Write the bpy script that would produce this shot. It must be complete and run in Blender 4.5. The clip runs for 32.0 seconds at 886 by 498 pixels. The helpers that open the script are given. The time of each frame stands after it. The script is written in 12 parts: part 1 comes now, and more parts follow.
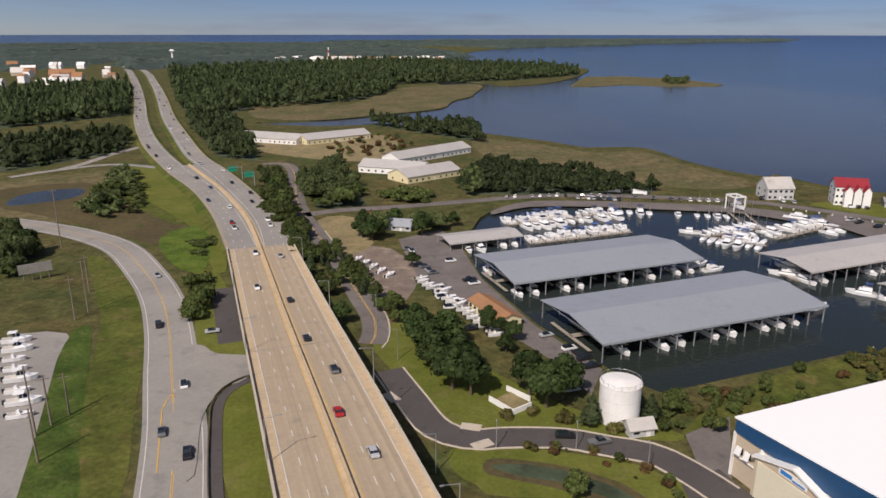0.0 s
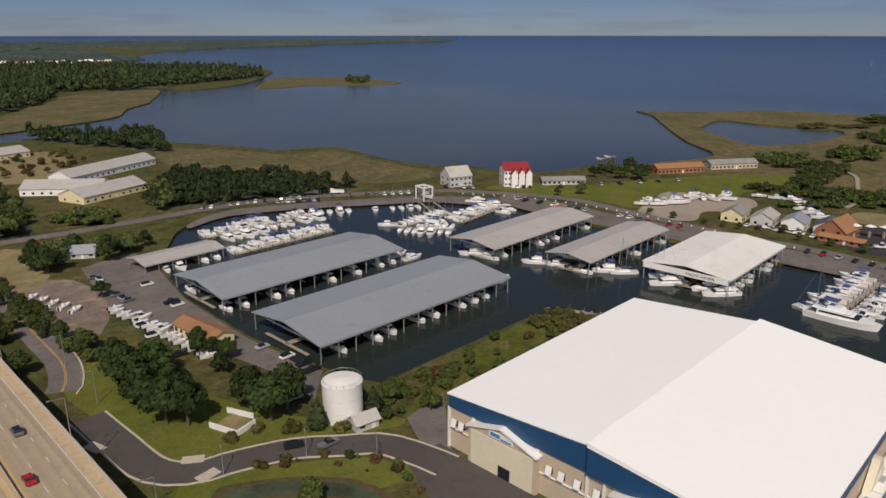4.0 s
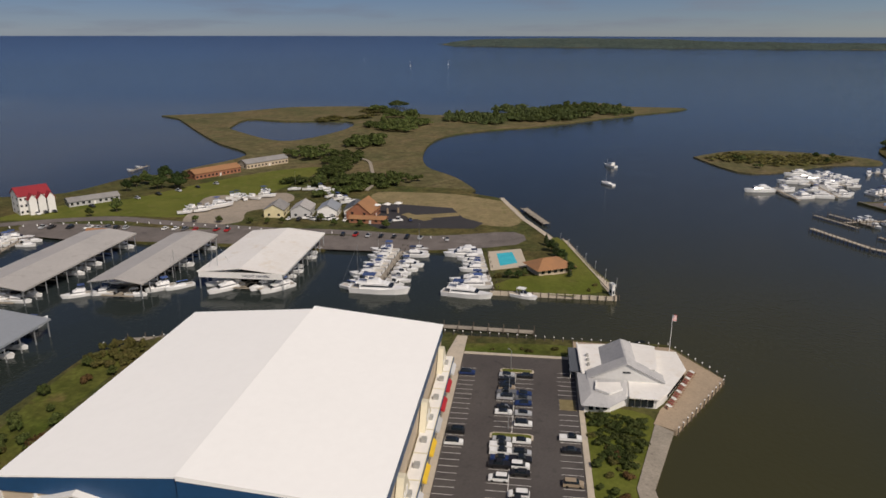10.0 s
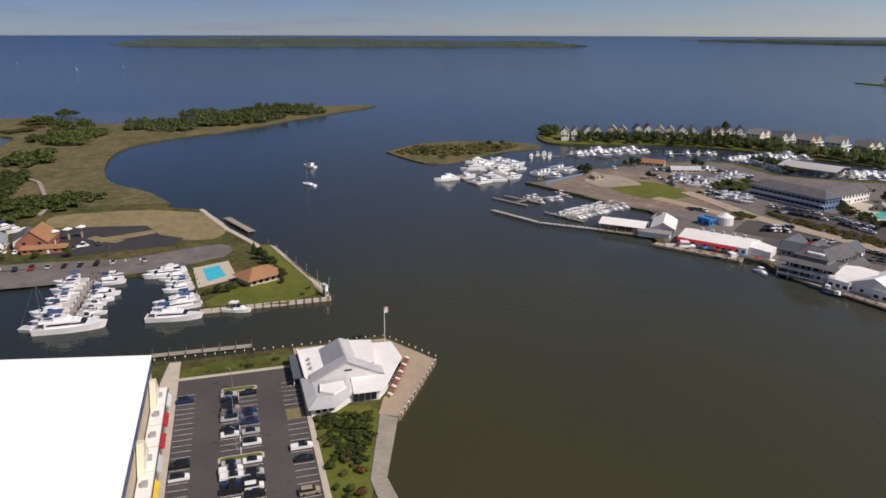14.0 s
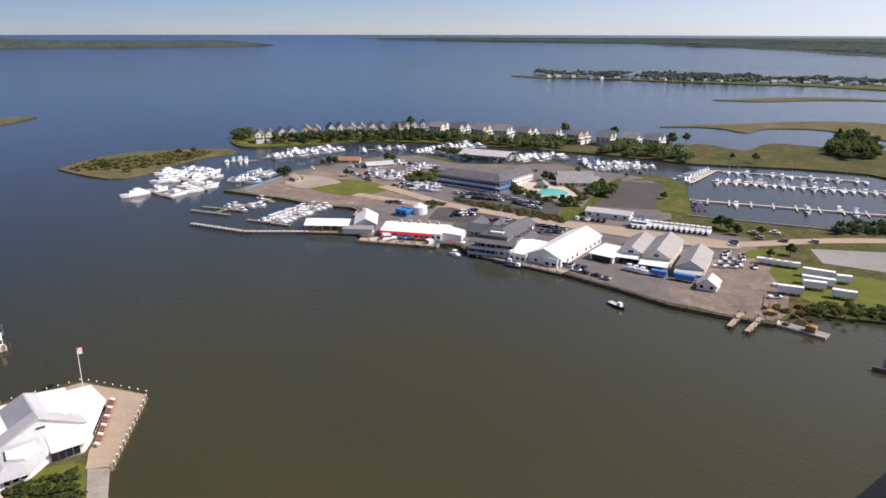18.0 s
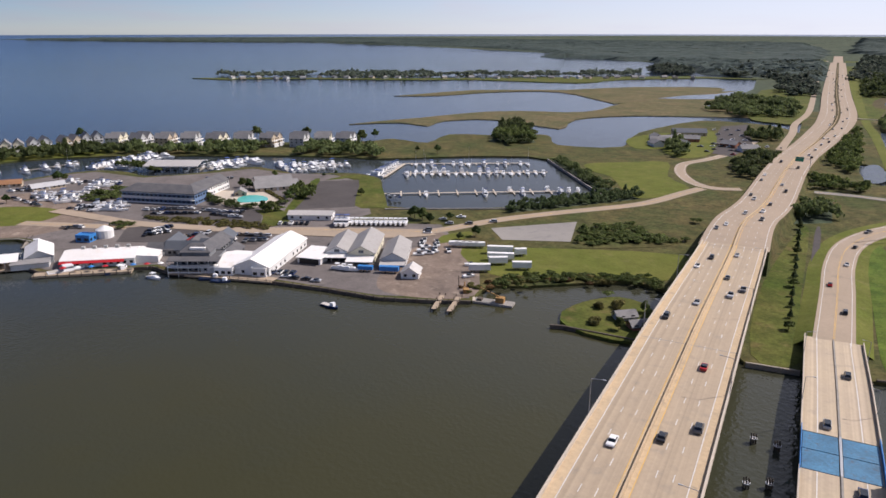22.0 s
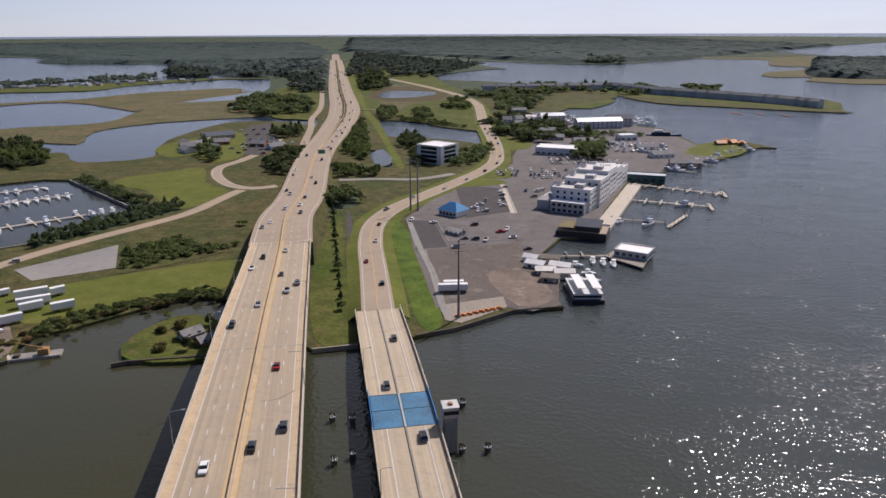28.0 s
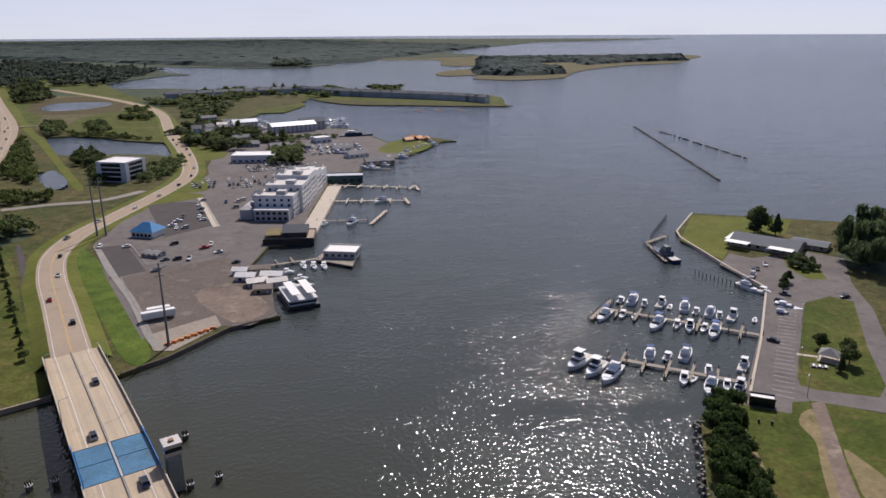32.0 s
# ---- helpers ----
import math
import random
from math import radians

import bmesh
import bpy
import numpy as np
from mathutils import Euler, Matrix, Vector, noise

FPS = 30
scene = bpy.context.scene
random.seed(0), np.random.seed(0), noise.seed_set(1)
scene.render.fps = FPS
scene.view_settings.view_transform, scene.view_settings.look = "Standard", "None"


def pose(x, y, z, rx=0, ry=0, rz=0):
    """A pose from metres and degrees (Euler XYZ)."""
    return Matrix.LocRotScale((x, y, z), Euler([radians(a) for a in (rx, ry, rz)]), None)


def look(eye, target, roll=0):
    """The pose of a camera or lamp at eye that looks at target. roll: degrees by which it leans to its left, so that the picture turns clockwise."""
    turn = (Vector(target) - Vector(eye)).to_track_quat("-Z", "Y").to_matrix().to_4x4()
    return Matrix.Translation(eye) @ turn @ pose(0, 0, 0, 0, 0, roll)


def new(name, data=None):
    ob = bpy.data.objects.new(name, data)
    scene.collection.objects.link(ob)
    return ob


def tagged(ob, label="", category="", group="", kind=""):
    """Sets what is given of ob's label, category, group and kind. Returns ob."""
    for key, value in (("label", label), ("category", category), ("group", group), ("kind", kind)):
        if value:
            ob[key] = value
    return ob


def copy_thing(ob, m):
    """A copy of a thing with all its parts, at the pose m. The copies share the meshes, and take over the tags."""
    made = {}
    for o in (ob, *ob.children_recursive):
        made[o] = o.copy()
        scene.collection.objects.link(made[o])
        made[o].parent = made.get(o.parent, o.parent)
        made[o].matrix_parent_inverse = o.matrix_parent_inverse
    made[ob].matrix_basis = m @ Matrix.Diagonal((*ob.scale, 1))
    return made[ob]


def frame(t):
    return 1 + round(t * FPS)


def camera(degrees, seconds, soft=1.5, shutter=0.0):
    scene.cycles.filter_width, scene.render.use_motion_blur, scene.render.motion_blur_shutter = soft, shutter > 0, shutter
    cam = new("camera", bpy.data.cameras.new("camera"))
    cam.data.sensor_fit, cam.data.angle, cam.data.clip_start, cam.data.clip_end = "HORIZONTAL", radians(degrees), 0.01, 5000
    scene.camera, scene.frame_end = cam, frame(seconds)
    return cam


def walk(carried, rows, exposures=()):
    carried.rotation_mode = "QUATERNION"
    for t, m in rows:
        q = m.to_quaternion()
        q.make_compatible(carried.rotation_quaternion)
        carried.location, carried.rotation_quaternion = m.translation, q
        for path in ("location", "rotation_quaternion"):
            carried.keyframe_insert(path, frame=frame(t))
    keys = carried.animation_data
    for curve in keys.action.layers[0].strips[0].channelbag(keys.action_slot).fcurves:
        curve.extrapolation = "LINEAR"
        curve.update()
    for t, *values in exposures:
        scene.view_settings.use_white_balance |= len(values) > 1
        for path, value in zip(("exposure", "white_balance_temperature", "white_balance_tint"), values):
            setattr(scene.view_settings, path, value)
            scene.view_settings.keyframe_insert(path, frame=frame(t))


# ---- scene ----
cam = camera(64.21, 32.0, soft=1.6)

PATH = [
    (0, (0.00, 1.73, 96.31), (-3.08, 97.27, 66.93), 0.04),
    (1, (0.21, 2.00, 96.57), (7.28, 97.34, 67.22), 0.02),
    (2, (0.40, 2.19, 96.88), (17.59, 96.23, 67.55), 0.00),
    (3, (0.55, 2.28, 97.23), (27.72, 93.95, 67.92), 0.00),
    (4, (0.67, 2.31, 97.63), (37.50, 90.54, 68.33), 0.01),
    (5, (0.76, 2.26, 98.07), (46.83, 86.05, 68.78), 0.02),
    (6, (0.82, 2.16, 98.55), (55.57, 80.55, 69.26), 0.03),
    (7, (0.86, 2.00, 99.06), (63.64, 74.12, 69.78), 0.05),
    (8, (0.86, 1.80, 99.61), (70.94, 66.85, 70.31), 0.07),
    (9, (0.85, 1.57, 100.18), (77.41, 58.83, 70.88), 0.08),
    (10, (0.81, 1.30, 100.78), (82.99, 50.17, 71.46), 0.10),
    (11, (0.76, 1.02, 101.40), (87.62, 40.96, 72.06), 0.11),
    (12, (0.69, 0.72, 102.04), (91.26, 31.30, 72.68), 0.12),
    (13, (0.62, 0.41, 102.70), (93.89, 21.30, 73.31), 0.13),
    (14, (0.53, 0.10, 103.37), (95.47, 11.07, 73.95), 0.13),
    (15, (0.45, -0.21, 104.05), (96.00, 0.72, 74.59), 0.13),
    (16, (0.36, -0.51, 104.74), (95.47, -9.65, 75.24), 0.12),
    (17, (0.27, -0.80, 105.43), (93.88, -19.91, 75.90), 0.11),
    (18, (0.19, -1.06, 106.13), (91.24, -29.96, 76.55), 0.09),
    (19, (0.11, -1.31, 106.82), (87.58, -39.68, 77.21), 0.07),
    (20, (0.04, -1.52, 107.50), (82.93, -48.96, 77.85), 0.04),
    (21, (-0.02, -1.71, 108.18), (77.34, -57.69, 78.50), 0.01),
    (22, (-0.08, -1.86, 108.85), (70.87, -65.76, 79.13), -0.02),
    (23, (-0.14, -1.98, 109.50), (63.59, -73.07, 79.75), -0.06),
    (24, (-0.19, -2.05, 110.13), (55.58, -79.53, 80.36), -0.10),
    (25, (-0.25, -2.09, 110.75), (46.93, -85.08, 80.96), -0.14),
    (26, (-0.31, -2.09, 111.34), (37.75, -89.63, 81.54), -0.18),
    (27, (-0.39, -2.05, 111.90), (28.14, -93.14, 82.10), -0.22),
    (28, (-0.49, -1.96, 112.43), (18.20, -95.57, 82.64), -0.26),
    (29, (-0.63, -1.84, 112.94), (8.05, -96.90, 83.16), -0.29),
    (30, (-0.81, -1.67, 113.40), (-2.22, -97.13, 83.65), -0.32),
    (31, (-1.04, -1.46, 113.83), (-12.50, -96.26, 84.13), -0.34),
    (32, (-1.35, -1.22, 114.21), (-22.70, -94.31, 84.57), -0.35),
]
walk(cam, [(t, look(eye, target, roll)) for t, eye, target, roll in PATH],
     [(0.0, 0.27, 6600, 18), (3.0, -0.02, 6750, 16), (6.0, -0.14, 6950, 15), (12.0, -0.12, 6900, 16), (14.0, 0.2, 6550, 19), (17.0, 0.74, 6350, 20), (19.0, 0.68, 6350, 20), (25.0, 0.38, 6250, 20), (32.0, 0.24, 6250, 20)])

# ---- daylight ----
SUN_AZ, SUN_EL = radians(-115), radians(46)
world = bpy.data.worlds.new("sky")
scene.world = world
world.use_nodes = True
wn, wl = world.node_tree.nodes, world.node_tree.links
sky = wn.new("ShaderNodeTexSky")
sky.sky_type = "NISHITA"
sky.sun_disc = False
sky.sun_elevation = SUN_EL
sky.sun_rotation = radians(90) - SUN_AZ
sky.air_density, sky.dust_density, sky.ozone_density = 0.8, 0.0, 5.0
# thin high cloud near the horizon
tc = wn.new("ShaderNodeTexCoord")
stretch = wn.new("ShaderNodeMapping")
stretch.inputs["Scale"].default_value = (3.0, 3.0, 26.0)
cloud = wn.new("ShaderNodeTexNoise")
cloud.inputs["Scale"].default_value, cloud.inputs["Detail"].default_value = 2.2, 7.0
ramp = wn.new("ShaderNodeValToRGB")
ramp.color_ramp.elements[0].position, ramp.color_ramp.elements[1].position = 0.5, 0.75
ramp.color_ramp.elements[0].color, ramp.color_ramp.elements[1].color = (0, 0, 0, 1), (0.55, 0.55, 0.55, 1)
white = wn.new("ShaderNodeMix")
white.data_type = "RGBA"
white.inputs["B"].default_value = (5.2, 5.4, 5.8, 1)
wl.new(tc.outputs["Generated"], stretch.inputs["Vector"])
wl.new(stretch.outputs["Vector"], cloud.inputs["Vector"])
wl.new(cloud.outputs["Fac"], ramp.inputs["Fac"])
wl.new(ramp.outputs["Color"], white.inputs["Factor"])
tint = wn.new("ShaderNodeMix")
tint.data_type, tint.blend_type = "RGBA", "MULTIPLY"
tint.inputs["Factor"].default_value = 1.0
tint.inputs["B"].default_value = (0.86, 0.90, 1.0, 1)
wl.new(sky.outputs["Color"], tint.inputs["A"])
wl.new(tint.outputs["Result"], white.inputs["A"])
# haze: paler towards the sun
toward = wn.new("ShaderNodeVectorMath")
toward.operation = "DOT_PRODUCT"
toward.inputs[1].default_value = (math.cos(SUN_AZ), math.sin(SUN_AZ), 0)
wl.new(tc.outputs["Generated"], toward.inputs[0])
near_sun = wn.new("ShaderNodeMapRange")
near_sun.interpolation_type = "SMOOTHSTEP"
near_sun.inputs["From Min"].default_value, near_sun.inputs["From Max"].default_value = -0.25, 0.9
near_sun.inputs["To Max"].default_value = 0.76
wl.new(toward.outputs["Value"], near_sun.inputs["Value"])
haze = wn.new("ShaderNodeMix")
haze.data_type = "RGBA"
haze.inputs["B"].default_value = (10.0, 10.5, 11.3, 1)
wl.new(near_sun.outputs["Result"], haze.inputs["Factor"])
wl.new(white.outputs["Result"], haze.inputs["A"])
# deeper blue-grey away from the sun
away = wn.new("ShaderNodeMapRange")
away.interpolation_type = "SMOOTHSTEP"
away.inputs["From Min"].default_value, away.inputs["From Max"].default_value = 0.1, -0.95
wl.new(toward.outputs["Value"], away.inputs["Value"])
deep = wn.new("ShaderNodeMix")
deep.data_type, deep.blend_type = "RGBA", "MULTIPLY"
deep.inputs["B"].default_value = (0.50, 0.56, 0.70, 1)
wl.new(away.outputs["Result"], deep.inputs["Factor"])
wl.new(haze.outputs["Result"], deep.inputs["A"])
wl.new(deep.outputs["Result"], wn["Background"].inputs["Color"])
wn["Background"].inputs["Strength"].default_value = 0.062
sun = new("sun", bpy.data.lights.new("sun", "SUN"))
sun.data.energy, sun.data.angle, sun.data.color = 3.6, radians(0.53), (1.0, 0.94, 0.84)
sun.matrix_world = look((math.cos(SUN_AZ) * math.cos(SUN_EL) * 500, math.sin(SUN_AZ) * math.cos(SUN_EL) * 500, math.sin(SUN_EL) * 500), (0, 0, 0))

# ---- materials ----
def ramp_mix(nt, fac, a, b):
    m = nt.nodes.new("ShaderNodeMix")
    m.data_type = "RGBA"
    m.inputs["A"].default_value = (*a, 1) if isinstance(a, tuple) else (0, 0, 0, 1)
    m.inputs["B"].default_value = (*b, 1) if isinstance(b, tuple) else (0, 0, 0, 1)
    if not isinstance(a, tuple):
        nt.links.new(a, m.inputs["A"])
    if not isinstance(b, tuple):
        nt.links.new(b, m.inputs["B"])
    nt.links.new(fac, m.inputs["Factor"])
    return m.outputs["Result"]


def noise_fac(nt, vec, scale, lo, hi, detail=5.0, rough=0.6):
    n = nt.nodes.new("ShaderNodeTexNoise")
    n.inputs["Scale"].default_value, n.inputs["Detail"].default_value, n.inputs["Roughness"].default_value = scale, detail, rough
    nt.links.new(vec, n.inputs["Vector"])
    r = nt.nodes.new("ShaderNodeMapRange")
    r.inputs["From Min"].default_value, r.inputs["From Max"].default_value = lo, hi
    nt.links.new(n.outputs["Fac"], r.inputs["Value"])
    return r.outputs["Result"], n.outputs["Fac"]


def surface(name, c1, c2, c3=None, rough=0.8, big=0.05, fine=1.0, grain=0.25, bump=0.15, metal=0.0, rnd=0.0, local=False, mottle=0.0):
    """A surface whose colour drifts from c1 to c2 over large patches and to c3 in stains, with a fine grain and relief."""
    m = bpy.data.materials.new(name)
    m.use_nodes = True
    nt = m.node_tree
    p = nt.nodes["Principled BSDF"]
    if local:
        vec = nt.nodes.new("ShaderNodeTexCoord").outputs["Object"]
    else:
        vec = nt.nodes.new("ShaderNodeNewGeometry").outputs["Position"]
    f1, _ = noise_fac(nt, vec, big, 0.35, 0.65)
    col = ramp_mix(nt, f1, c1, c2)
    if c3:
        f3, _ = noise_fac(nt, vec, big * 4.3, 0.56, 0.72, 8.0)
        col = ramp_mix(nt, f3, col, c3)
    f2, raw = noise_fac(nt, vec, fine, 0.3, 0.7, 6.0, 0.7)
    hsv = nt.nodes.new("ShaderNodeHueSaturation")
    mr = nt.nodes.new("ShaderNodeMapRange")
    mr.inputs["To Min"].default_value, mr.inputs["To Max"].default_value = 1 - grain, 1 + grain
    nt.links.new(f2, mr.inputs["Value"])
    val = mr.outputs["Result"]
    if mottle:
        tufts, _ = noise_fac(nt, vec, 0.11, 0.3, 0.7, 4.0, 0.75)
        mt = nt.nodes.new("ShaderNodeMapRange")
        mt.inputs["To Min"].default_value, mt.inputs["To Max"].default_value = 1 - mottle, 1 + mottle
        nt.links.new(tufts, mt.inputs["Value"])
        ml = nt.nodes.new("ShaderNodeMath")
        ml.operation = "MULTIPLY"
        nt.links.new(val, ml.inputs[0])
        nt.links.new(mt.outputs["Result"], ml.inputs[1])
        val = ml.outputs["Value"]
    if rnd:
        oi = nt.nodes.new("ShaderNodeObjectInfo")
        rr = nt.nodes.new("ShaderNodeMapRange")
        rr.inputs["To Min"].default_value, rr.inputs["To Max"].default_value = 1 - rnd, 1 + rnd
        nt.links.new(oi.outputs["Random"], rr.inputs["Value"])
        mm = nt.nodes.new("ShaderNodeMath")
        mm.operation = "MULTIPLY"
        nt.links.new(val, mm.inputs[0])
        nt.links.new(rr.outputs["Result"], mm.inputs[1])
        val = mm.outputs["Value"]
    nt.links.new(val, hsv.inputs["Value"])
    nt.links.new(col, hsv.inputs["Color"])
    nt.links.new(hsv.outputs["Color"], p.inputs["Base Color"])
    p.inputs["Roughness"].default_value, p.inputs["Metallic"].default_value = rough, metal
    if rough >= 0.9:
        p.inputs["Specular IOR Level"].default_value = 0.12
    if bump:
        b = nt.nodes.new("ShaderNodeBump")
        b.inputs["Strength"].default_value, b.inputs["Distance"].default_value = bump, 0.3
        nt.links.new(raw, b.inputs["Height"])
        nt.links.new(b.outputs["Normal"], p.inputs["Normal"])
    return m


def plain(name, c, rough=0.5, metal=0.0, rnd=0.0):
    d = tuple(v * 0.88 for v in c)
    return surface(name, c, d, None, rough, 0.3, 3.0, 0.06, 0.03, metal, rnd, True)


grass = surface("grass", (0.055, 0.078, 0.012), (0.10, 0.10, 0.025), (0.135, 0.105, 0.04), 0.95, 0.024, 0.6, 0.36, 0.6, mottle=0.3)
lawn = surface("lawn", (0.092, 0.110, 0.018), (0.125, 0.130, 0.028), (0.15, 0.14, 0.045), 0.95, 0.03, 0.9, 0.2, 0.4, mottle=0.16)
weeds = surface("weeds", (0.06, 0.10, 0.014), (0.095, 0.13, 0.02), (0.11, 0.13, 0.03), 0.95, 0.08, 0.8, 0.35, 0.8, mottle=0.3)
reeds = surface("ditch_reeds", (0.04, 0.07, 0.012), (0.065, 0.092, 0.018), (0.09, 0.095, 0.03), 0.95, 0.08, 0.8, 0.4, 0.9, mottle=0.35)
scrub = surface("scrub", (0.055, 0.066, 0.02), (0.10, 0.082, 0.032), (0.036, 0.05, 0.016), 0.95, 0.03, 0.5, 0.45, 0.9, mottle=0.4)
marsh = surface("marsh", (0.142, 0.112, 0.056), (0.085, 0.086, 0.036), (0.165, 0.122, 0.070), 0.95, 0.02, 0.3, 0.4, 0.9, mottle=0.3)
# woodland ground colour lightened to hold the haze of the far mainland
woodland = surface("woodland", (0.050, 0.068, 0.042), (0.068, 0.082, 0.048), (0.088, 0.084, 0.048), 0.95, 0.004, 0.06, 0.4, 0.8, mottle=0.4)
scrub_dark = surface("wet_marsh_ground", (0.075, 0.06, 0.03), (0.10, 0.08, 0.038), (0.06, 0.07, 0.02), 0.95, 0.03, 0.5, 0.3, 0.9)
mud = surface("bare_yard", (0.118, 0.098, 0.082), (0.15, 0.126, 0.107), (0.22, 0.185, 0.15), 0.95, 0.03, 0.6, 0.18, 0.3)
gravel_pale = surface("pale_gravel", (0.33, 0.28, 0.225), (0.27, 0.235, 0.19), (0.20, 0.175, 0.15), 0.95, 0.04, 0.6, 0.15, 0.3)
soil = surface("soil", (0.25, 0.195, 0.105), (0.20, 0.165, 0.085), (0.13, 0.125, 0.05), 0.95, 0.05, 0.6, 0.2, 0.3, mottle=0.2)
gravel = surface("gravel", (0.215, 0.165, 0.128), (0.165, 0.131, 0.107), (0.30, 0.245, 0.19), 0.95, 0.035, 0.7, 0.2, 0.3, mottle=0.24)
asphalt = surface("asphalt", (0.136, 0.120, 0.111), (0.17, 0.150, 0.138), (0.104, 0.092, 0.086), 0.9, 0.04, 1.2, 0.14, 0.15, mottle=0.14)
asphalt_dark = surface("asphalt_dark", (0.075, 0.067, 0.064), (0.09, 0.081, 0.076), (0.062, 0.057, 0.055), 0.9, 0.06, 1.4, 0.12, 0.12)
asphalt_new = surface("asphalt_new", (0.028, 0.026, 0.027), (0.036, 0.033, 0.033), None, 0.85, 0.06, 1.4, 0.12, 0.12)
road_grey = surface("road_grey", (0.24, 0.225, 0.205), (0.29, 0.27, 0.24), (0.20, 0.19, 0.18), 0.9, 0.03, 1.0, 0.1, 0.1)
road_tan = surface("tan_roadway", (0.33, 0.265, 0.195), (0.36, 0.285, 0.21), (0.28, 0.23, 0.175), 0.9, 0.03, 0.9, 0.1, 0.1)
deck_tan = surface("deck_tan", (0.45, 0.36, 0.245), (0.41, 0.33, 0.235), (0.35, 0.29, 0.215), 0.85, 0.05, 0.9, 0.08, 0.08)
deck_grey = surface("deck_grey", (0.37, 0.292, 0.20), (0.395, 0.31, 0.21), (0.315, 0.258, 0.187), 0.85, 0.05, 0.9, 0.08, 0.08)
shoulder_tan = surface("shoulder_tan", (0.50, 0.38, 0.24), (0.44, 0.34, 0.22), (0.34, 0.28, 0.2), 0.9, 0.08, 0.9, 0.12, 0.1)
concrete = surface("concrete", (0.50, 0.43, 0.335), (0.45, 0.39, 0.31), (0.36, 0.33, 0.28), 0.85, 0.1, 1.2, 0.1, 0.1)
concrete_old = surface("concrete_old", (0.30, 0.28, 0.25), (0.24, 0.225, 0.20), (0.16, 0.15, 0.13), 0.9, 0.15, 1.2, 0.15, 0.15)


def tracks(m, scale=0.42):
    """Darker wheel tracks along the bridge, drawn across its width."""
    nt = m.node_tree
    p = nt.nodes["Principled BSDF"]
    pos = nt.nodes.new("ShaderNodeNewGeometry").outputs["Position"]
    dot = nt.nodes.new("ShaderNodeVectorMath")
    dot.operation = "DOT_PRODUCT"
    dot.inputs[1].default_value = (0.9342, 0.3567, 0)
    nt.links.new(pos, dot.inputs[0])
    f, _ = noise_fac(nt, dot.outputs["Value"], scale, 0.35, 0.7, 2.0)
    h = nt.nodes.new("ShaderNodeHueSaturation")
    r = nt.nodes.new("ShaderNodeMapRange")
    r.inputs["To Min"].default_value, r.inputs["To Max"].default_value = 1.08, 0.8
    nt.links.new(f, r.inputs["Value"])
    nt.links.new(r.outputs["Result"], h.inputs["Value"])
    nt.links.new(p.inputs["Base Color"].links[0].from_socket, h.inputs["Color"])
    nt.links.new(h.outputs["Color"], p.inputs["Base Color"])


tracks(deck_grey)
tracks(deck_tan)
line_white = surface("line_white", (0.62, 0.60, 0.56), (0.54, 0.52, 0.49), (0.42, 0.40, 0.38), 0.7, 0.2, 2.0, 0.1, 0.0)
line_yellow = surface("line_yellow", (0.62, 0.36, 0.06), (0.52, 0.33, 0.10), (0.40, 0.30, 0.15), 0.7, 0.2, 2.0, 0.1, 0.0)
membrane = surface("white_membrane", (0.90, 0.895, 0.865), (0.885, 0.88, 0.85), None, 0.6, 0.03, 0.4, 0.015, 0.02)
roof_grey = surface("grey_metal_roof", (0.33, 0.355, 0.38), (0.355, 0.375, 0.395), (0.30, 0.315, 0.33), 0.5, 0.04, 0.8, 0.06, 0.05, 0.25)
roof_pale = surface("pale_metal_roof", (0.53, 0.50, 0.46), (0.48, 0.455, 0.42), (0.41, 0.38, 0.345), 0.5, 0.05, 0.8, 0.08, 0.05, 0.2)
roof_white = surface("white_metal_roof", (0.80, 0.78, 0.74), (0.74, 0.71, 0.66), (0.70, 0.64, 0.55), 0.5, 0.04, 0.8, 0.05, 0.05)
shingle_grey = surface("grey_shingle", (0.22, 0.215, 0.21), (0.27, 0.26, 0.25), (0.18, 0.175, 0.17), 0.9, 0.15, 2.5, 0.15, 0.2)
shingle_pale = surface("pale_grey_shingle", (0.40, 0.40, 0.40), (0.46, 0.455, 0.45), (0.34, 0.34, 0.34), 0.9, 0.15, 2.5, 0.12, 0.2)
shingle_brown = surface("brown_shingle", (0.33, 0.17, 0.085), (0.28, 0.15, 0.08), (0.22, 0.13, 0.08), 0.9, 0.15, 2.5, 0.15, 0.2)
roof_slate = surface("dark_slate", (0.075, 0.085, 0.10), (0.095, 0.105, 0.12), None, 0.8, 0.15, 2.0, 0.12, 0.1)
shingle_red = plain("red_metal_roof", (0.27, 0.022, 0.03), 0.6)
siding_tan = surface("tan_cladding", (0.50, 0.41, 0.30), (0.46, 0.38, 0.28), None, 0.8, 0.1, 1.0, 0.06, 0.05)
siding_cream = surface("cream_cladding", (0.66, 0.61, 0.46), (0.62, 0.57, 0.43), None, 0.7, 0.08, 1.0, 0.05, 0.04)
siding_white = surface("white_siding", (0.76, 0.75, 0.72), (0.70, 0.69, 0.66), None, 0.6, 0.1, 1.2, 0.05, 0.04, 0.0, 0.05)
siding_grey = surface("grey_siding", (0.50, 0.50, 0.49), (0.44, 0.44, 0.43), None, 0.7, 0.1, 1.2, 0.06, 0.04, 0.0, 0.15)
siding_dark = surface("dark_grey_siding", (0.16, 0.165, 0.17), (0.20, 0.205, 0.21), None, 0.8, 0.1, 1.2, 0.08, 0.04)
shingle_dark = surface("dark_shingle", (0.10, 0.10, 0.105), (0.135, 0.13, 0.13), (0.08, 0.08, 0.085), 0.9, 0.15, 2.5, 0.15, 0.2)
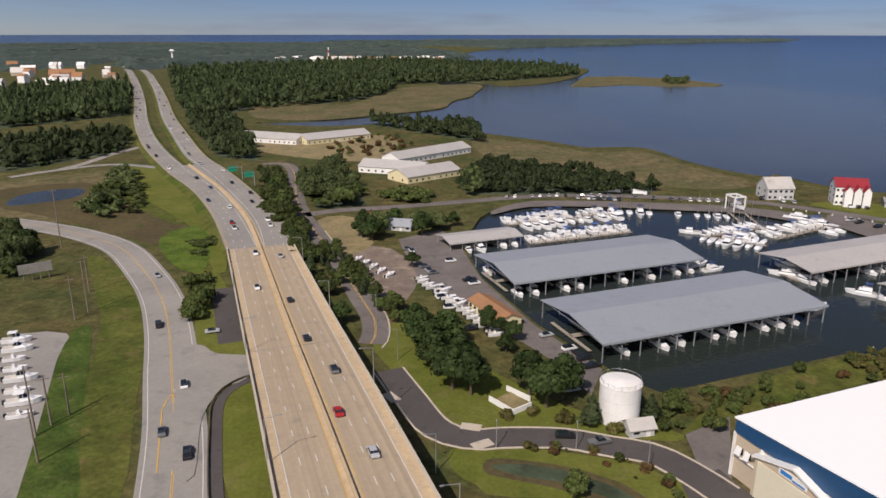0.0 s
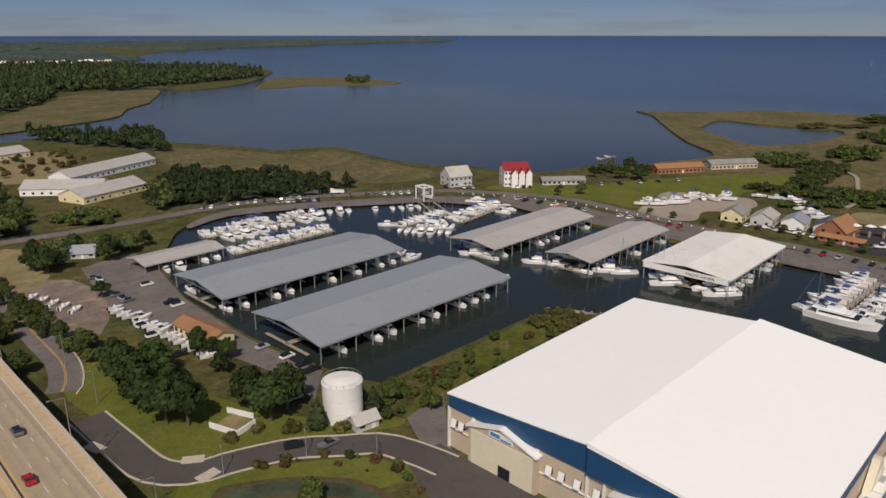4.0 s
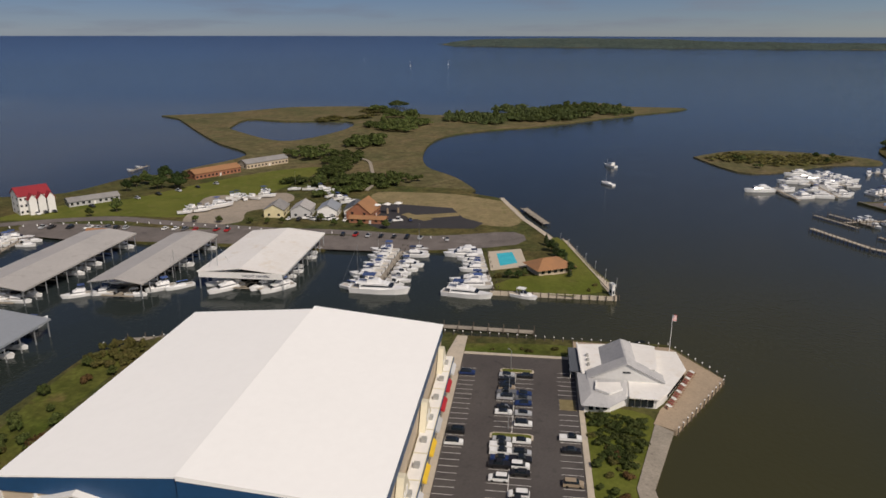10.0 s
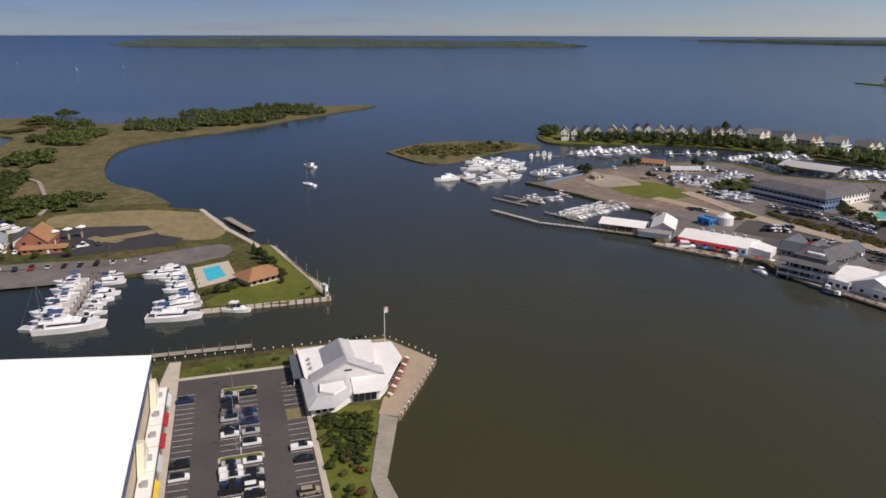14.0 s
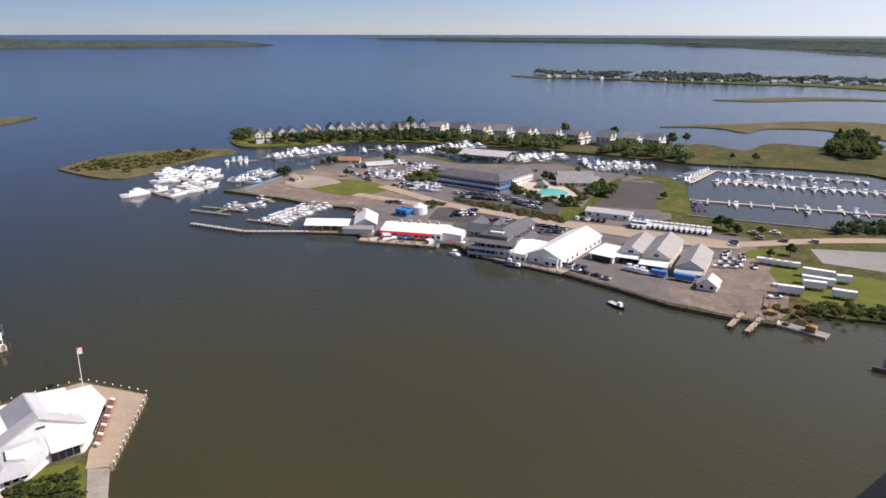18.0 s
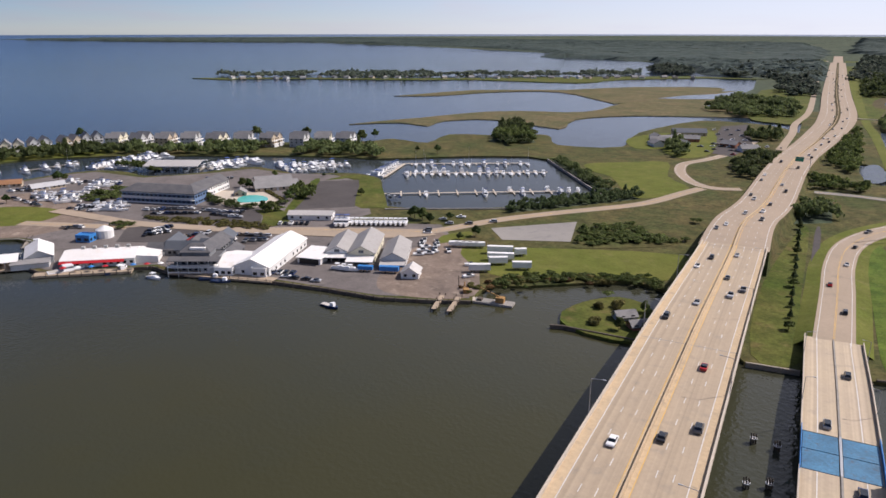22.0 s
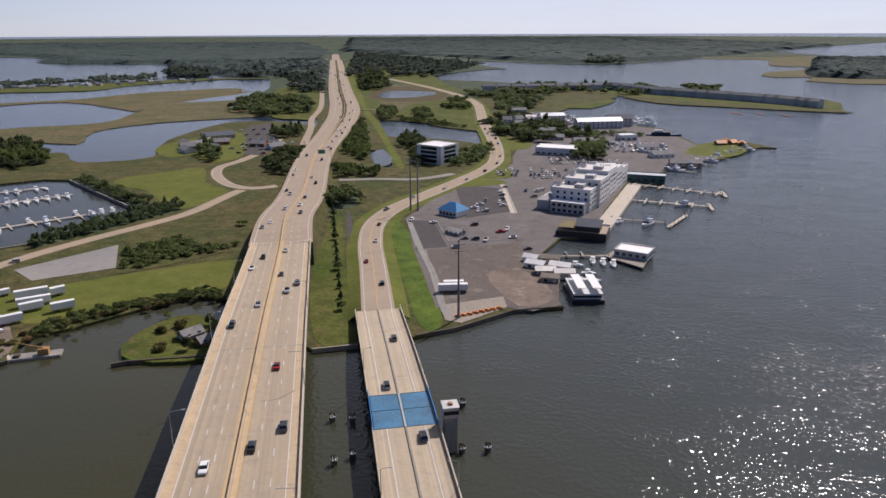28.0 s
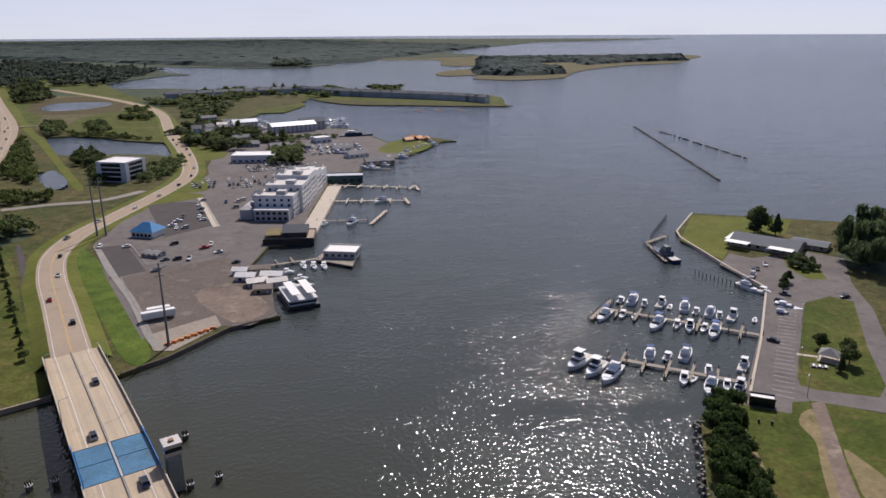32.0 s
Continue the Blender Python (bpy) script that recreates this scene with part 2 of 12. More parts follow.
siding_blue = surface("faded_blue_siding", (0.10, 0.17, 0.29), (0.13, 0.20, 0.32), None, 0.8, 0.1, 1.2, 0.08, 0.04)
siding_yellow = plain("pale_yellow_siding", (0.70, 0.62, 0.38), 0.7)
brick_red = surface("red_brick", (0.34, 0.15, 0.09), (0.28, 0.13, 0.08), None, 0.9, 0.2, 3.0, 0.15, 0.1)
navy = plain("navy_metal_band", (0.012, 0.065, 0.16), 0.45)
wood_dock = surface("weathered_dock_wood", (0.33, 0.29, 0.235), (0.27, 0.24, 0.195), (0.21, 0.18, 0.15), 0.9, 0.2, 1.8, 0.2, 0.2)
wood_deck = surface("brown_deck_wood", (0.38, 0.29, 0.20), (0.33, 0.26, 0.18), (0.28, 0.21, 0.15), 0.85, 0.2, 1.8, 0.15, 0.15)
wood_pile = surface("dark_pile_wood", (0.085, 0.07, 0.055), (0.13, 0.11, 0.09), None, 0.95, 0.3, 2.5, 0.2, 0.2)
rock = surface("shore_rock", (0.20, 0.19, 0.17), (0.13, 0.125, 0.11), (0.27, 0.25, 0.22), 0.95, 0.3, 1.5, 0.3, 0.5)
steel = plain("galvanised_steel", (0.42, 0.43, 0.44), 0.45, 0.6)
pole_wood = plain("utility_pole_wood", (0.20, 0.165, 0.13), 0.95)
tower_steel = plain("dull_lattice_steel", (0.20, 0.20, 0.20), 0.7, 0.3)
blue_grid = surface("blue_steel_grating", (0.022, 0.115, 0.21), (0.034, 0.15, 0.26), (0.05, 0.075, 0.11), 0.6, 0.15, 1.5, 0.3, 0.1, mottle=0.25)
blue_paint = plain("blue_paint", (0.035, 0.20, 0.50), 0.5)
teal_roof = plain("teal_metal_roof", (0.03, 0.20, 0.42), 0.75)
gel_white = surface("white_gelcoat", (0.80, 0.80, 0.79), (0.74, 0.74, 0.73), None, 0.25, 0.2, 1.5, 0.04, 0.0, 0.0, 0.06, True)
cockpit = surface("boat_cockpit", (0.42, 0.38, 0.32), (0.52, 0.49, 0.44), (0.28, 0.24, 0.2), 0.7, 0.4, 2.0, 0.15, 0.0, 0.0, 0.3, True)
canvas_blue = surface("boat_canvas", (0.03, 0.06, 0.16), (0.04, 0.075, 0.2), None, 0.8, 0.3, 2.0, 0.1, 0.0, 0.0, 0.8, True)
hull_navy = plain("navy_hull", (0.015, 0.03, 0.08), 0.25)
glass_dark = plain("dark_glass", (0.015, 0.02, 0.025), 0.08)
tyre = plain("tyre_rubber", (0.02, 0.02, 0.02), 0.9)
chrome = plain("bright_metal", (0.6, 0.6, 0.6), 0.3, 0.9)
red_paint = plain("red_paint", (0.45, 0.02, 0.02), 0.35)
table_red = plain("faded_red_timber", (0.24, 0.075, 0.055), 0.8)
yellow_paint = plain("yellow_paint", (0.75, 0.48, 0.03), 0.5)
orange_paint = plain("orange_paint", (0.60, 0.22, 0.05), 0.6)
digger_yellow = plain("dusty_digger_paint", (0.34, 0.19, 0.06), 0.8)
green_sign = plain("green_sign_sheet", (0.0, 0.24, 0.14), 0.5)
green_paint = plain("green_paint", (0.014, 0.085, 0.088), 0.5)
black_paint = plain("black_paint", (0.015, 0.015, 0.016), 0.4)
bark = surface("bark", (0.10, 0.075, 0.05), (0.14, 0.11, 0.08), None, 0.95, 0.5, 4.0, 0.25, 0.4, 0.0, 0.0, True)
inn_water = plain("green_pool_water", (0.10, 0.48, 0.42), 0.08)
roof_dull = surface("dull_metal_roof", (0.33, 0.31, 0.285), (0.29, 0.275, 0.255), (0.24, 0.22, 0.20), 0.6, 0.06, 0.8, 0.1, 0.05, 0.1)
pool_water = plain("pool_water", (0.05, 0.52, 0.62), 0.08)
hvac = plain("grey_cabinet", (0.35, 0.35, 0.33), 0.6)


def leafy(name, a, b, rnd=0.35):
    m = surface(name, a, b, None, 0.75, 0.25, 1.5, 0.3, 0.0, 0.0, rnd)
    nt = m.node_tree
    p = nt.nodes["Principled BSDF"]
    g = nt.nodes.new("ShaderNodeNewGeometry")
    h = nt.nodes.new("ShaderNodeHueSaturation")
    r = nt.nodes.new("ShaderNodeMapRange")
    r.inputs["To Min"].default_value, r.inputs["To Max"].default_value = 0.6, 1.45
    nt.links.new(g.outputs["Random Per Island"], r.inputs["Value"])
    nt.links.new(r.outputs["Result"], h.inputs["Value"])
    nt.links.new(p.inputs["Base Color"].links[0].from_socket, h.inputs["Color"])
    nt.links.new(h.outputs["Color"], p.inputs["Base Color"])
    # sunlight passes through the leaves
    p.inputs["Specular IOR Level"].default_value = 0.2
    thin = nt.nodes.new("ShaderNodeBsdfTranslucent")
    mix = nt.nodes.new("ShaderNodeMixShader")
    mix.inputs["Fac"].default_value = 0.5
    nt.links.new(h.outputs["Color"], thin.inputs["Color"])
    nt.links.new(p.outputs["BSDF"], mix.inputs[1])
    nt.links.new(thin.outputs["BSDF"], mix.inputs[2])
    nt.links.new(mix.outputs["Shader"], nt.nodes["Material Output"].inputs["Surface"])
    return m


leaf_oak = leafy("oak_leaves", (0.046, 0.078, 0.022), (0.066, 0.096, 0.03))
leaf_dark = leafy("woodland_leaves", (0.092, 0.122, 0.043), (0.115, 0.138, 0.052))
leaf_mid = leafy("broad_leaves", (0.08, 0.112, 0.03), (0.115, 0.135, 0.042))
leaf_pine = leafy("pine_needles", (0.07, 0.10, 0.04), (0.09, 0.115, 0.05))
leaf_forest = leafy("forest_leaves", (0.052, 0.076, 0.03), (0.072, 0.094, 0.038))
# distance haze is put into these two colours: paler and bluer than near leaves
leaf_hazed = leafy("far_leaves", (0.088, 0.112, 0.082), (0.115, 0.135, 0.095))
canopy_hazed = surface("far_canopy", (0.040, 0.056, 0.050), (0.054, 0.072, 0.060), (0.072, 0.080, 0.062), 0.95, 0.006, 0.05, 0.35, 0.3, mottle=0.42)
leaf_light = leafy("shrub_leaves", (0.115, 0.118, 0.034), (0.165, 0.14, 0.05))
leaf_rust = leafy("rusty_leaves", (0.125, 0.07, 0.03), (0.155, 0.10, 0.042))


def water_surface():
    m = bpy.data.materials.new("tidal_water")
    m.use_nodes = True
    nt = m.node_tree
    p = nt.nodes["Principled BSDF"]
    pos = nt.nodes.new("ShaderNodeNewGeometry").outputs["Position"]
    # silt: brown in the narrows; out in the bay clear blue, lightened for haze
    dist = nt.nodes.new("ShaderNodeVectorMath")
    dist.operation = "DISTANCE"
    dist.inputs[1].default_value = (60, -40, 0)
    nt.links.new(pos, dist.inputs[0])
    wob, _ = noise_fac(nt, pos, 0.004, 0.2, 0.8)
    add = nt.nodes.new("ShaderNodeMath")
    add.operation = "MULTIPLY_ADD"
    add.inputs[1].default_value = 260
    nt.links.new(wob, add.inputs[0])
    nt.links.new(dist.outputs["Value"], add.inputs[2])
    mr = nt.nodes.new("ShaderNodeMapRange")
    mr.inputs["From Min"].default_value, mr.inputs["From Max"].default_value = 260, 1050
    nt.links.new(add.outputs["Value"], mr.inputs["Value"])
    def along(x, y, lo, hi):
        dot = nt.nodes.new("ShaderNodeVectorMath")
        dot.operation = "DOT_PRODUCT"
        dot.inputs[1].default_value = (x, y, 0)
        nt.links.new(pos, dot.inputs[0])
        r = nt.nodes.new("ShaderNodeMapRange")
        r.interpolation_type = "SMOOTHSTEP"
        r.inputs["From Min"].default_value, r.inputs["From Max"].default_value = lo, hi
        nt.links.new(dot.outputs["Value"], r.inputs["Value"])
        return r.outputs["Result"]

    basin, harbour = along(-0.15, 0.99, -30, 150), along(-0.934, -0.357, -60, 130)
    near = ramp_mix(nt, wob, (0.050, 0.046, 0.019), (0.037, 0.038, 0.018))
    near = ramp_mix(nt, basin, near, (0.020, 0.025, 0.016))
    near = ramp_mix(nt, harbour, near, (0.043, 0.048, 0.041))
    # haze put into the open-water blue, paler on the harbour side
    open_water = ramp_mix(nt, harbour, (0.033, 0.050, 0.077), (0.050, 0.072, 0.098))
    col = ramp_mix(nt, mr.outputs["Result"], near, open_water)
    # pale shoals in the northern bay
    shoal = along(0.1, 1, 360, 620)
    for fac in (along(0.937, 0.349, 1130, 900), along(-0.2, 1, 1750, 1250), noise_fac(nt, pos, 0.0035, 0.05, 0.55, 4.0)[0]):
        m2 = nt.nodes.new("ShaderNodeMath")
        m2.operation = "MULTIPLY"
        nt.links.new(shoal, m2.inputs[0])
        nt.links.new(fac, m2.inputs[1])
        shoal = m2.outputs["Value"]
    col = ramp_mix(nt, shoal, col, (0.082, 0.088, 0.082))
    nt.nodes.remove(p)
    body = nt.nodes.new("ShaderNodeBsdfDiffuse")
    nt.links.new(col, body.inputs["Color"])
    gloss = nt.nodes.new("ShaderNodeBsdfGlossy")
    gloss.inputs["Roughness"].default_value = 0.08
    fres = nt.nodes.new("ShaderNodeFresnel")
    fres.inputs["IOR"].default_value = 1.33
    less = nt.nodes.new("ShaderNodeMath")
    less.operation = "MULTIPLY"
    less.inputs[1].default_value = 0.95
    nt.links.new(fres.outputs["Fac"], less.inputs[0])
    mix = nt.nodes.new("ShaderNodeMixShader")
    nt.links.new(less.outputs["Value"], mix.inputs["Fac"])
    nt.links.new(body.outputs["BSDF"], mix.inputs[1])
    nt.links.new(gloss.outputs["BSDF"], mix.inputs[2])
    nt.links.new(mix.outputs["Shader"], nt.nodes["Material Output"].inputs["Surface"])
    w1, h1 = noise_fac(nt, pos, 0.6, 0, 1, 1.4, 0.55)
    drift = nt.nodes.new("ShaderNodeMapping")
    drift.inputs["Rotation"].default_value = (0, 0, 0.64)
    drift.inputs["Scale"].default_value = (0.55, 1.25, 1)
    nt.links.new(pos, drift.inputs["Vector"])
    w2, h2 = noise_fac(nt, drift.outputs["Vector"], 0.045, 0.36, 0.64, 5.0, 0.62)
    calm = nt.nodes.new("ShaderNodeMapRange")
    calm.inputs["To Min"].default_value, calm.inputs["To Max"].default_value = 0.45, 1.15
    nt.links.new(w2, calm.inputs["Value"])
    wind = nt.nodes.new("ShaderNodeMapRange")
    wind.inputs["To Min"].default_value, wind.inputs["To Max"].default_value = 0.55, 1.8
    nt.links.new(harbour, wind.inputs["Value"])
    gust = nt.nodes.new("ShaderNodeMath")
    gust.operation = "MULTIPLY"
    nt.links.new(calm.outputs["Result"], gust.inputs[0])
    nt.links.new(wind.outputs["Result"], gust.inputs[1])
    amp = nt.nodes.new("ShaderNodeMath")
    amp.operation = "MULTIPLY"
    nt.links.new(h1, amp.inputs[0])
    nt.links.new(gust.outputs["Value"], amp.inputs[1])
    b = nt.nodes.new("ShaderNodeBump")
    b.inputs["Strength"].default_value, b.inputs["Distance"].default_value = 1.0, 0.27
    nt.links.new(amp.outputs["Value"], b.inputs["Height"])
    nt.links.new(b.outputs["Normal"], gloss.inputs["Normal"])
    nt.links.new(b.outputs["Normal"], fres.inputs["Normal"])
    return m


water_mat = water_surface()

# ---- building blocks ----
class Geo:
    """Collects vertices and faces for one mesh."""

    def __init__(self):
        self.v, self.f = [], []

    def poly(self, pts):
        n = len(self.v)
        self.v += [tuple(p) for p in pts]
        self.f.append(tuple(range(n, n + len(pts))))
        return self

    def hexa(self, low, high):
        """A solid between two loops of the same length."""
        n, k = len(self.v), len(low)
        self.v += [tuple(p) for p in low] + [tuple(p) for p in high]
        self.f.append(tuple(range(n + k - 1, n - 1, -1)))
        self.f.append(tuple(range(n + k, n + 2 * k)))
        for i in range(k):
            j = (i + 1) % k
            self.f.append((n + i, n + j, n + k + j, n + k + i))
        return self

    def box(self, x0, x1, y0, y1, z0, z1):
        r = [(x0, y0), (x1, y0), (x1, y1), (x0, y1)]
        return self.hexa([(x, y, z0) for x, y in r], [(x, y, z1) for x, y in r])

    def prism(self, outline, z0, z1, shrink=1.0):
        cx = sum(p[0] for p in outline) / len(outline)
        cy = sum(p[1] for p in outline) / len(outline)
        return self.hexa([(p[0], p[1], z0) for p in outline], [(cx + (p[0] - cx) * shrink, cy + (p[1] - cy) * shrink, z1) for p in outline])

    def tube(self, a, b, r0, r1=None, n=6):
        r1 = r0 if r1 is None else r1
        a, b = Vector(a), Vector(b)
        q = (b - a).to_track_quat("Z", "Y")
        ring = [Vector((math.cos(2 * math.pi * i / n), math.sin(2 * math.pi * i / n), 0)) for i in range(n)]
        return self.hexa([a + q @ (r * r0) for r in ring], [b + q @ (r * r1) for r in ring])

    def gable(self, x0, x1, y0, y1, z0, z1, over=0.0, thick=0.25, ends=False):
        """A pitched roof with its ridge along x; eaves at z0, ridge at z1."""
        ym = (y0 + y1) / 2
        drop = (z1 - z0) / (ym - y0) * over
        a = [(y0 - over, z0 - drop), (ym, z1), (y1 + over, z0 - drop), (y1 + over, z0 - drop + thick), (ym, z1 + thick), (y0 - over, z0 - drop + thick)]
        n = len(self.v)
        self.v += [(x0 - over, y, z) for y, z in a] + [(x1 + over, y, z) for y, z in a]
        self.f += [(n, n + 1, n + 4, n + 5), (n + 1, n + 2, n + 3, n + 4), (n + 6, n + 11, n + 10, n + 7), (n + 7, n + 10, n + 9, n + 8)]
        for i in range(6):
            j = (i + 1) % 6
            self.f.append((n + i, n + 6 + i, n + 6 + j, n + j))
        return self

    def gable_wall(self, x0, x1, y0, y1, z0, ze, zr):
        """A house body: four walls and two gable ends under a ridge along x."""
        ym = (y0 + y1) / 2
        a = [(y0, z0), (y1, z0), (y1, ze), (ym, zr), (y0, ze)]
        return self.hexa([(x0, y, z) for y, z in a], [(x1, y, z) for y, z in a])

    def mesh(self, name, material):
        m = bpy.data.meshes.new(name)
        m.from_pydata(self.v, [], self.f)
        m.materials.append(material)
        return m


def part(name, geo, material, parent=None, label=""):
    ob = new(name, geo if isinstance(geo, bpy.types.Mesh) else geo.mesh(name, material))
    ob.parent = parent
    return tagged(ob, label)


def thing(name, label, category, x=0, y=0, z=0, turn=0, group="", kind=""):
    ob = new(name)
    ob.empty_display_size = 0.5
    ob.matrix_basis = pose(x, y, z, 0, 0, turn)
    return tagged(ob, label, category, group, kind)


def setting(name, geo, material, label=""):
    return tagged(part(name, geo, material), label, kind="structure")


HORIZON, EYE, FLAT = 20000.0, 103.0, 2500.0


def far_away(p):
    """Beyond FLAT the sheet is drawn in, so that it still meets the horizon within reach."""
    x, y, z = p
    d = math.hypot(x, y)
    if d <= FLAT:
        return (x, y, z)
    k = (FLAT + 2300 * (1 - FLAT / d)) / d
    return (x * k, y * k, EYE * (1 - k) + z * k)


def smooth(pts, n=4, closed=False):
    out, k = [], len(pts)
    for i in range(k if closed else k - 1):
        p0, p1 = pts[(i - 1) % k] if closed or i else pts[0], pts[i]
        p2, p3 = pts[(i + 1) % k], pts[(i + 2) % k] if closed or i + 2 < k else pts[-1]
        for j in range(n):
            t = j / n
            out.append(tuple(0.5 * (2 * b + (c - a) * t + (2 * a - 5 * b + 4 * c - d) * t * t + (3 * b - a - 3 * c + d) * t ** 3) for a, b, c, d in zip(p0, p1, p2, p3)))
    if not closed:
        out.append(tuple(pts[-1]))
    return out


def shore(pts, n=4, rough=0.05):
    """A natural shoreline through a few points: smoothed, with bays and nibbles."""
    out = []
    for i, (x, y) in enumerate(smooth(pts, n)):
        d = rough * min(math.hypot(x, y), 2500) * 0.12
        q = Vector((x / (d * 9 + 1), y / (d * 9 + 1), 3.3))
        out.append((x + noise.noise(q) * d, y + noise.noise(q + Vector((7, 9, 1))) * d))
    return out


def inside(x, y, outline):
    hit = False
    j = len(outline) - 1
    for i in range(len(outline)):
        a, b = outline[i], outline[j]
        if (a[1] > y) != (b[1] > y) and x < (b[0] - a[0]) * (y - a[1]) / (b[1] - a[1]) + a[0]:
            hit = not hit
        j = i
    return hit


def sheet(name, outline, z, material, holes=(), skirt=2.5, label=""):
    """A piece of land: a flat top with a bank down into the water."""
    from mathutils.geometry import tessellate_polygon
    loops = [[Vector((*p[:2], 0)) for p in outline]] + [[Vector((*p[:2], 0)) for p in h] for h in holes]
    flat = [p for loop in loops for p in loop]
    bm = bmesh.new()
    vs = [bm.verts.new((p.x, p.y, z)) for p in flat]
    for tri in tessellate_polygon(loops):
        try:
            bm.faces.new([vs[i] for i in tri])
        except ValueError:
            pass
    for _ in range(9):
        long = [e for e in bm.edges if e.calc_length() > 80 + 0.35 * math.hypot(*((e.verts[0].co + e.verts[1].co) / 2).xy) and max(v.co.xy.length for v in e.verts) > 1800]
        if not long:
            break
        bmesh.ops.subdivide_edges(bm, edges=long, cuts=1)
        bmesh.ops.triangulate(bm, faces=[f for f in bm.faces if len(f.verts) > 3])
    if skirt:
        edge = [e for e in bm.edges if len(e.link_faces) == 1]
        for v in bmesh.ops.extrude_edge_only(bm, edges=edge)["geom"]:
            if isinstance(v, bmesh.types.BMVert):
                v.co.z -= skirt
    bmesh.ops.recalc_face_normals(bm, faces=bm.faces)
    for v in bm.verts:
        v.co = far_away(v.co)
    m = bpy.data.meshes.new(name)
    bm.to_mesh(m)
    bm.free()
    m.materials.append(material)
    up = sum(p.normal.z * p.area for p in m.polygons)
    if up < 0:
        m.flip_normals()
    return tagged(new(name, m), label, kind="structure")


def offset_line(line, d):
    out = []
    for i, p in enumerate(line):
        a, b = Vector(line[max(i - 1, 0)][:2]), Vector(line[min(i + 1, len(line) - 1)][:2])
        t = (b - a).normalized()
        q = (p[0] - t.y * -d, p[1] - t.x * d)
        out.append((*q, *p[2:]))
    return out


def strip(line, d0, d1, lift=0.0, geo=None):
    """A ribbon between two offsets to the right of a line of (x, y, z)."""
    geo = geo or Geo()
    a, b = offset_line(line, d0), offset_line(line, d1)
    n = len(geo.v)
    for p, q in zip(a, b):
        geo.v += [far_away((p[0], p[1], p[2] + lift)), far_away((q[0], q[1], q[2] + lift))]
    geo.f += [(n + 2 * i + 2, n + 2 * i + 3, n + 2 * i + 1, n + 2 * i) for i in range(len(line) - 1)]
    return geo


def resample(line, step):
    out, left = [tuple(line[0])], step
    for a, b in zip(line, line[1:]):
        a, b = Vector(a), Vector(b)
        run = (b - a).length
        while left <= run:
            out.append(tuple(a + (b - a) * (left / run)))
            left += step
        left -= run
    return out


def dashes(line, d, on, gap, width, lift, geo=None):
    geo = geo or Geo()
    fine = resample(line, 1.0)
    i = 0
    while i + on < len(fine):
        strip([fine[i], fine[i + on]], d - width / 2, d + width / 2, lift, geo)
        i += on + gap
    return geo


GROUND = 1.2

# ---- plan: shorelines and road centre lines, metres ----
SHORE_BAY = [(-139,2737), (134,2348), (324,2056), (285,1746), (186,1461), (78,1348), (27,1438), (-61,1418), (13,1169), (-20,1031), (-33,937), (-99,862), (-169,802), (-232,773), (-158,747), (-75,760), (14,705), (88,634), (107,612), (154,614), (174,538), (205,489), (218,495), (234,462), (260,441), (315,448), (344,428), (359,439), (428,450), (460,516), (503,591), (576,712)]
SHORE_SPIT = [(588,756), (652,715), (752,690), (810,596), (774,516), (775,465), (843,404), (958,387), (1028,354), (1001,287), (1017,217), (876,264), (806,290), (738,311), (686,341), (630,365), (579,357), (518,329), (462,291), (434,251), (404,217)]
QUAY_POINT = [(396,218), (392,189), (354,158), (331,134), (322,125), (272,80), (259,76), (240,119), (286,149), (262,197), (254,216), (249,216), (246,231), (228,269), (213,300), (204,336), (191,357)]
QUAY_MARINA = [(187,364), (155,388), (123,393), (79,401), (38,399), (14,382), (8,369), (-1,321), (7,272), (25,225), (42,194), (47,185), (55,178), (80,189), (123,207), (122,206), (142,198)]
QUAY_SOUTH = [(196,116), (198,106), (211,78), (225,47), (221,42), (209,27), (172,32), (172,36), (171,36), (143,33), (135,28)]
SHORE_WEST = [(-100,-134), (-120,-169), (-144,-181), (-174,-215), (-213,-262), (-213,-291), (-218,-346), (-222,-357), (-255,-393), (-306,-365), (-352,-340)]
SHORE_SOUTH = [(500,-10), (497,-1), (479,-19), (461,-37), (437,-56), (423,-75), (406,-82), (388,-82), (372,-66), (355,-70), (328,-112), (314,-115), (293,-129), (273,-143), (247,-157), (224,-167), (206,-182), (195,-194), (198,-197), (203,-212), (191,-225), (178,-245), (163,-264), (148,-264), (93,-223), (78,-230), (57,-241), (44,-251), (24,-273), (4,-280), (12,-313), (21,-340), (9,-383), (-15,-389), (-16,-446), (-39,-557), (-66,-587), (-75,-627), (-122,-659), (-168,-731), (-184,-732), (-151,-784), (-113,-740), (-89,-858), (-35,-883), (52,-969), (23,-1054)]
SHORE_COVE = [(-10,-1063), (-47,-1167), (-32,-1272), (-71,-1265), (-108,-1175), (-199,-1131), (-338,-1070), (-354,-1093), (-374,-1253), (-192,-1416), (-16,-1573), (147,-1527), (224,-1589), (379,-1653), (367,-1840), (273,-2058), (232,-2103), (405,-2398), (359,-2580), (47,-2384), (-143,-2495), (-214,-2657), (-60,-3080), (-400,-2990)]
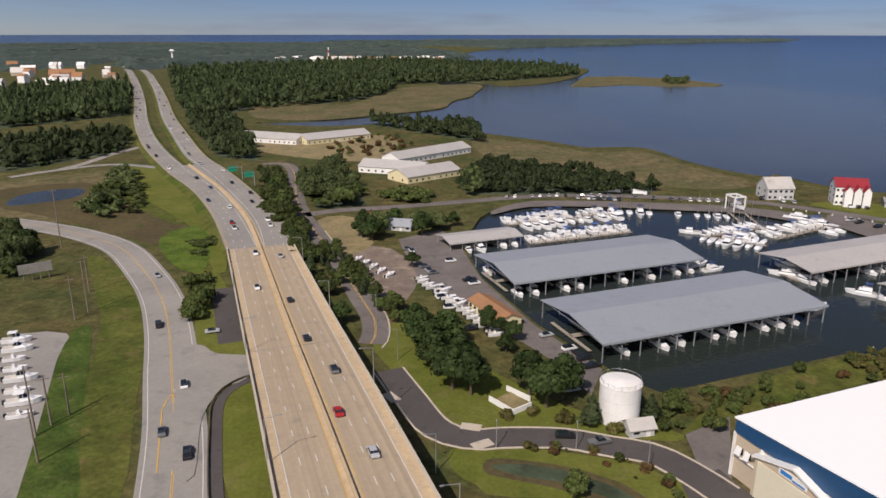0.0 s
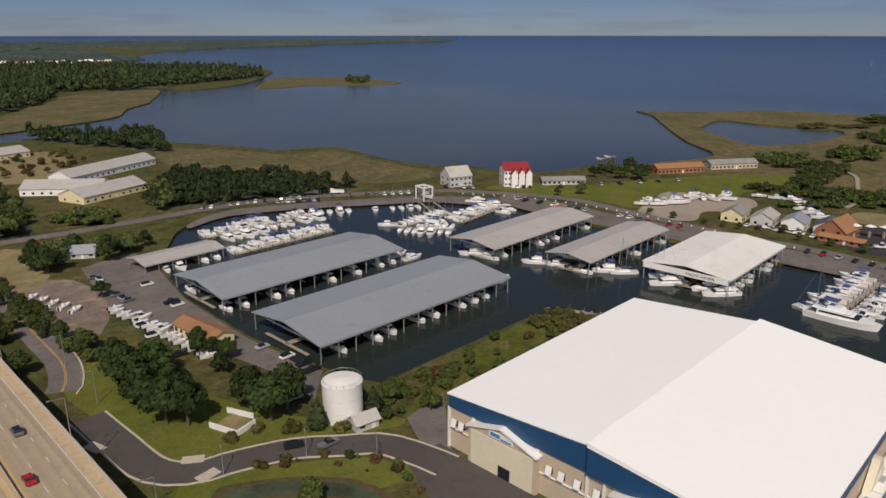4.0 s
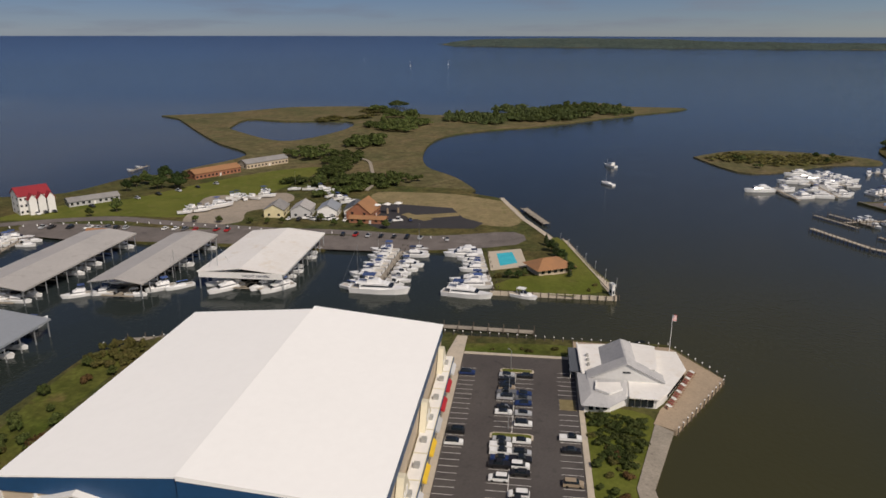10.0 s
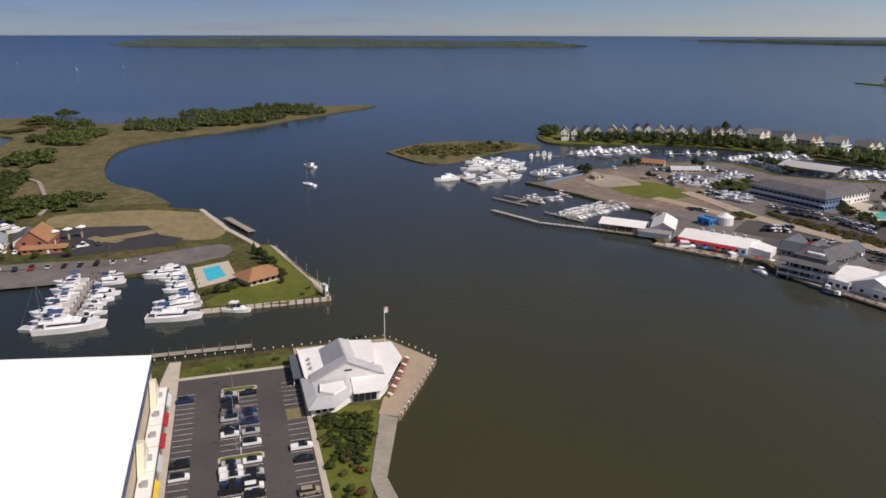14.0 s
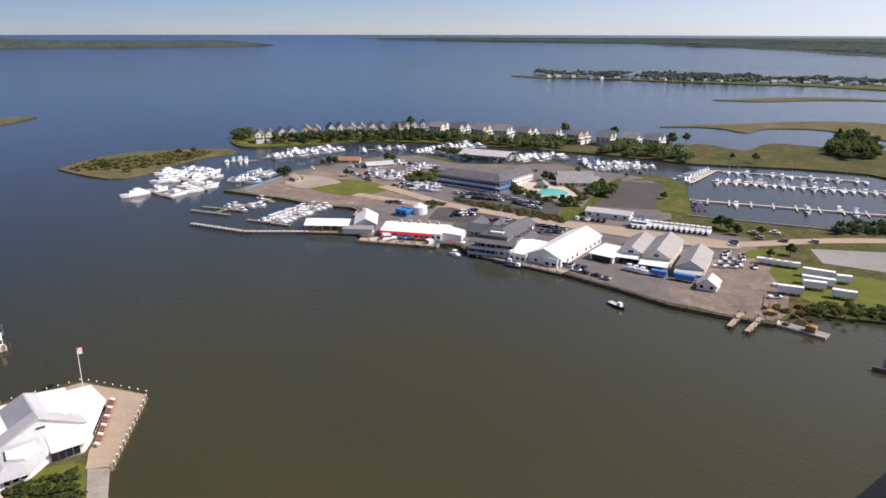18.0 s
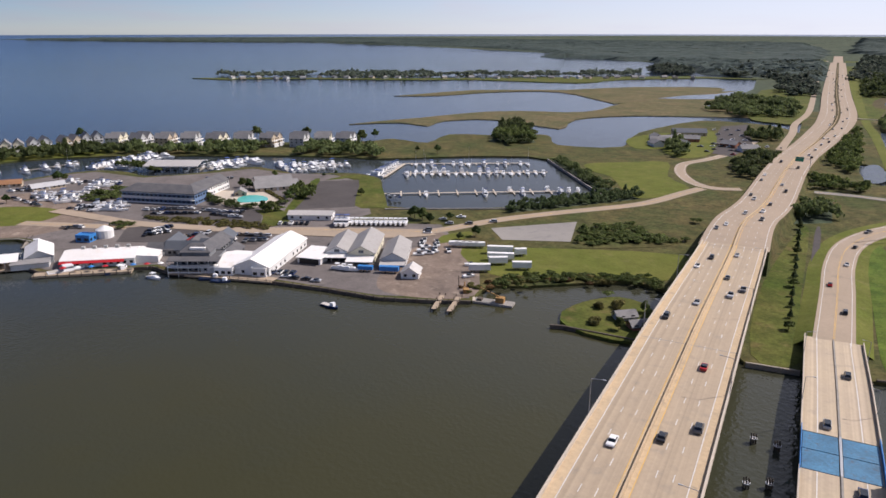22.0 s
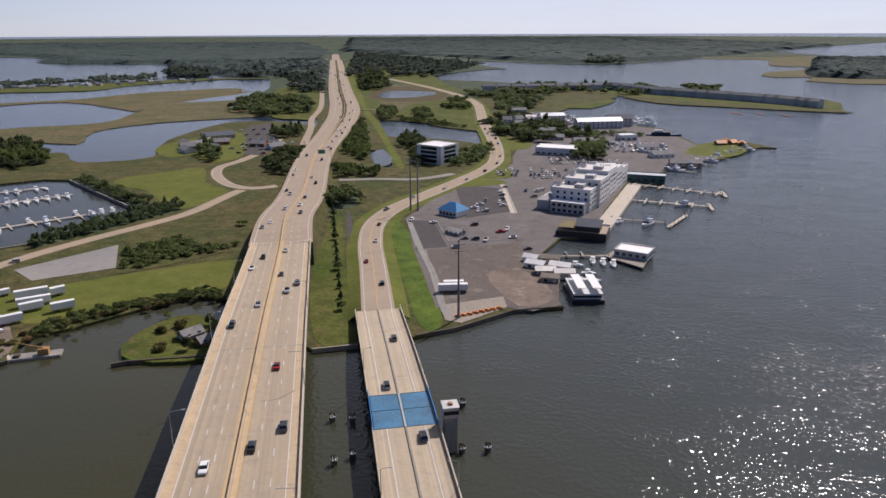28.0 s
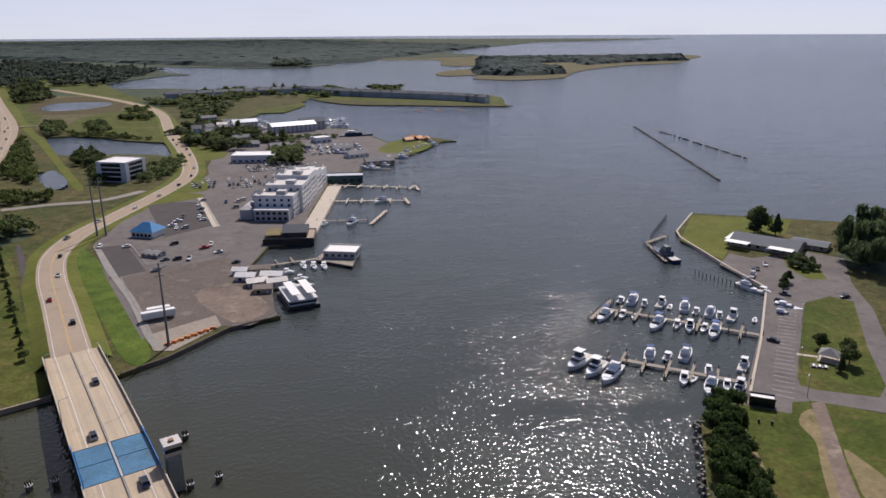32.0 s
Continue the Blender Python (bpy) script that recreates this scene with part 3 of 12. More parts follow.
SHORE_EAST = [(500,-10), (527,-35), (556,-50), (566,-68), (583,-80), (588,-97), (597,-118), (603,-143), (600,-172), (575,-186), (548,-192), (534,-228), (540,-250), (528,-272), (514,-276), (492,-279), (479,-281), (458,-311), (430,-320), (407,-310), (348,-269), (298,-321), (279,-399), (388,-476), (447,-438), (489,-371), (518,-352), (577,-301), (610,-260), (664,-200), (688,-137), (687,-90), (682,-58), (686,-25), (730,-12), (770,-25), (775,-91), (768,-160), (748,-222), (700,-275), (655,-325), (615,-372), (578,-423), (574,-450), (534,-461), (561,-515), (524,-547), (489,-590), (438,-546), (388,-581), (431,-677), (440,-821), (368,-846), (313,-805)]
MARSH_A = [(706,-485), (676,-539), (635,-548), (655,-593), (620,-647), (514,-641), (553,-722), (527,-811), (399,-915), (349,-902), (372,-965), (457,-986), (520,-985), (567,-1131), (577,-1310), (660,-1203), (634,-943), (597,-805), (667,-742), (695,-681), (702,-552)]
MARSH_B = [(962,-758), (920,-822), (903,-942), (826,-1026), (664,-940), (634,-943), (633,-1195), (681,-1330), (800,-1227), (850,-1072), (960,-941)]
POINT_C = [(1635,-693), (1544,-726), (1521,-792), (1275,-1006), (1156,-1134), (942,-1227), (940,-1371), (834,-1569), (716,-1618), (856,-1793), (1125,-1779), (1187,-2187), (1525,-2254), (2000,-2470), (2280,-2740)]
ISLET = [(163,-213), (153,-203), (126,-209), (139,-241), (157,-242), (164,-227)]
ISLAND_BAR = [(618,123), (565,81), (583,49), (633,24), (654,-13), (682,-6), (692,46), (669,99)]
MARSH_POND = [(542,594), (615,639), (626,588), (659,525), (625,490), (559,472), (511,472), (508,507)]
WEST_POND = [(-271,398), (-271,416), (-261,429), (-245,434), (-235,420), (-241,406), (-256,397)]
SOUTH_POND = [(255,-877), (210,-875), (173,-836), (127,-806), (114,-789), (103,-731), (104,-710), (120,-722), (152,-734), (202,-738), (224,-783)]
SOUTH_POOL = [(200,-652), (186,-646), (166,-601), (158,-571), (168,-575), (186,-608)]
SOUTH_FLAT = [(363,-1214), (349,-1344), (276,-1297), (282,-1218), (330,-1164)]
FAR_ISLAND = [(5920,3450), (8400,4520), (11060,4560), (10710,3140), (7660,1020), (7280,-130), (5660,-360), (5220,290), (5030,1480), (4990,2870)]
FAR_NORTH = [(50,3700), (250,4480), (930,5460), (1880,6620), (3340,7900), (4040,9640), (1160,8740), (-160,7840), (-1380,6710), (-2950,6590)]
SOUTH_ISLE = [(-464, -1689), (-534, -1612), (-635, -1629), (-695, -1679), (-781, -1828), (-836, -1898), (-924, -1997), (-1108, -2163), (-1352, -2268), (-1572, -2558), (-1749, -2754), (-1822, -3016), (-1580, -3149), (-1167, -3166), (-896, -3154), (-732, -3121), (-526, -3239), (-341, -2954), (-466, -2867), (-628, -2774), (-546, -2370), (-642, -2270), (-616, -2167), (-478, -2038), (-412, -1887), (-439, -1807), (-509, -1815)]
FAR_SOUTH = [(-506,-2897), (-980,-3310), (-710,-4470), (-1560,-5150), (-2590,-6880), (-5310,-9030)]
HWY_N_W = [(-99,302), (-128,364), (-162,426), (-205,491), (-274,608), (-354,767), (-457,993), (-611,1320), (-852,1811), (-1270,2622)]
HWY_N_E = [(-85,303), (-103,353), (-133,412), (-172,482), (-214,551), (-269,661), (-347,822), (-465,1084), (-611,1397), (-814,1813), (-1262,2622)]
RAMP_1 = [(-222,505), (-264,517), (-293,493), (-314,462)]
RAMP_2 = [(-280,604), (-286,562), (-287,521), (-293,493)]
LOW_ROAD = [(-62,128), (-72,155), (-85,185), (-97,213), (-112,243), (-130,271), (-157,306), (-186,328), (-217,343), (-244,352)]
FRONT_ROAD = [(-153,524), (-136,524), (-121,491), (-105,427), (-90,377), (-74,337), (-53,285), (-38,246), (-31,227), (-29,210), (-32,202)]
MARINA_ROAD = [(-87,371), (-70,382), (-40,391), (-8,403), (26,416), (61,424), (111,422), (153,415), (186,400), (231,360), (245,317), (261,266), (281,220), (298,163), (321,146)]
DARK_ROAD = [(-22,189), (-15,174), (-7,158), (2,153), (11,154), (25,154), (35,151), (45,148), (52,140), (57,132)]
HWY_S_L = [(151,-289), (199,-434), (264,-634), (315,-831), (390,-1069), (576,-1565), (1170,-3220)]
HWY_S_R = [(119,-297), (167,-442), (206,-562), (249,-744), (298,-929), (471,-1412), (1120,-3220)]
SOUTH_ROAD = [(78,-263), (95,-310), (110,-354), (119,-394), (117,-433), (104,-479), (89,-529), (77,-578), (75,-628), (90,-726), (124,-886), (162,-1089), (212,-1226), (304,-1399), (448,-1628)]
LOCAL_ROAD = [(459,-85), (410,-126), (368,-164), (337,-200), (297,-239), (285,-253), (278,-295), (266,-333), (254,-363), (245,-388), (242,-408), (242,-443), (241,-468)]
LOOP_ROAD = [(221,-483), (237,-472), (257,-480), (279,-503), (294,-528), (300,-548), (297,-576), (299,-625), (309,-672), (319,-715)]
MERGE_ROAD = [(276,-672), (290,-715), (318,-800), (348,-880), (395,-1039), (540,-1430), (696,-1855), (1006,-2733)]
CROSS_ROAD = [(183,-512), (155,-521), (124,-526), (100,-552)]

# ---- water and land ----
rings = [0, 40, 80, 120, 170, 230, 300, 380, 480, 600, 760, 960, 1200, 1500, 1900, 2500, 3000, 4000, 5500, 8000, 12000, HORIZON]
sea = Geo()
for r in rings:
    for i in range(96):
        a = 2 * math.pi * i / 96
        sea.v.append(far_away((r * math.cos(a), r * math.sin(a), 0)))
for k in range(len(rings) - 1):
    for i in range(96):
        j = (i + 1) % 96
        sea.f.append((k * 96 + i, (k + 1) * 96 + i, (k + 1) * 96 + j, k * 96 + j) if k else (i, 96 + i, 96 + j))
setting("water", sea, water_mat, "rippled tidal water, brown in the narrows and blue in the bay")

far_west = [(-430, -260), (-700, 0), (-1500, 500), (-4500, 3000), (-3800, 6000)]
north_edge = shore(SHORE_BAY) + shore(SHORE_SPIT) + QUAY_POINT + QUAY_MARINA + QUAY_SOUTH + [(100, 22), (60, 10), (20, -10), (-30, -50), (-70, -90)] + SHORE_WEST + far_west + shore(FAR_NORTH[::-1], 3)
sheet("ground_north", north_edge, GROUND, scrub, [shore(MARSH_POND + MARSH_POND[:1], 3)[:-1], shore(WEST_POND + WEST_POND[:1], 3)[:-1]], label="flat shore land with scrub and worn grass")
ponds = [shore(p + p[:1], 3)[:-1] for p in (SOUTH_POND, SOUTH_POOL)]
south_edge = shore(SHORE_EAST[::-1], 3) + SHORE_SOUTH[1:] + [(40, -1080), (250, -1080), (440, -1010), (360, -930)]
sheet("ground_south", south_edge, GROUND, scrub, ponds, label="flat shore land with scrub and worn grass")
cape = shore(SHORE_COVE[:11], 3) + [(120, -1330), (160, -1080), (30, -1060)]
sheet("ground_cape", cape, GROUND - 0.01, grass, label="low green cape across the cove")
back_edge = [(100, -1060), (150, -1330), (200, -1480)] + shore(SHORE_COVE[11:], 3) + FAR_SOUTH + [(0, -14000), (8000, -13000), (11000, -5000), (10500, -2000), (8060, -2480), (5730, -3540), (4190, -3320)] + POINT_C[:9:-1] + [(856, -1793), (740, -1620), (620, -1350), (560, -1150), (480, -1000), (380, -960), (250, -1050)]
sheet("ground_back", back_edge, GROUND - 0.02, woodland, [shore(SOUTH_FLAT + SOUTH_FLAT[:1], 3)[:-1]], label="wooded mainland behind the town")
point_back = [(900, -1600), (1180, -1210), (1300, -1060), (1530, -830)]
sheet("ground_point", point_back + shore(POINT_C[:9], 3) + [(740, -1640)], GROUND, grass, label="low point of land with cottages")
for k, (pts, nm) in enumerate(((MARSH_A, "marsh_east"), (MARSH_B, "marsh_far"), (ISLAND_BAR, "marsh_island"))):
    sheet(nm, shore(pts + pts[:1], 3)[:-1], 0.75 + 0.06 * k, marsh, label="low tawny salt marsh grass")
sheet("marsh_headland", [(192, 1349), (263, 1627), (355, 1664), (449, 1571), (481, 1456), (493, 1404), (466, 1359), (376, 1350), (296, 1387), (221, 1332)], 0.7, marsh, label="narrow tawny marsh spit beyond the woods")
sheet("islet", shore(ISLET + ISLET[:1], 3)[:-1], GROUND + 0.02, grass, label="small overgrown islet beside the bridge")
for pts, nm in ((FAR_ISLAND, "far_island"), (SOUTH_ISLE, "wooded_island")):
    sheet(nm, shore(pts + pts[:1], 3)[:-1], GROUND, marsh, label="low wooded island across the water")

# ---- highway and bridges ----
AXIS_A, ALONG, ACROSS = Vector((-91, 300)), Vector((0.3567, -0.9342)), Vector((0.9342, 0.3567))
HEIGHTS = [(-900, 2.4), (-250, 2.6), (-100, 3.4), (0, 4.8), (65, 6.8), (200, 13.2), (330, 19.0), (430, 20.5), (525, 18.6), (650, 12.0), (780, 7.0), (950, 4.0), (1300, 2.8), (5000, 2.6)]
LOW_HEIGHTS = [(0, 1.5), (330, 2.0), (400, 4.2), (455, 7.6), (494, 8.4), (530, 7.4), (577, 4.6), (640, 2.4), (720, 1.5), (3000, 1.5)]


def level(s, table):
    for (a, za), (b, zb) in zip(table, table[1:]):
        if s <= b:
            t = max(0, (s - a) / (b - a))
            t = t * t * (3 - 2 * t) * 0.4 + t * 0.6
            return za + (zb - za) * t
    return table[-1][1]


def on_axis(s, off=0.0, z=None, table=HEIGHTS):
    p = AXIS_A + ALONG * s + ACROSS * off
    return (p.x, p.y, level(s, table) if z is None else z)


def run_heights(pts, table):
    return [(x, y, level((Vector((x, y)) - AXIS_A) @ ALONG, table)) for x, y in pts]


def wall_along(line, d, w, h, geo=None, low=0.0):
    """A low wall that follows a line."""
    geo = geo or Geo()
    n = len(geo.v)
    a, b = offset_line(line, d - w / 2), offset_line(line, d + w / 2)
    for p, q in zip(a, b):
        geo.v += [(p[0], p[1], p[2] + low), (p[0], p[1], p[2] + h), (q[0], q[1], q[2] + h), (q[0], q[1], q[2] + low)]
    for i in range(len(line) - 1):
        k, m = n + 4 * i, n + 4 * i + 4
        geo.f += [(k, m, m + 1, k + 1), (k + 1, m + 1, m + 2, k + 2), (k + 2, m + 2, m + 3, k + 3), (k + 3, m + 3, m, k)]
    e = n + 4 * (len(line) - 1)
    geo.f += [(n, n + 1, n + 2, n + 3), (e + 3, e + 2, e + 1, e)]
    return geo


HALF = 14.4
high_line = [on_axis(s) for s in range(0, 661, 10)]
high = thing("highway_bridge", "long tan concrete highway bridge over the narrows", "bridge", *on_axis(0, z=0)[:2], 0)
high.matrix_basis = Matrix()
part("deck_surface", strip(high_line, -HALF, HALF, 0), deck_grey, high, "worn pale concrete roadway")
for side in (-1, 1):
    part("shoulder", strip(high_line, *sorted((side * (HALF - 2.7), side * (HALF - 0.2))), 0.012), shoulder_tan, high, "tan outer shoulder")
    part("parapet", wall_along(high_line, side * (HALF - 0.1), 0.45, 1.0, low=-0.9), concrete, high)
    part("edge_line", strip(high_line, side * (HALF - 2.95), side * (HALF - 2.75), 0.02) if side > 0 else strip(high_line, -(HALF - 2.75), -(HALF - 2.95), 0.02), line_white, high)
    part("inner_shoulder", strip(high_line, *sorted((side * 0.3, side * 1.3)), 0.012), shoulder_tan, high)
    part("yellow_line", strip(high_line, *sorted((side * 1.3, side * 1.5)), 0.02), line_yellow, high)
    for lane in (4.75, 8.2):
        for s in range(2, 655, 12):
            part("lane_dash", strip([on_axis(s), on_axis(s + 3)], side * lane - 0.09, side * lane + 0.09, 0.02), line_white, high)
    part("outer_girder", wall_along(high_line, side * (HALF - 2.0), 0.5, -0.02, low=-2.2), concrete_old, high)
for off in (-6.5, 0, 6.5):
    part("girder", wall_along(high_line, off, 0.6, -0.02, low=-2.2), concrete_old, high)
part("median_barrier", wall_along(high_line, 0, 0.45, 0.95), shoulder_tan, high, "rust-stained median barrier")
part("slab_edge", wall_along(high_line, 0, 2 * HALF - 0.6, -0.03, low=-0.5), concrete_old, high)
for s in range(60, 655, 48):
    z = level(s, HEIGHTS) - 2.2
    bent = Geo()
    c = on_axis(s, z=0)
    for off in (-9, 0, 9):
        p = on_axis(s, off, 0)
        bent.tube((p[0], p[1], -1.0), (p[0], p[1], z - 1.2), 0.9, n=10)
    a, b = Vector(on_axis(s, -12.5, 0)[:2]), Vector(on_axis(s, 12.5, 0)[:2])
    t = ALONG * 0.9
    bent.hexa([(q.x, q.y, z - 1.3) for q in (a - t, b - t, b + t, a + t)], [(q.x, q.y, z) for q in (a - t, b - t, b + t, a + t)])
    part("pier", bent, concrete_old, high)
for s in (3, 120, 250, 380, 520, 655):
    j = Geo()
    q = [on_axis(s - 0.2, -HALF + 0.4), on_axis(s + 0.2, -HALF + 0.4), on_axis(s + 0.2, HALF - 0.4), on_axis(s - 0.2, HALF - 0.4)]
    part("expansion_joint", j.poly([(x, y, z + 0.026) for x, y, z in q]), concrete_old, high)


def embanked_road(name, line, w, material, label, slope=2.0, verge=grass):
    setting(name, strip(line, -w / 2, w / 2, 0.0), material, label)
    bank = Geo()
    for side in (-1, 1):
        a = offset_line(line, side * w / 2)
        b = []
        for i, p in enumerate(line):
            q = offset_line(line[max(i - 1, 0):i + 2], side * (w / 2 + min(1.0, i / 5) * (1.5 + slope * (p[2] - GROUND))))[min(i, 1)]
            b.append((*q[:2], GROUND - 0.2))
        n = len(bank.v)
        for p, q in zip(a, b):
            bank.v += [far_away((p[0], p[1], p[2] - 0.03)), far_away(q)]
        bank.f += [(n + 2 * i + 2, n + 2 * i + 3, n + 2 * i + 1, n + 2 * i)[::side] for i in range(len(line) - 1)]
    # the slope at the abutment closes the open end
    m, foot = 2 * len(line), line[0][2] - GROUND
    out = (Vector(line[0][:2]) - Vector(line[1][:2])).normalized() * min(4.0, foot)
    k = len(bank.v)
    bank.v += [(bank.v[1][0] + out.x, bank.v[1][1] + out.y, GROUND - 0.2), (bank.v[m + 1][0] + out.x, bank.v[m + 1][1] + out.y, GROUND - 0.2)]
    bank.f += [(0, m, k + 1, k), (0, k, 1), (m, m + 1, k + 1)]
    setting(name + "_verge", bank, verge, "mown grass slope beside the carriageway")


def lane_paint(name, line, w, lanes, inner):
    """White edge, dashes and a yellow inner line; inner is the side of the median."""
    g = strip(line, -inner * (w / 2 - 1.9), -inner * (w / 2 - 1.9) + 0.22, 0.05)
    setting(name + "_edge_line", g, line_white)
    setting(name + "_yellow_line", strip(line, inner * (w / 2 - 1.0), inner * (w / 2 - 1.0) + 0.22, 0.05), line_yellow)
    g = Geo()
    for k in range(1, lanes):
        dashes(line, inner * (w / 2 - 1.0 - 3.6 * k), 3, 9, 0.2, 0.05, g)
    setting(name + "_dashes", g, line_white)


nw = resample(run_heights(smooth([on_axis(0, -7.3)[:2]] + HWY_N_W[1:], 6), HEIGHTS), 12)
ne = resample(run_heights(smooth([on_axis(0, 7.3)[:2]] + HWY_N_E[1:], 6), HEIGHTS), 12)
embanked_road("road_north_a", nw, 15.0, road_grey, "grey three-lane highway carriageway")
embanked_road("road_north_b", ne, 15.0, road_grey, "grey three-lane highway carriageway")
lane_paint("road_north_a", [(x, y, z) for x, y, z in nw[:110]], 15.0, 3, -1)
lane_paint("road_north_b", [(x, y, z) for x, y, z in ne[:110]], 15.0, 3, 1)
# the paved gore where the two carriageways close up before the bridge
gore = [(a, b) for a, b in zip(nw, ne) if a[1] < 515]
pave = Geo()
for a, b in gore:
    pave.v += [(a[0], a[1], a[2] - 0.03), (b[0], b[1], a[2] - 0.03)]
pave.f += [(2 * i, 2 * i + 1, 2 * i + 3, 2 * i + 2) for i in range(len(gore) - 1)]
setting("road_gore", pave, road_grey, "paved gore between the carriageways")
middle = [((a[0] + b[0]) / 2, (a[1] + b[1]) / 2, a[2]) for a, b in gore]
setting("road_gore_shoulder", strip(middle, -1.6, 1.6, 0.02), shoulder_tan, "tan inner shoulders")
setting("median_wall_north", wall_along(middle, 0, 0.5, 0.95), shoulder_tan, "rust-stained median barrier")
south_mid = [on_axis(655)[:2], on_axis(720)[:2]] + [((a[0] + b[0]) / 2, (a[1] + b[1]) / 2) for a, b in zip(HWY_S_L[1:], HWY_S_R[1:])]
sm = resample(run_heights(smooth(south_mid, 6), HEIGHTS), 12)
embanked_road("road_south", sm, 31.0, road_tan, "tan six-lane highway with a median barrier", 0.35, scrub)
lane_paint("road_south_a", [offset_line(sm, -7.6)[i] for i in range(len(sm))][:160], 15.0, 3, 1)
lane_paint("road_south_b", [offset_line(sm, 7.6)[i] for i in range(len(sm))][:160], 15.0, 3, -1)
# beyond the bridge the highway widens round a dark grass median
wide_line = [p for p in sm if -2600 < p[1] < -640]
wide, green_median = Geo(), Geo()
for i, p in enumerate(wide_line):
    grow = min(1.0, (-640 - p[1]) / 330)
    for geo, half, lift in ((wide, 15.5 + 6.5 * grow, 0.04), (green_median, 0.3 + 2.7 * grow, 0.09)):
        for side in (-1, 1):
            q = offset_line(wide_line[max(i - 1, 0):i + 2], side * half)[min(i, 1)]
            geo.v.append(far_away((q[0], q[1], p[2] + lift)))
for geo in (wide, green_median):
    geo.f += [(2 * i + 2, 2 * i + 3, 2 * i + 1, 2 * i) for i in range(len(wide_line) - 1)]
setting("road_south_wide", wide, road_tan, "tan divided highway running inland")
setting("median_south", green_median, scrub_dark, "dark grass median")
setting("median_wall_south", wall_along([p for p in sm if math.hypot(p[0], p[1]) < 2400], 0, 0.5, 0.95), shoulder_tan)

# the low bascule bridge
LOW_OFF, LOW_HALF = -41.3, 9.2
low = thing("bascule_bridge", "low tan concrete drawbridge with a blue steel lift span", "bridge")
for a, b in ((330, 484), (503, 579)):
    run = [on_axis(s, LOW_OFF, None, LOW_HEIGHTS) for s in np.linspace(a, b, (b - a) // 6 + 2)]
    part("deck_surface", strip(run, -LOW_HALF, LOW_HALF, 0), deck_tan, low, "tan concrete roadway")
    part("slab", wall_along(run, 0, 2 * LOW_HALF - 0.4, -0.03, low=-1.3), concrete_old, low)
    for side in (-1, 1):
        part("edge_line", strip(run, side * 5.2 - 0.12, side * 5.2 + 0.12, 0.02), line_white, low)
        part("parapet", wall_along(run, side * (LOW_HALF - 0.1), 0.35, 1.0, low=-0.6), concrete, low)
    part("median_kerb", wall_along(run, 0, 0.5, 0.35), concrete_old, low, "stained median kerb")
for side in (-1, 1):
    for k in range(2):
        q = [on_axis(484.3 + k * 9.3 + u, LOW_OFF + side * v, None, LOW_HEIGHTS) for u, v in ((0, 0.5), (9.0, 0.5), (9.0, 8.6), (0, 8.6))]
        part("lift_panel", Geo().hexa([(x, y, z - 0.7) for x, y, z in q], [(x, y, z + 0.02) for x, y, z in q]), blue_grid, low, "blue open-grating lift span panel")
    run = [on_axis(s, LOW_OFF + side * 9.0, None, LOW_HEIGHTS) for s in np.linspace(482, 505, 6)]
    part("lift_rail", wall_along(run, 0, 0.2, 1.1, low=-0.8), blue_paint, low)
part("lift_median", wall_along([on_axis(s, LOW_OFF, None, LOW_HEIGHTS) for s in np.linspace(484, 503, 5)], 0, 0.6, 0.3, low=-0.6), steel, low)
for s in (345, 375, 405, 432, 455, 478, 510, 528, 546, 564):
    g = Geo()
    a, b = Vector(on_axis(s, LOW_OFF - 8.2, 0)[:2]), Vector(on_axis(s, LOW_OFF + 8.2, 0)[:2])
    t = ALONG * (0.8 if s not in (478, 510) else 2.6)
    z = level(s, LOW_HEIGHTS) - 1.25
    g.hexa([(q.x, q.y, -2) for q in (a - t, b - t, b + t, a + t)], [(q.x, q.y, z) for q in (a - t, b - t, b + t, a + t)])
    part("pier", g, concrete_old, low)

# surface streets
def street(name, pts, w, material, label, table=None, n=6, yellow=True, edges=True, lift=0.0):
    line = [(x, y, GROUND + 0.14 + lift) for x, y in smooth(pts, n)]
    if table:
        line = [(x, y, max(z, GROUND + 0.14 + lift)) for x, y, z in run_heights([p[:2] for p in line], table)]
    line = resample(line, 6)
    setting(name, strip(line, -w / 2, w / 2, 0), material, label)
    if table:
        bank = Geo()
        for side in (-1, 1):
            a, b = offset_line(line, side * w / 2), offset_line(line, side * (w / 2 + 6))
            m = len(bank.v)
            for p, q in zip(a, b):
                bank.v += [(p[0], p[1], p[2] - 0.03), (q[0], q[1], min(GROUND + 0.03, p[2] - 0.1))]
            bank.f += [(m + 2 * i + 2, m + 2 * i + 3, m + 2 * i + 1, m + 2 * i) for i in range(len(line) - 1)]
        setting(name + "_verge", bank, lawn)
    if yellow:
        setting(name + "_yellow_line", strip(line, 0.12, 0.28, 0.03, strip(line, -0.28, -0.12, 0.03)), line_yellow)
    if edges:
        setting(name + "_edge_line", strip(line, w / 2 - 1.4, w / 2 - 1.2, 0.03, strip(line, -w / 2 + 1.2, -w / 2 + 1.4, 0.03)), line_white)
    return line


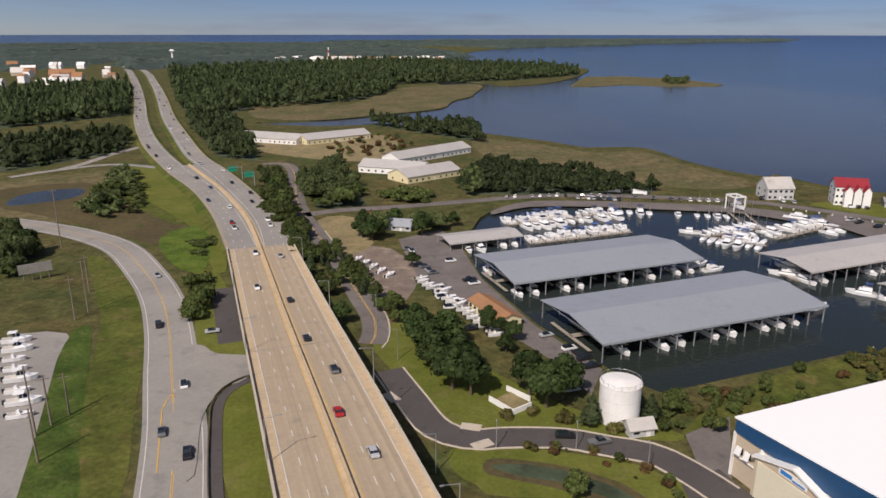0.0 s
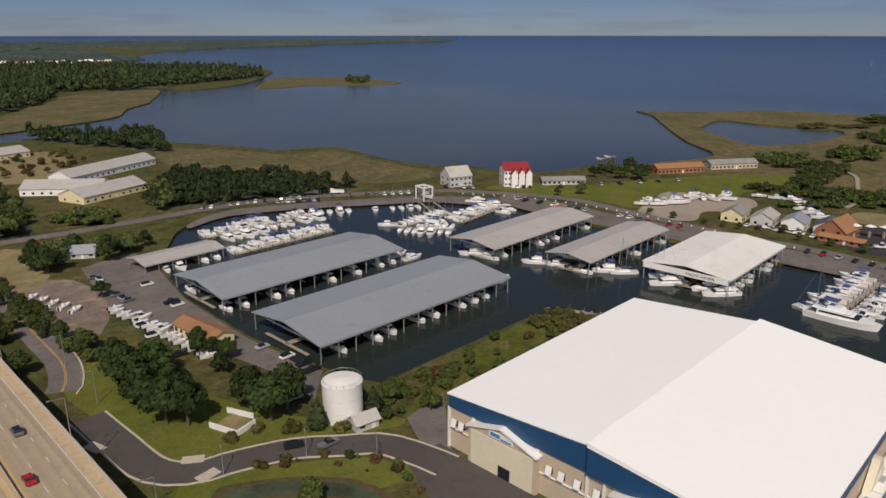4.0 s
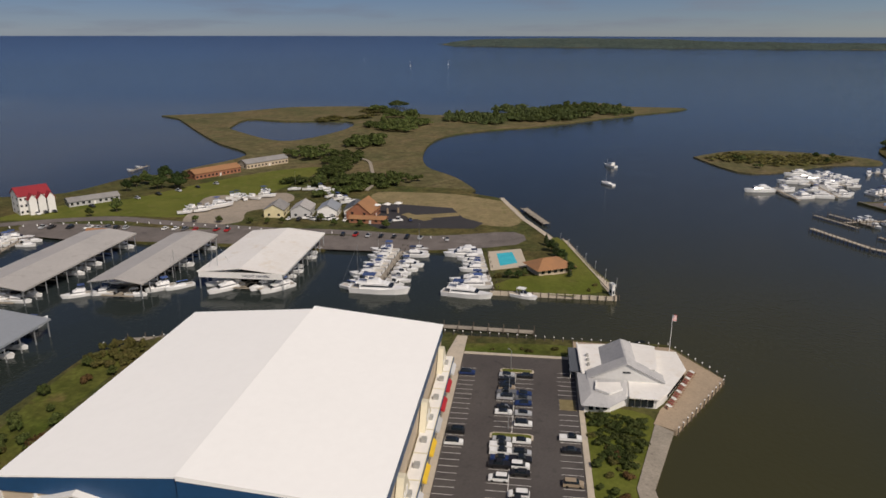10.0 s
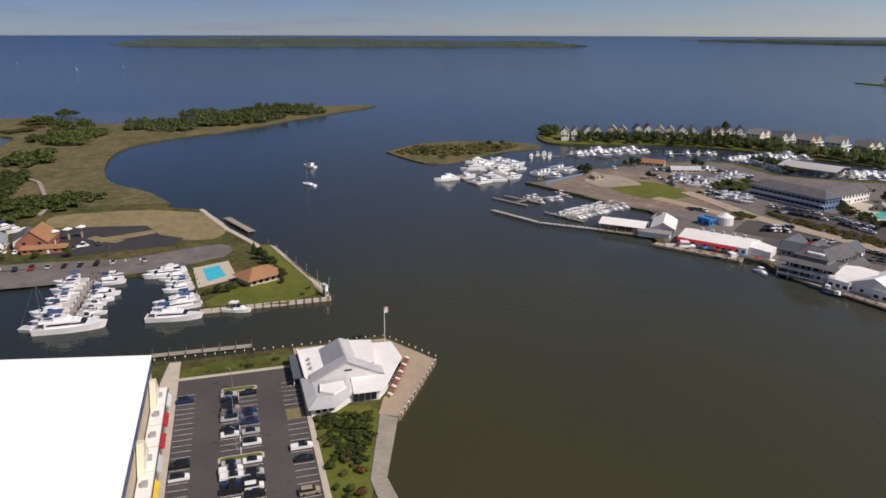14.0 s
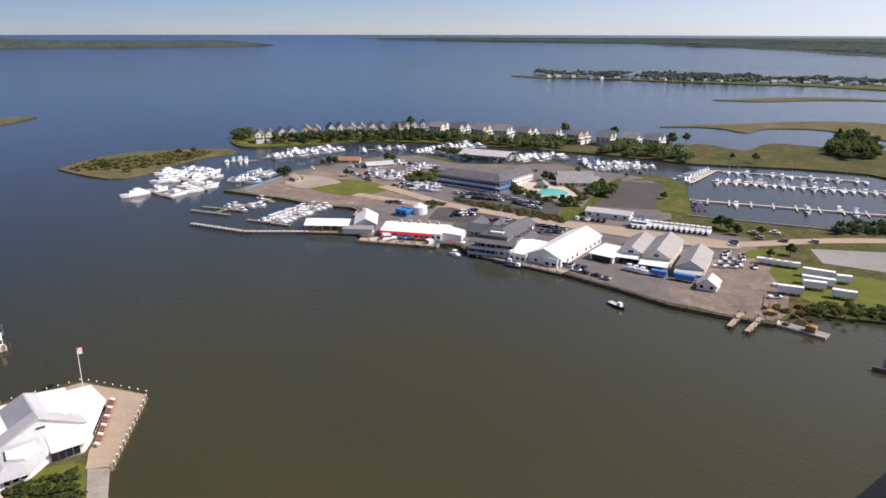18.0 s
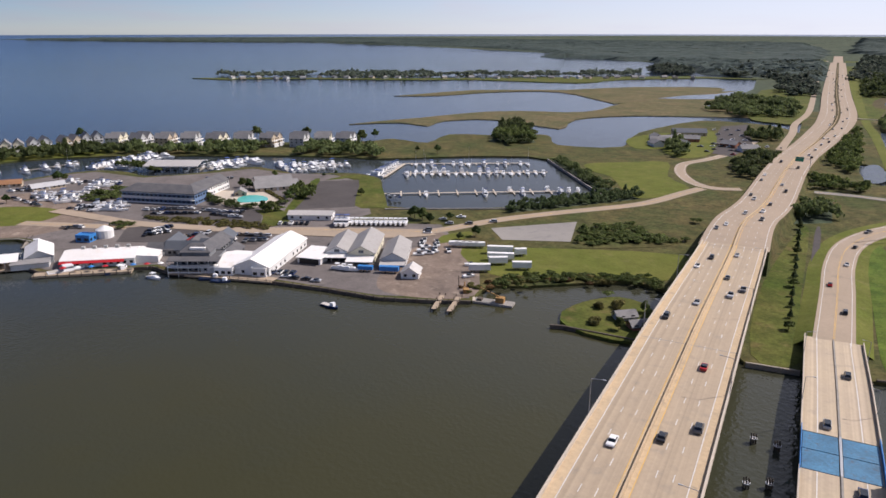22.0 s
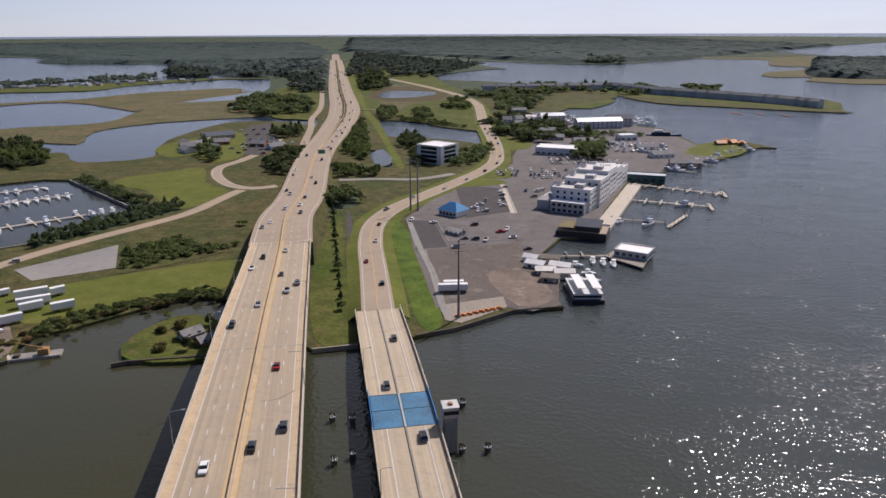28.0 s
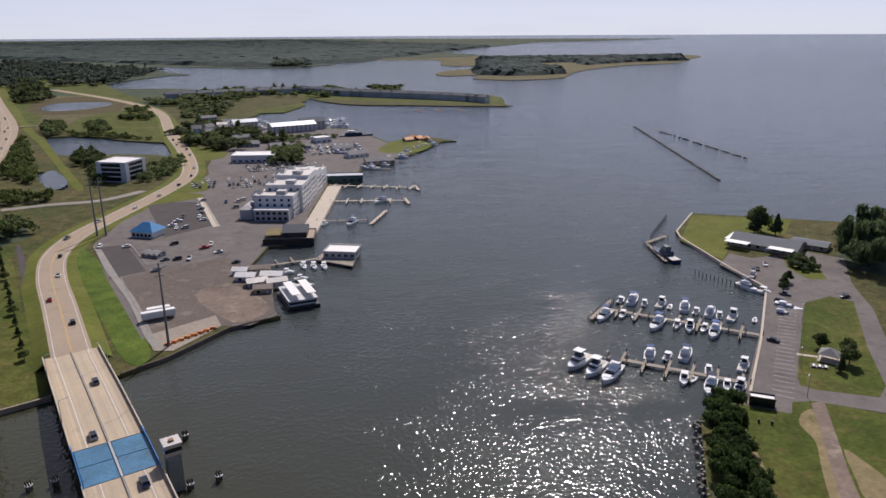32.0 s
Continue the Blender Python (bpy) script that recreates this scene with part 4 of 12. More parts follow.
low_road = street("road_low", [on_axis(335, LOW_OFF)[:2], on_axis(260, -38.5)[:2], on_axis(205, -35.5)[:2]] + LOW_ROAD, 15.5, road_grey, "grey two-lane shore road with yellow lines", edges=True)
south_road = street("road_shore_south", [on_axis(576, LOW_OFF)[:2]] + SOUTH_ROAD[1:], 13.5, road_tan, "pale tan shore road leaving the drawbridge", LOW_HEIGHTS)
street("road_ramp_a", RAMP_1, 7, road_grey, "grey single-lane ramp", yellow=False, lift=0.03)
street("road_ramp_b", RAMP_2, 7, road_grey, "grey single-lane ramp", yellow=False, lift=0.06)
street("road_front", FRONT_ROAD, 9, asphalt, "grey frontage road beside the highway", edges=False)
street("road_marina", MARINA_ROAD, 9, asphalt, "grey marina lane along the quay", yellow=False, edges=False)
street("road_dark", DARK_ROAD, 8.5, asphalt_dark, "dark new asphalt drive", yellow=False, edges=False, lift=0.02)
street("road_local", LOCAL_ROAD, 9, road_tan, "pale tan local road", edges=False)
street("road_loop", LOOP_ROAD, 9, road_tan, "pale tan looping ramp", yellow=False, lift=0.02)
street("road_merge", MERGE_ROAD, 8, road_tan, "pale tan merging ramp beside the highway", yellow=False, edges=False, lift=0.05)
street("road_cross", CROSS_ROAD, 8, road_grey, "pale grey cross road", edges=False, lift=0.02)

# paint of the shore road junction
for name, pts in (("painted_median", [(-68.8, 136.6, GROUND + 0.2), (-71.8, 144.7, GROUND + 0.2), (-79.1, 164.2, GROUND + 0.2), (-79.9, 169.4, GROUND + 0.2), (-79.6, 172.5, GROUND + 0.2)]), ("painted_median_b", [(-65.1, 136.3, GROUND + 0.2), (-68.3, 144.4, GROUND + 0.2), (-75.6, 163.9, GROUND + 0.2), (-77.7, 169.2, GROUND + 0.2), (-79.6, 172.5, GROUND + 0.2)])):
    setting(name, strip(pts, -0.16, 0.16, 0.02), line_yellow, "yellow median line")
for name, pts in (("stop_line", [(-77.0, 177.9, GROUND + 0.2), (-71.9, 180.0, GROUND + 0.2), (-66.7, 181.5, GROUND + 0.2)]), ("turn_line", [(-69.9, 158.6, GROUND + 0.2), (-70.5, 165.2, GROUND + 0.2), (-70.0, 172.7, GROUND + 0.2), (-66.7, 181.5, GROUND + 0.2)]), ("lane_line", [(-60.8, 136.0, GROUND + 0.2), (-68.2, 153.6, GROUND + 0.2), (-76.8, 175.5, GROUND + 0.2)])):
    setting(name, strip(pts, -0.14, 0.14, 0.02), line_white, "white junction line")

# ---- where woods stand ----
WOOD_A = [(-712,1722), (-227,2326), (255,1897), (265,1695), (86,1489), (-134,1366), (-124,1172), (-166,1024), (-277,905), (-307,800), (-377,936)]
WOOD_B = [(-722,1095), (-599,1275), (-400,836), (-478,715)]
WOOD_C = [(-413,614), (-323,671), (-281,567), (-330,485)]
WOOD_D = [(-317,800), (-239,738), (-159,537), (-197,554)]
WOOD_E = [(-114,776), (3,747), (16,640), (-35,690)]
WOOD_F = [(-102,504), (-83,505), (-56,393), (-84,385)]
WOOD_G = [(-5,449), (15,531), (71,500), (120,445), (113,428), (26,425), (2,424)]
WOOD_H = [(-151,503), (-131,482), (-72,310), (-37,215), (-43,225), (-78,310)]
WOOD_J = [(-225,323), (-198,305), (-179,267), (-184,260)]
WOOD_K = [(-201,356), (-230,441), (-219,433), (-190,363)]
WOOD_L = [(-3209,4952), (-2487,5444), (-542,5581), (9,2996), (-825,1999), (-865,1846), (-1181,2463), (-1116,1705)]
WOOD_M = [(790,596), (786,560), (698,431), (497,373), (432,376), (432,412), (546,445), (690,476)]
WOOD_N = [(749,411), (841,355), (949,367), (965,284), (856,294), (770,325)]
WOOD_O = [(275,405), (308,382), (330,408), (303,427)]
WOOD_P = [(349,315), (376,288), (396,221), (418,237), (399,306), (378,330)]
WOOD_R = [(285,-312), (252,-405), (265,-422), (297,-326)]
WOOD_S = [(214,-289), (176,-333), (196,-379), (208,-377), (232,-317)]
WOOD_T = [(383,-472), (385,-484), (283,-419), (280,-402)]
WOOD_U = [(495,-509), (459,-540), (513,-584), (527,-555)]
WOOD_X = [(157,-416), (143,-435), (159,-479), (175,-470)]
WOOD_Y = [(505,-961), (396,-1000), (454,-1123), (543,-1075)]
WOOD_Z = [(1669,-733), (1302,-1028), (1223,-1200), (981,-1553), (1059,-1647), (1334,-1309), (1623,-997), (1730,-815)]
WOOD_FAR_B = [(922,-1732), (616,-1648), (968,-2596), (1487,-2348)]
WOOD_FAR_C = [(1239,-3655), (48,-2457), (-284,-2732), (-1519,-5152), (-587,-10150), (3325,-10092)]
WOOD_FAR_D = [(569,-1689), (374,-1684), (322,-2305), (1063,-3264)]
WOOD_ISLE = [(-515, -1838), (-580, -1774), (-673, -1777), (-749, -1810), (-821, -2021), (-823, -2228), (-906, -2414), (-1035, -2430), (-999, -2226), (-1261, -2378), (-1474, -2424), (-1638, -2717), (-1305, -2856), (-809, -2847)]
WOOD_WEST = [(-266,-282), (-277,-262), (-349,-337), (-306,-323)]
WOOD_SHORE = [(-128, -177), (-135, -175), (-130, -162), (-123, -152), (-121, -144), (-118, -134), (-116, -128), (-109, -120), (-94, -123), (-100, -132), (-111, -150), (-120, -164)]
WOOD_COVE = [(130,-893), (79,-941), (-6,-798), (40,-717), (90,-771)]

# ---- ground cover, paving and lawns ----
def patch(name, outline, material, order, label):
    return sheet(name, outline if name.startswith(("lot_", "road_", "inner_", "park_")) else smooth(outline, 3, True), GROUND + 0.02 + 0.0022 * order, material, skirt=0.15, label=label)


sheet("marsh_spit", shore(SHORE_BAY[-6:]) + shore(SHORE_SPIT), GROUND + 0.015, marsh, [shore(MARSH_POND + MARSH_POND[:1], 3)[:-1]], skirt=0.15, label="tawny marsh spit with a pond")
patch("marsh_bay", [(13,665), (85,610), (103,587), (148,589), (168,521), (189,478), (171,447), (103,462), (64,510), (32,532), (8,598)], marsh, 1, "tawny salt marsh along the bay")
patch("marsh_cove", [(-284,954), (-242,1004), (-159,983), (-131,1230), (-68,1339), (26,1372), (13,1166), (-20,1029), (-33,935), (-99,860), (-169,800), (-246,825)], marsh, 2, "tawny salt marsh round the cove")
patch("lot_quay_west", [(-32,326), (-12,344), (-3,321), (7,270), (24,224), (41,192), (35,176), (28,196), (9,225), (-2,237), (-19,270)], asphalt, 3, "grey asphalt quay with parked cars")
patch("yard_gravel", [(-58,310), (-34,311), (-19,272), (-25,241), (-42,272)], gravel, 4, "bare gravel yard")
patch("bare_ground", [(-78,360), (-59,367), (-43,320), (-56,302)], soil, 5, "bare sandy ground")
patch("outlet_lot", [(-188,623), (-100,680), (-66,662), (-60,554), (-98,540), (-165,577)], soil, 6, "tan car park with rows of small trees")
patch("quay_north", [(17,388), (39,409), (81,410), (127,405), (159,398), (193,375), (192,359), (184,358), (153,383), (122,389), (78,396), (37,395), (16,377)], asphalt, 7, "grey asphalt quay")
patch("quay_east", [(203,384), (225,345), (238,308), (260,265), (269,233), (298,182), (325,151), (305,140), (270,178), (250,217), (241,246), (214,301), (191,357)], asphalt, 8, "grey asphalt quay")
patch("green", [(198,405), (239,360), (261,321), (320,325), (403,347), (414,363), (377,381), (318,388), (271,389), (234,411)], lawn, 9, "mown green field behind the quay")
patch("boatyard", [(248,314), (278,338), (302,352), (318,332), (334,318), (322,300), (300,298), (284,302), (267,289), (252,298)], gravel_pale, 10, "pale gravel boatyard")
patch("dry_field", [(344,257), (366,268), (377,250), (387,223), (386,200), (382,182), (358,161), (334,157), (330,182), (342,205), (346,238)], soil, 11, "dry tan field")
patch("lot_new", [(297,224), (312,239), (337,248), (346,238), (354,205), (337,188), (333,173), (320,172), (311,188), (294,215)], asphalt_new, 12, "black newly laid asphalt car park")
patch("lot_island", [(325,222), (331,221), (328,213), (326,201), (320,203), (322,214)], soil, 13, "bare sandy island in the new car park")
patch("bank_scrub", [(55,159), (81,184), (121,204), (129,194), (92,176), (70,165), (59,157)], grass, 14, "rough bank of shrubs")
patch("lawn_strip", [(186,102), (199,72), (207,75), (192,104)], grass, 15, "grass strip by the walkway")
patch("swale", [(169,55), (176,40), (163,36), (134,32), (132,41)], lawn, 16, "planted rain garden beside the boardwalk")
patch("lawn_island", [(-3,148), (4,150), (19,149), (37,145), (46,139), (50,132), (10,131), (3,135), (-2,140)], lawn, 17, "grass island ringed by a kerb")
patch("lawn_tank", [(-29,207), (-23,225), (-11,212), (27,170), (52,159), (52,154), (36,156), (11,159), (-3,159), (-12,171), (-22,191)], lawn, 18, "lawn under the trees")
patch("lot_side", [(55,157), (69,166), (60,139), (54,143)], asphalt, 19, "grey side car park")
patch("verge_a", [(-63,186), (-40,129), (-50,129), (-65,167)], lawn, 20, "mown verge beside the highway")
patch("verge_b", [(-116,284), (-104,277), (-89,250), (-65,193), (-81,195), (-94,228)], lawn, 21, "mown verge beside the highway")
patch("bank_mown", [(-169,298), (-130,262), (-110,227), (-87,166), (-73,128), (-85,127), (-104,171), (-127,227)], grass, 22, "mown bank beside the shore road")
patch("bank_weeds", [(-130,212), (-126,218), (-113,192), (-101,166), (-90,143), (-82,127), (-95,127), (-103,144), (-119,183)], reeds, 23, "dark overgrown reed ditch")
patch("boat_lot", [(-147,202), (-131,212), (-123,192), (-95,127), (-99,127)], road_grey, 24, "pale paved boat yard")
patch("field_ramp", [(-249,499), (-226,500), (-167,411), (-121,327), (-104,284), (-118,283), (-160,346), (-188,382)], grass, 25, "rough green field by the ramp")
patch("marsh_west", [(-308,453), (-274,481), (-248,493), (-204,409), (-201,356), (-251,363)], marsh, 26, "brown marsh round a pond")
patch("lot_small", [(-98,255), (-90,257), (-71,208), (-78,205)], asphalt_dark, 27, "dark small car park")
patch("lot_town", [(500,-12), (527,-38), (553,-53), (562,-71), (580,-84), (584,-98), (592,-120), (598,-143), (594,-167), (545,-186), (528,-228), (522,-266), (490,-274), (458,-300), (420,-300), (340,-249), (336,-226), (293,-264), (283,-259), (222,-222), (198,-195), (226,-169), (276,-145), (312,-119), (330,-115), (357,-73), (372,-69), (387,-85), (408,-85), (425,-78), (439,-59), (463,-40), (481,-22), (495,-7)], asphalt, 28, "grey asphalt of the waterfront lots")
patch("yard_south", [(258,-203), (272,-232), (284,-252), (264,-250), (240,-240), (214,-217), (199,-199), (207,-184), (228,-173), (244,-182)], gravel, 29, "bare gravel work yard")
patch("lot_beach", [(496,-12), (530,-44), (552,-72), (544,-111), (528,-125), (474,-122), (436,-127), (428,-104), (424,-80), (438,-59), (462,-40), (480,-22)], gravel, 30, "pale gravel lot round a lawn")
patch("ball_lawn", [(492,-58), (470,-66), (456,-78), (455,-92), (461,-104), (473,-112), (496,-102), (511,-84), (503,-70)], lawn, 31, "oval green lawn")
patch("lot_grey", [(382,-219), (445,-277), (426,-305), (361,-252)], asphalt_dark, 32, "empty grey car park")
patch("field_south", [(251,-241), (230,-266), (169,-315), (152,-280), (181,-249), (198,-229), (221,-224)], lawn, 33, "mown green field by the creek")
patch("lot_south", [(268,-280), (244,-327), (221,-292), (248,-268)], road_grey, 34, "pale empty car park")
patch("green_south", [(355,-482), (338,-512), (313,-540), (281,-487), (248,-461), (244,-440), (247,-417), (262,-408), (308,-452), (331,-460)], lawn, 35, "bright mown field")
patch("median_lawn", [(94,-230), (124,-305), (149,-404), (144,-405), (103,-293), (80,-237)], grass, 36, "mown strip between the two bridges")
patch("path_median", [(141,-405), (138,-406), (88,-264), (90,-264)], asphalt_dark, 37, "narrow gravel path")
patch("bank_bright", [(111,-393), (111,-411), (82,-350), (51,-259), (58,-250), (77,-298)], weeds, 38, "bright green road bank")
patch("lot_quarter", [(104,-410), (84,-347), (56,-270), (30,-290), (28,-276), (16,-274), (5,-283), (13,-313), (21,-340), (10,-383), (-12,-389), (-15,-446), (-37,-555), (-64,-589), (-72,-626), (-118,-658), (-128,-700), (-110,-738), (-88,-850), (-32,-880), (48,-962), (84,-930), (60,-750), (62,-640), (58,-606), (72,-540), (93,-512)], asphalt, 40, "grey car parks round the hotel")
patch("lot_sand", [(55,-273), (30,-288), (27,-276), (43,-256), (50,-258)], gravel_pale, 81, "pale concrete pad on the shore")
patch("point_lawn", [(-93,-686), (-130,-670), (-159,-731), (-127,-756)], lawn, 42, "green point lawn")
patch("cove_green", [(151,-1052), (57,-1073), (-50,-1234), (-13,-1355), (167,-1307)], scrub, 43, "green shore of the cove")
patch("marsh_flat", [(458,-1446), (317,-1419), (214,-1185), (197,-961), (277,-945), (369,-1128)], marsh, 44, "brown marsh flats")
patch("cape_lawn", [(-61,-1264), (-111,-1154), (-204,-1110), (-335,-1060), (-351,-1083), (-212,-1154), (-127,-1220)], scrub, 45, "green shore strip before the flats")
patch("park_lawn", [(-252,-388), (-305,-363), (-279,-336), (-248,-338), (-217,-303), (-215,-340)], lawn, 46, "green waterfront park lawn")
patch("park_lot", [(-137,-172), (-145,-182), (-178,-220), (-212,-261), (-211,-297), (-227,-312), (-233,-302), (-268,-304), (-278,-290), (-254,-258), (-238,-228), (-190,-161), (-177,-157), (-161,-168), (-154,-170), (-148,-164)], asphalt, 47, "grey harbour car park")
patch("park_island", [(-249,-299), (-258,-300), (-258,-287), (-247,-265), (-239,-267), (-240,-283)], lawn, 49, "planted island in the car park")
patch("park_green", [(-216,-242), (-176,-196), (-166,-184), (-163,-179), (-166,-175), (-182,-166), (-190,-172), (-207,-198), (-237,-238), (-232,-246)], grass, 48, "mown park lawn with a pavilion")
patch("park_south", [(-137,-172), (-148,-164), (-153,-170), (-160,-169), (-176,-157), (-190,-150), (-160,-108), (-110,-112), (-102,-134), (-113,-155), (-124,-170)], grass, 49, "worn park lawn")
patch("bare_bank", [(-152,-164), (-158,-164), (-150,-152), (-141,-137), (-130,-120), (-127,-122), (-136,-137), (-144,-149), (-146,-158)], soil, 50, "bare sandy ground beside the track")
patch("bare_slope", [(-149,-144), (-150,-137), (-149,-127), (-144,-122), (-138,-124), (-142,-132)], soil, 51, "bare sandy ground beside the track")
patch("bare_shore", [(-131,-163), (-128,-158), (-124,-147), (-119,-135), (-112,-124), (-109,-126), (-118,-139), (-124,-150)], soil, 51, "worn sandy edge below the trees")
patch("park_track", [(-163,-168), (-155,-155), (-142,-134), (-132,-116), (-127,-118), (-139,-137), (-151,-156), (-158,-168)], gravel, 52, "brown worn track")

# ---- trees and woods ----
def ball(sub, seed, rough=0.25, squash=1.0):
    bm = bmesh.new()
    bmesh.ops.create_icosphere(bm, subdivisions=sub, radius=1.0)
    off = Vector((seed * 7.3, seed * 3.1, seed))
    for v in bm.verts:
        v.co *= 1 + rough * (noise.noise(v.co * 1.7 + off) + 0.5 * noise.noise(v.co * 4.1 + off))
        v.co.z *= squash
    vs = np.array([v.co[:] for v in bm.verts])
    fs = np.array([[v.index for v in f.verts] for f in bm.faces])
    bm.free()
    return vs, fs


def sprays(rng, centre, radii, n, size):
    """Leaf sprays: small bent quads spread over the skin of a lobe."""
    d = rng.normal(size=(n, 3))
    d /= np.linalg.norm(d, axis=1)[:, None]
    d[:, 2] = np.where(d[:, 2] < -0.35, -d[:, 2], d[:, 2])
    p = centre + d * radii * rng.uniform(0.82, 1.12, (n, 1))
    t = np.cross(d, rng.normal(size=(n, 3)))
    t /= np.linalg.norm(t, axis=1)[:, None] + 1e-9
    b = np.cross(d, t) + d * rng.uniform(-0.7, 0.7, (n, 1))
    s = size * rng.uniform(0.6, 1.3, (n, 1))
    v = np.stack([p - t * s, p - b * s * 0.8 + d * s * 0.3, p + t * s, p + b * s * 0.8 - d * s * 0.2], 1).reshape(-1, 3)
    f = np.arange(4 * n).reshape(n, 4)
    return v, f


def crown(seed, kind, dense=1.0):
    """A crown about 1 unit high over its own foot at z = 0.2."""
    rng = np.random.default_rng(seed)
    vs, fs = [], []
    if kind == "pine":
        lobes = [((rng.uniform(-0.05, 0.05), rng.uniform(-0.05, 0.05), 0.25 + 0.62 * k), (0.26 * (1.15 - k), 0.26 * (1.15 - k), 0.13)) for k in np.linspace(0, 1, 7)]
    elif kind == "shrub":
        lobes = [((rng.uniform(-0.35, 0.35), rng.uniform(-0.35, 0.35), rng.uniform(0.15, 0.5)), (0.32, 0.32, 0.3)) for _ in range(5)]
    else:
        lobes = [((0, 0, 0.62), (0.30, 0.30, 0.30))] + [((0.27 * math.cos(a), 0.27 * math.sin(a), rng.uniform(0.42, 0.7)), (0.2, 0.2, 0.18)) for a in rng.uniform(0, 6.3) + np.arange(6) * 1.05] + [((rng.uniform(-0.1, 0.1), rng.uniform(-0.1, 0.1), 0.85), (0.17, 0.17, 0.14)) for _ in range(2)]
    for n, (c, r) in enumerate(lobes):
        bv, bf = ball(1, seed + n, 0.3)
        vs.append(bv * np.array(r) * 0.86 + c)
        fs.append(bf.tolist())
        sv, sf = sprays(rng, np.array(c), np.array(r), int(70 * dense), 0.045 if kind != "shrub" else 0.075)
        vs.append(sv)
        fs.append(sf.tolist())
    return vs, fs


def to_mesh(name, vs, fs, material):
    g = Geo()
    for v, f in zip(vs, fs):
        n = len(g.v)
        g.v += [tuple(p) for p in v.tolist()]
        g.f += [tuple(i + n for i in q) for q in f]
    return g.mesh(name, material)


def trunk_mesh(seed, kind):
    rng = random.Random(seed)
    g = Geo().tube((0, 0, -0.02), (0.01, 0, 0.4), 0.035, 0.022).tube((0.01, 0, 0.4), (0.0, 0.01, 0.75), 0.022, 0.008)
    if kind != "pine":
        for k in range(5):
            a = rng.uniform(0, 6.28)
            g.tube((0.005, 0, 0.22 + 0.06 * k), (0.24 * math.cos(a), 0.24 * math.sin(a), 0.45 + 0.07 * k), 0.014, 0.005, 5)
    return g.mesh("trunk", bark)


TREES = {}
for kind, material in (("oak", leaf_oak), ("maple", leaf_mid), ("pine", leaf_pine), ("shrub", leaf_light), ("rust", leaf_rust)):
    shape = {"maple": "oak", "rust": "shrub"}.get(kind, kind)
    TREES[kind] = [(to_mesh("crown", *crown(11 * k + len(kind), shape), material), trunk_mesh(k, shape)) for k in range(4)]
TREE_WORDS = {"oak": ("tree", "broad dark-green oak with a full crown"), "maple": ("tree", "mid-green leafy tree on the grass"), "pine": ("pine_tree", "tall dark-green pine with a ragged crown"),
              "shrub": ("shrub", "yellow-green leafy shrub on the bank"), "rust": ("shrub", "rusty brown-leaved shrub on the bank")}
tree_rng = random.Random(5)


def tree(x, y, high, kind="oak", z=GROUND, wide=1.0):
    name, words = TREE_WORDS[kind]
    ob = thing(name, words, "shrub" if kind in ("shrub", "rust") else "tree", x, y, z, tree_rng.uniform(0, 360), "trees and shrubs")
    w = high * wide * tree_rng.uniform(0.9, 1.15)
    ob.scale = (w, w, high)
    c, t = tree_rng.choice(TREES[kind])
    part("crown", c, None, ob)
    if kind not in ("shrub", "rust"):
        part("trunk", t, None, ob)
    return ob


def scatter(outline, step, seed, jitter=0.45):
    rng = random.Random(seed)
    xs, ys = [p[0] for p in outline], [p[1] for p in outline]
    out = []
    y = min(ys)
    while y < max(ys):
        x = min(xs)
        while x < max(xs):
            q = (x + rng.uniform(-jitter, jitter) * step, y + rng.uniform(-jitter, jitter) * step)
            if inside(*q, outline):
                out.append(q)
            x += step
        y += step
    return out


def grove(outline, step, high, kinds, seed):
    rng = random.Random(seed)
    for x, y in scatter(outline, step, seed):
        tree(x, y, high * rng.uniform(0.7, 1.25), rng.choice(kinds))


def template(seed, shape, lobes, leaves, core, size):
    """A tree for woods, about 1 high and 1 in radius, as one set of vertices and triangles."""
    rng = np.random.default_rng(seed)
    vs, fs, n = [], [], 0
    for k in range(lobes):
        if shape == "pine":
            z = 0.3 + 0.6 * k / max(1, lobes - 1)
            r = 0.75 * (1.25 - z) + 0.12
            c, rad = (rng.uniform(-0.18, 0.18), rng.uniform(-0.18, 0.18), z), (r, r, 0.17 + 0.25 / lobes)
        elif k == 0:
            c, rad = (0, 0, 0.6), (0.66, 0.66, 0.36)
        else:
            a = k * 6.28 / max(1, lobes - 1) + rng.uniform(-0.5, 0.5)
            r = rng.uniform(0.38, 0.62)
            c, rad = (r * math.cos(a), r * math.sin(a), rng.uniform(0.36, 0.78)), (rng.uniform(0.36, 0.52),) * 2 + (rng.uniform(0.17, 0.26),)
        bv, bf = ball(1, seed * 9 + k, 0.5)
        sv, sf = sprays(rng, np.array(c), np.array(rad), leaves, size)
        sv = np.array(c) + (sv - np.array(c)) * (1, 1, 1)
        vs += [bv * np.array(rad) * core + c, sv]
        fs += [bf + n, np.concatenate([sf[:, [0, 1, 2]], sf[:, [0, 2, 3]]]) + n + len(bv)]
        n += len(bv) + len(sv)
    return np.concatenate(vs), np.concatenate(fs)


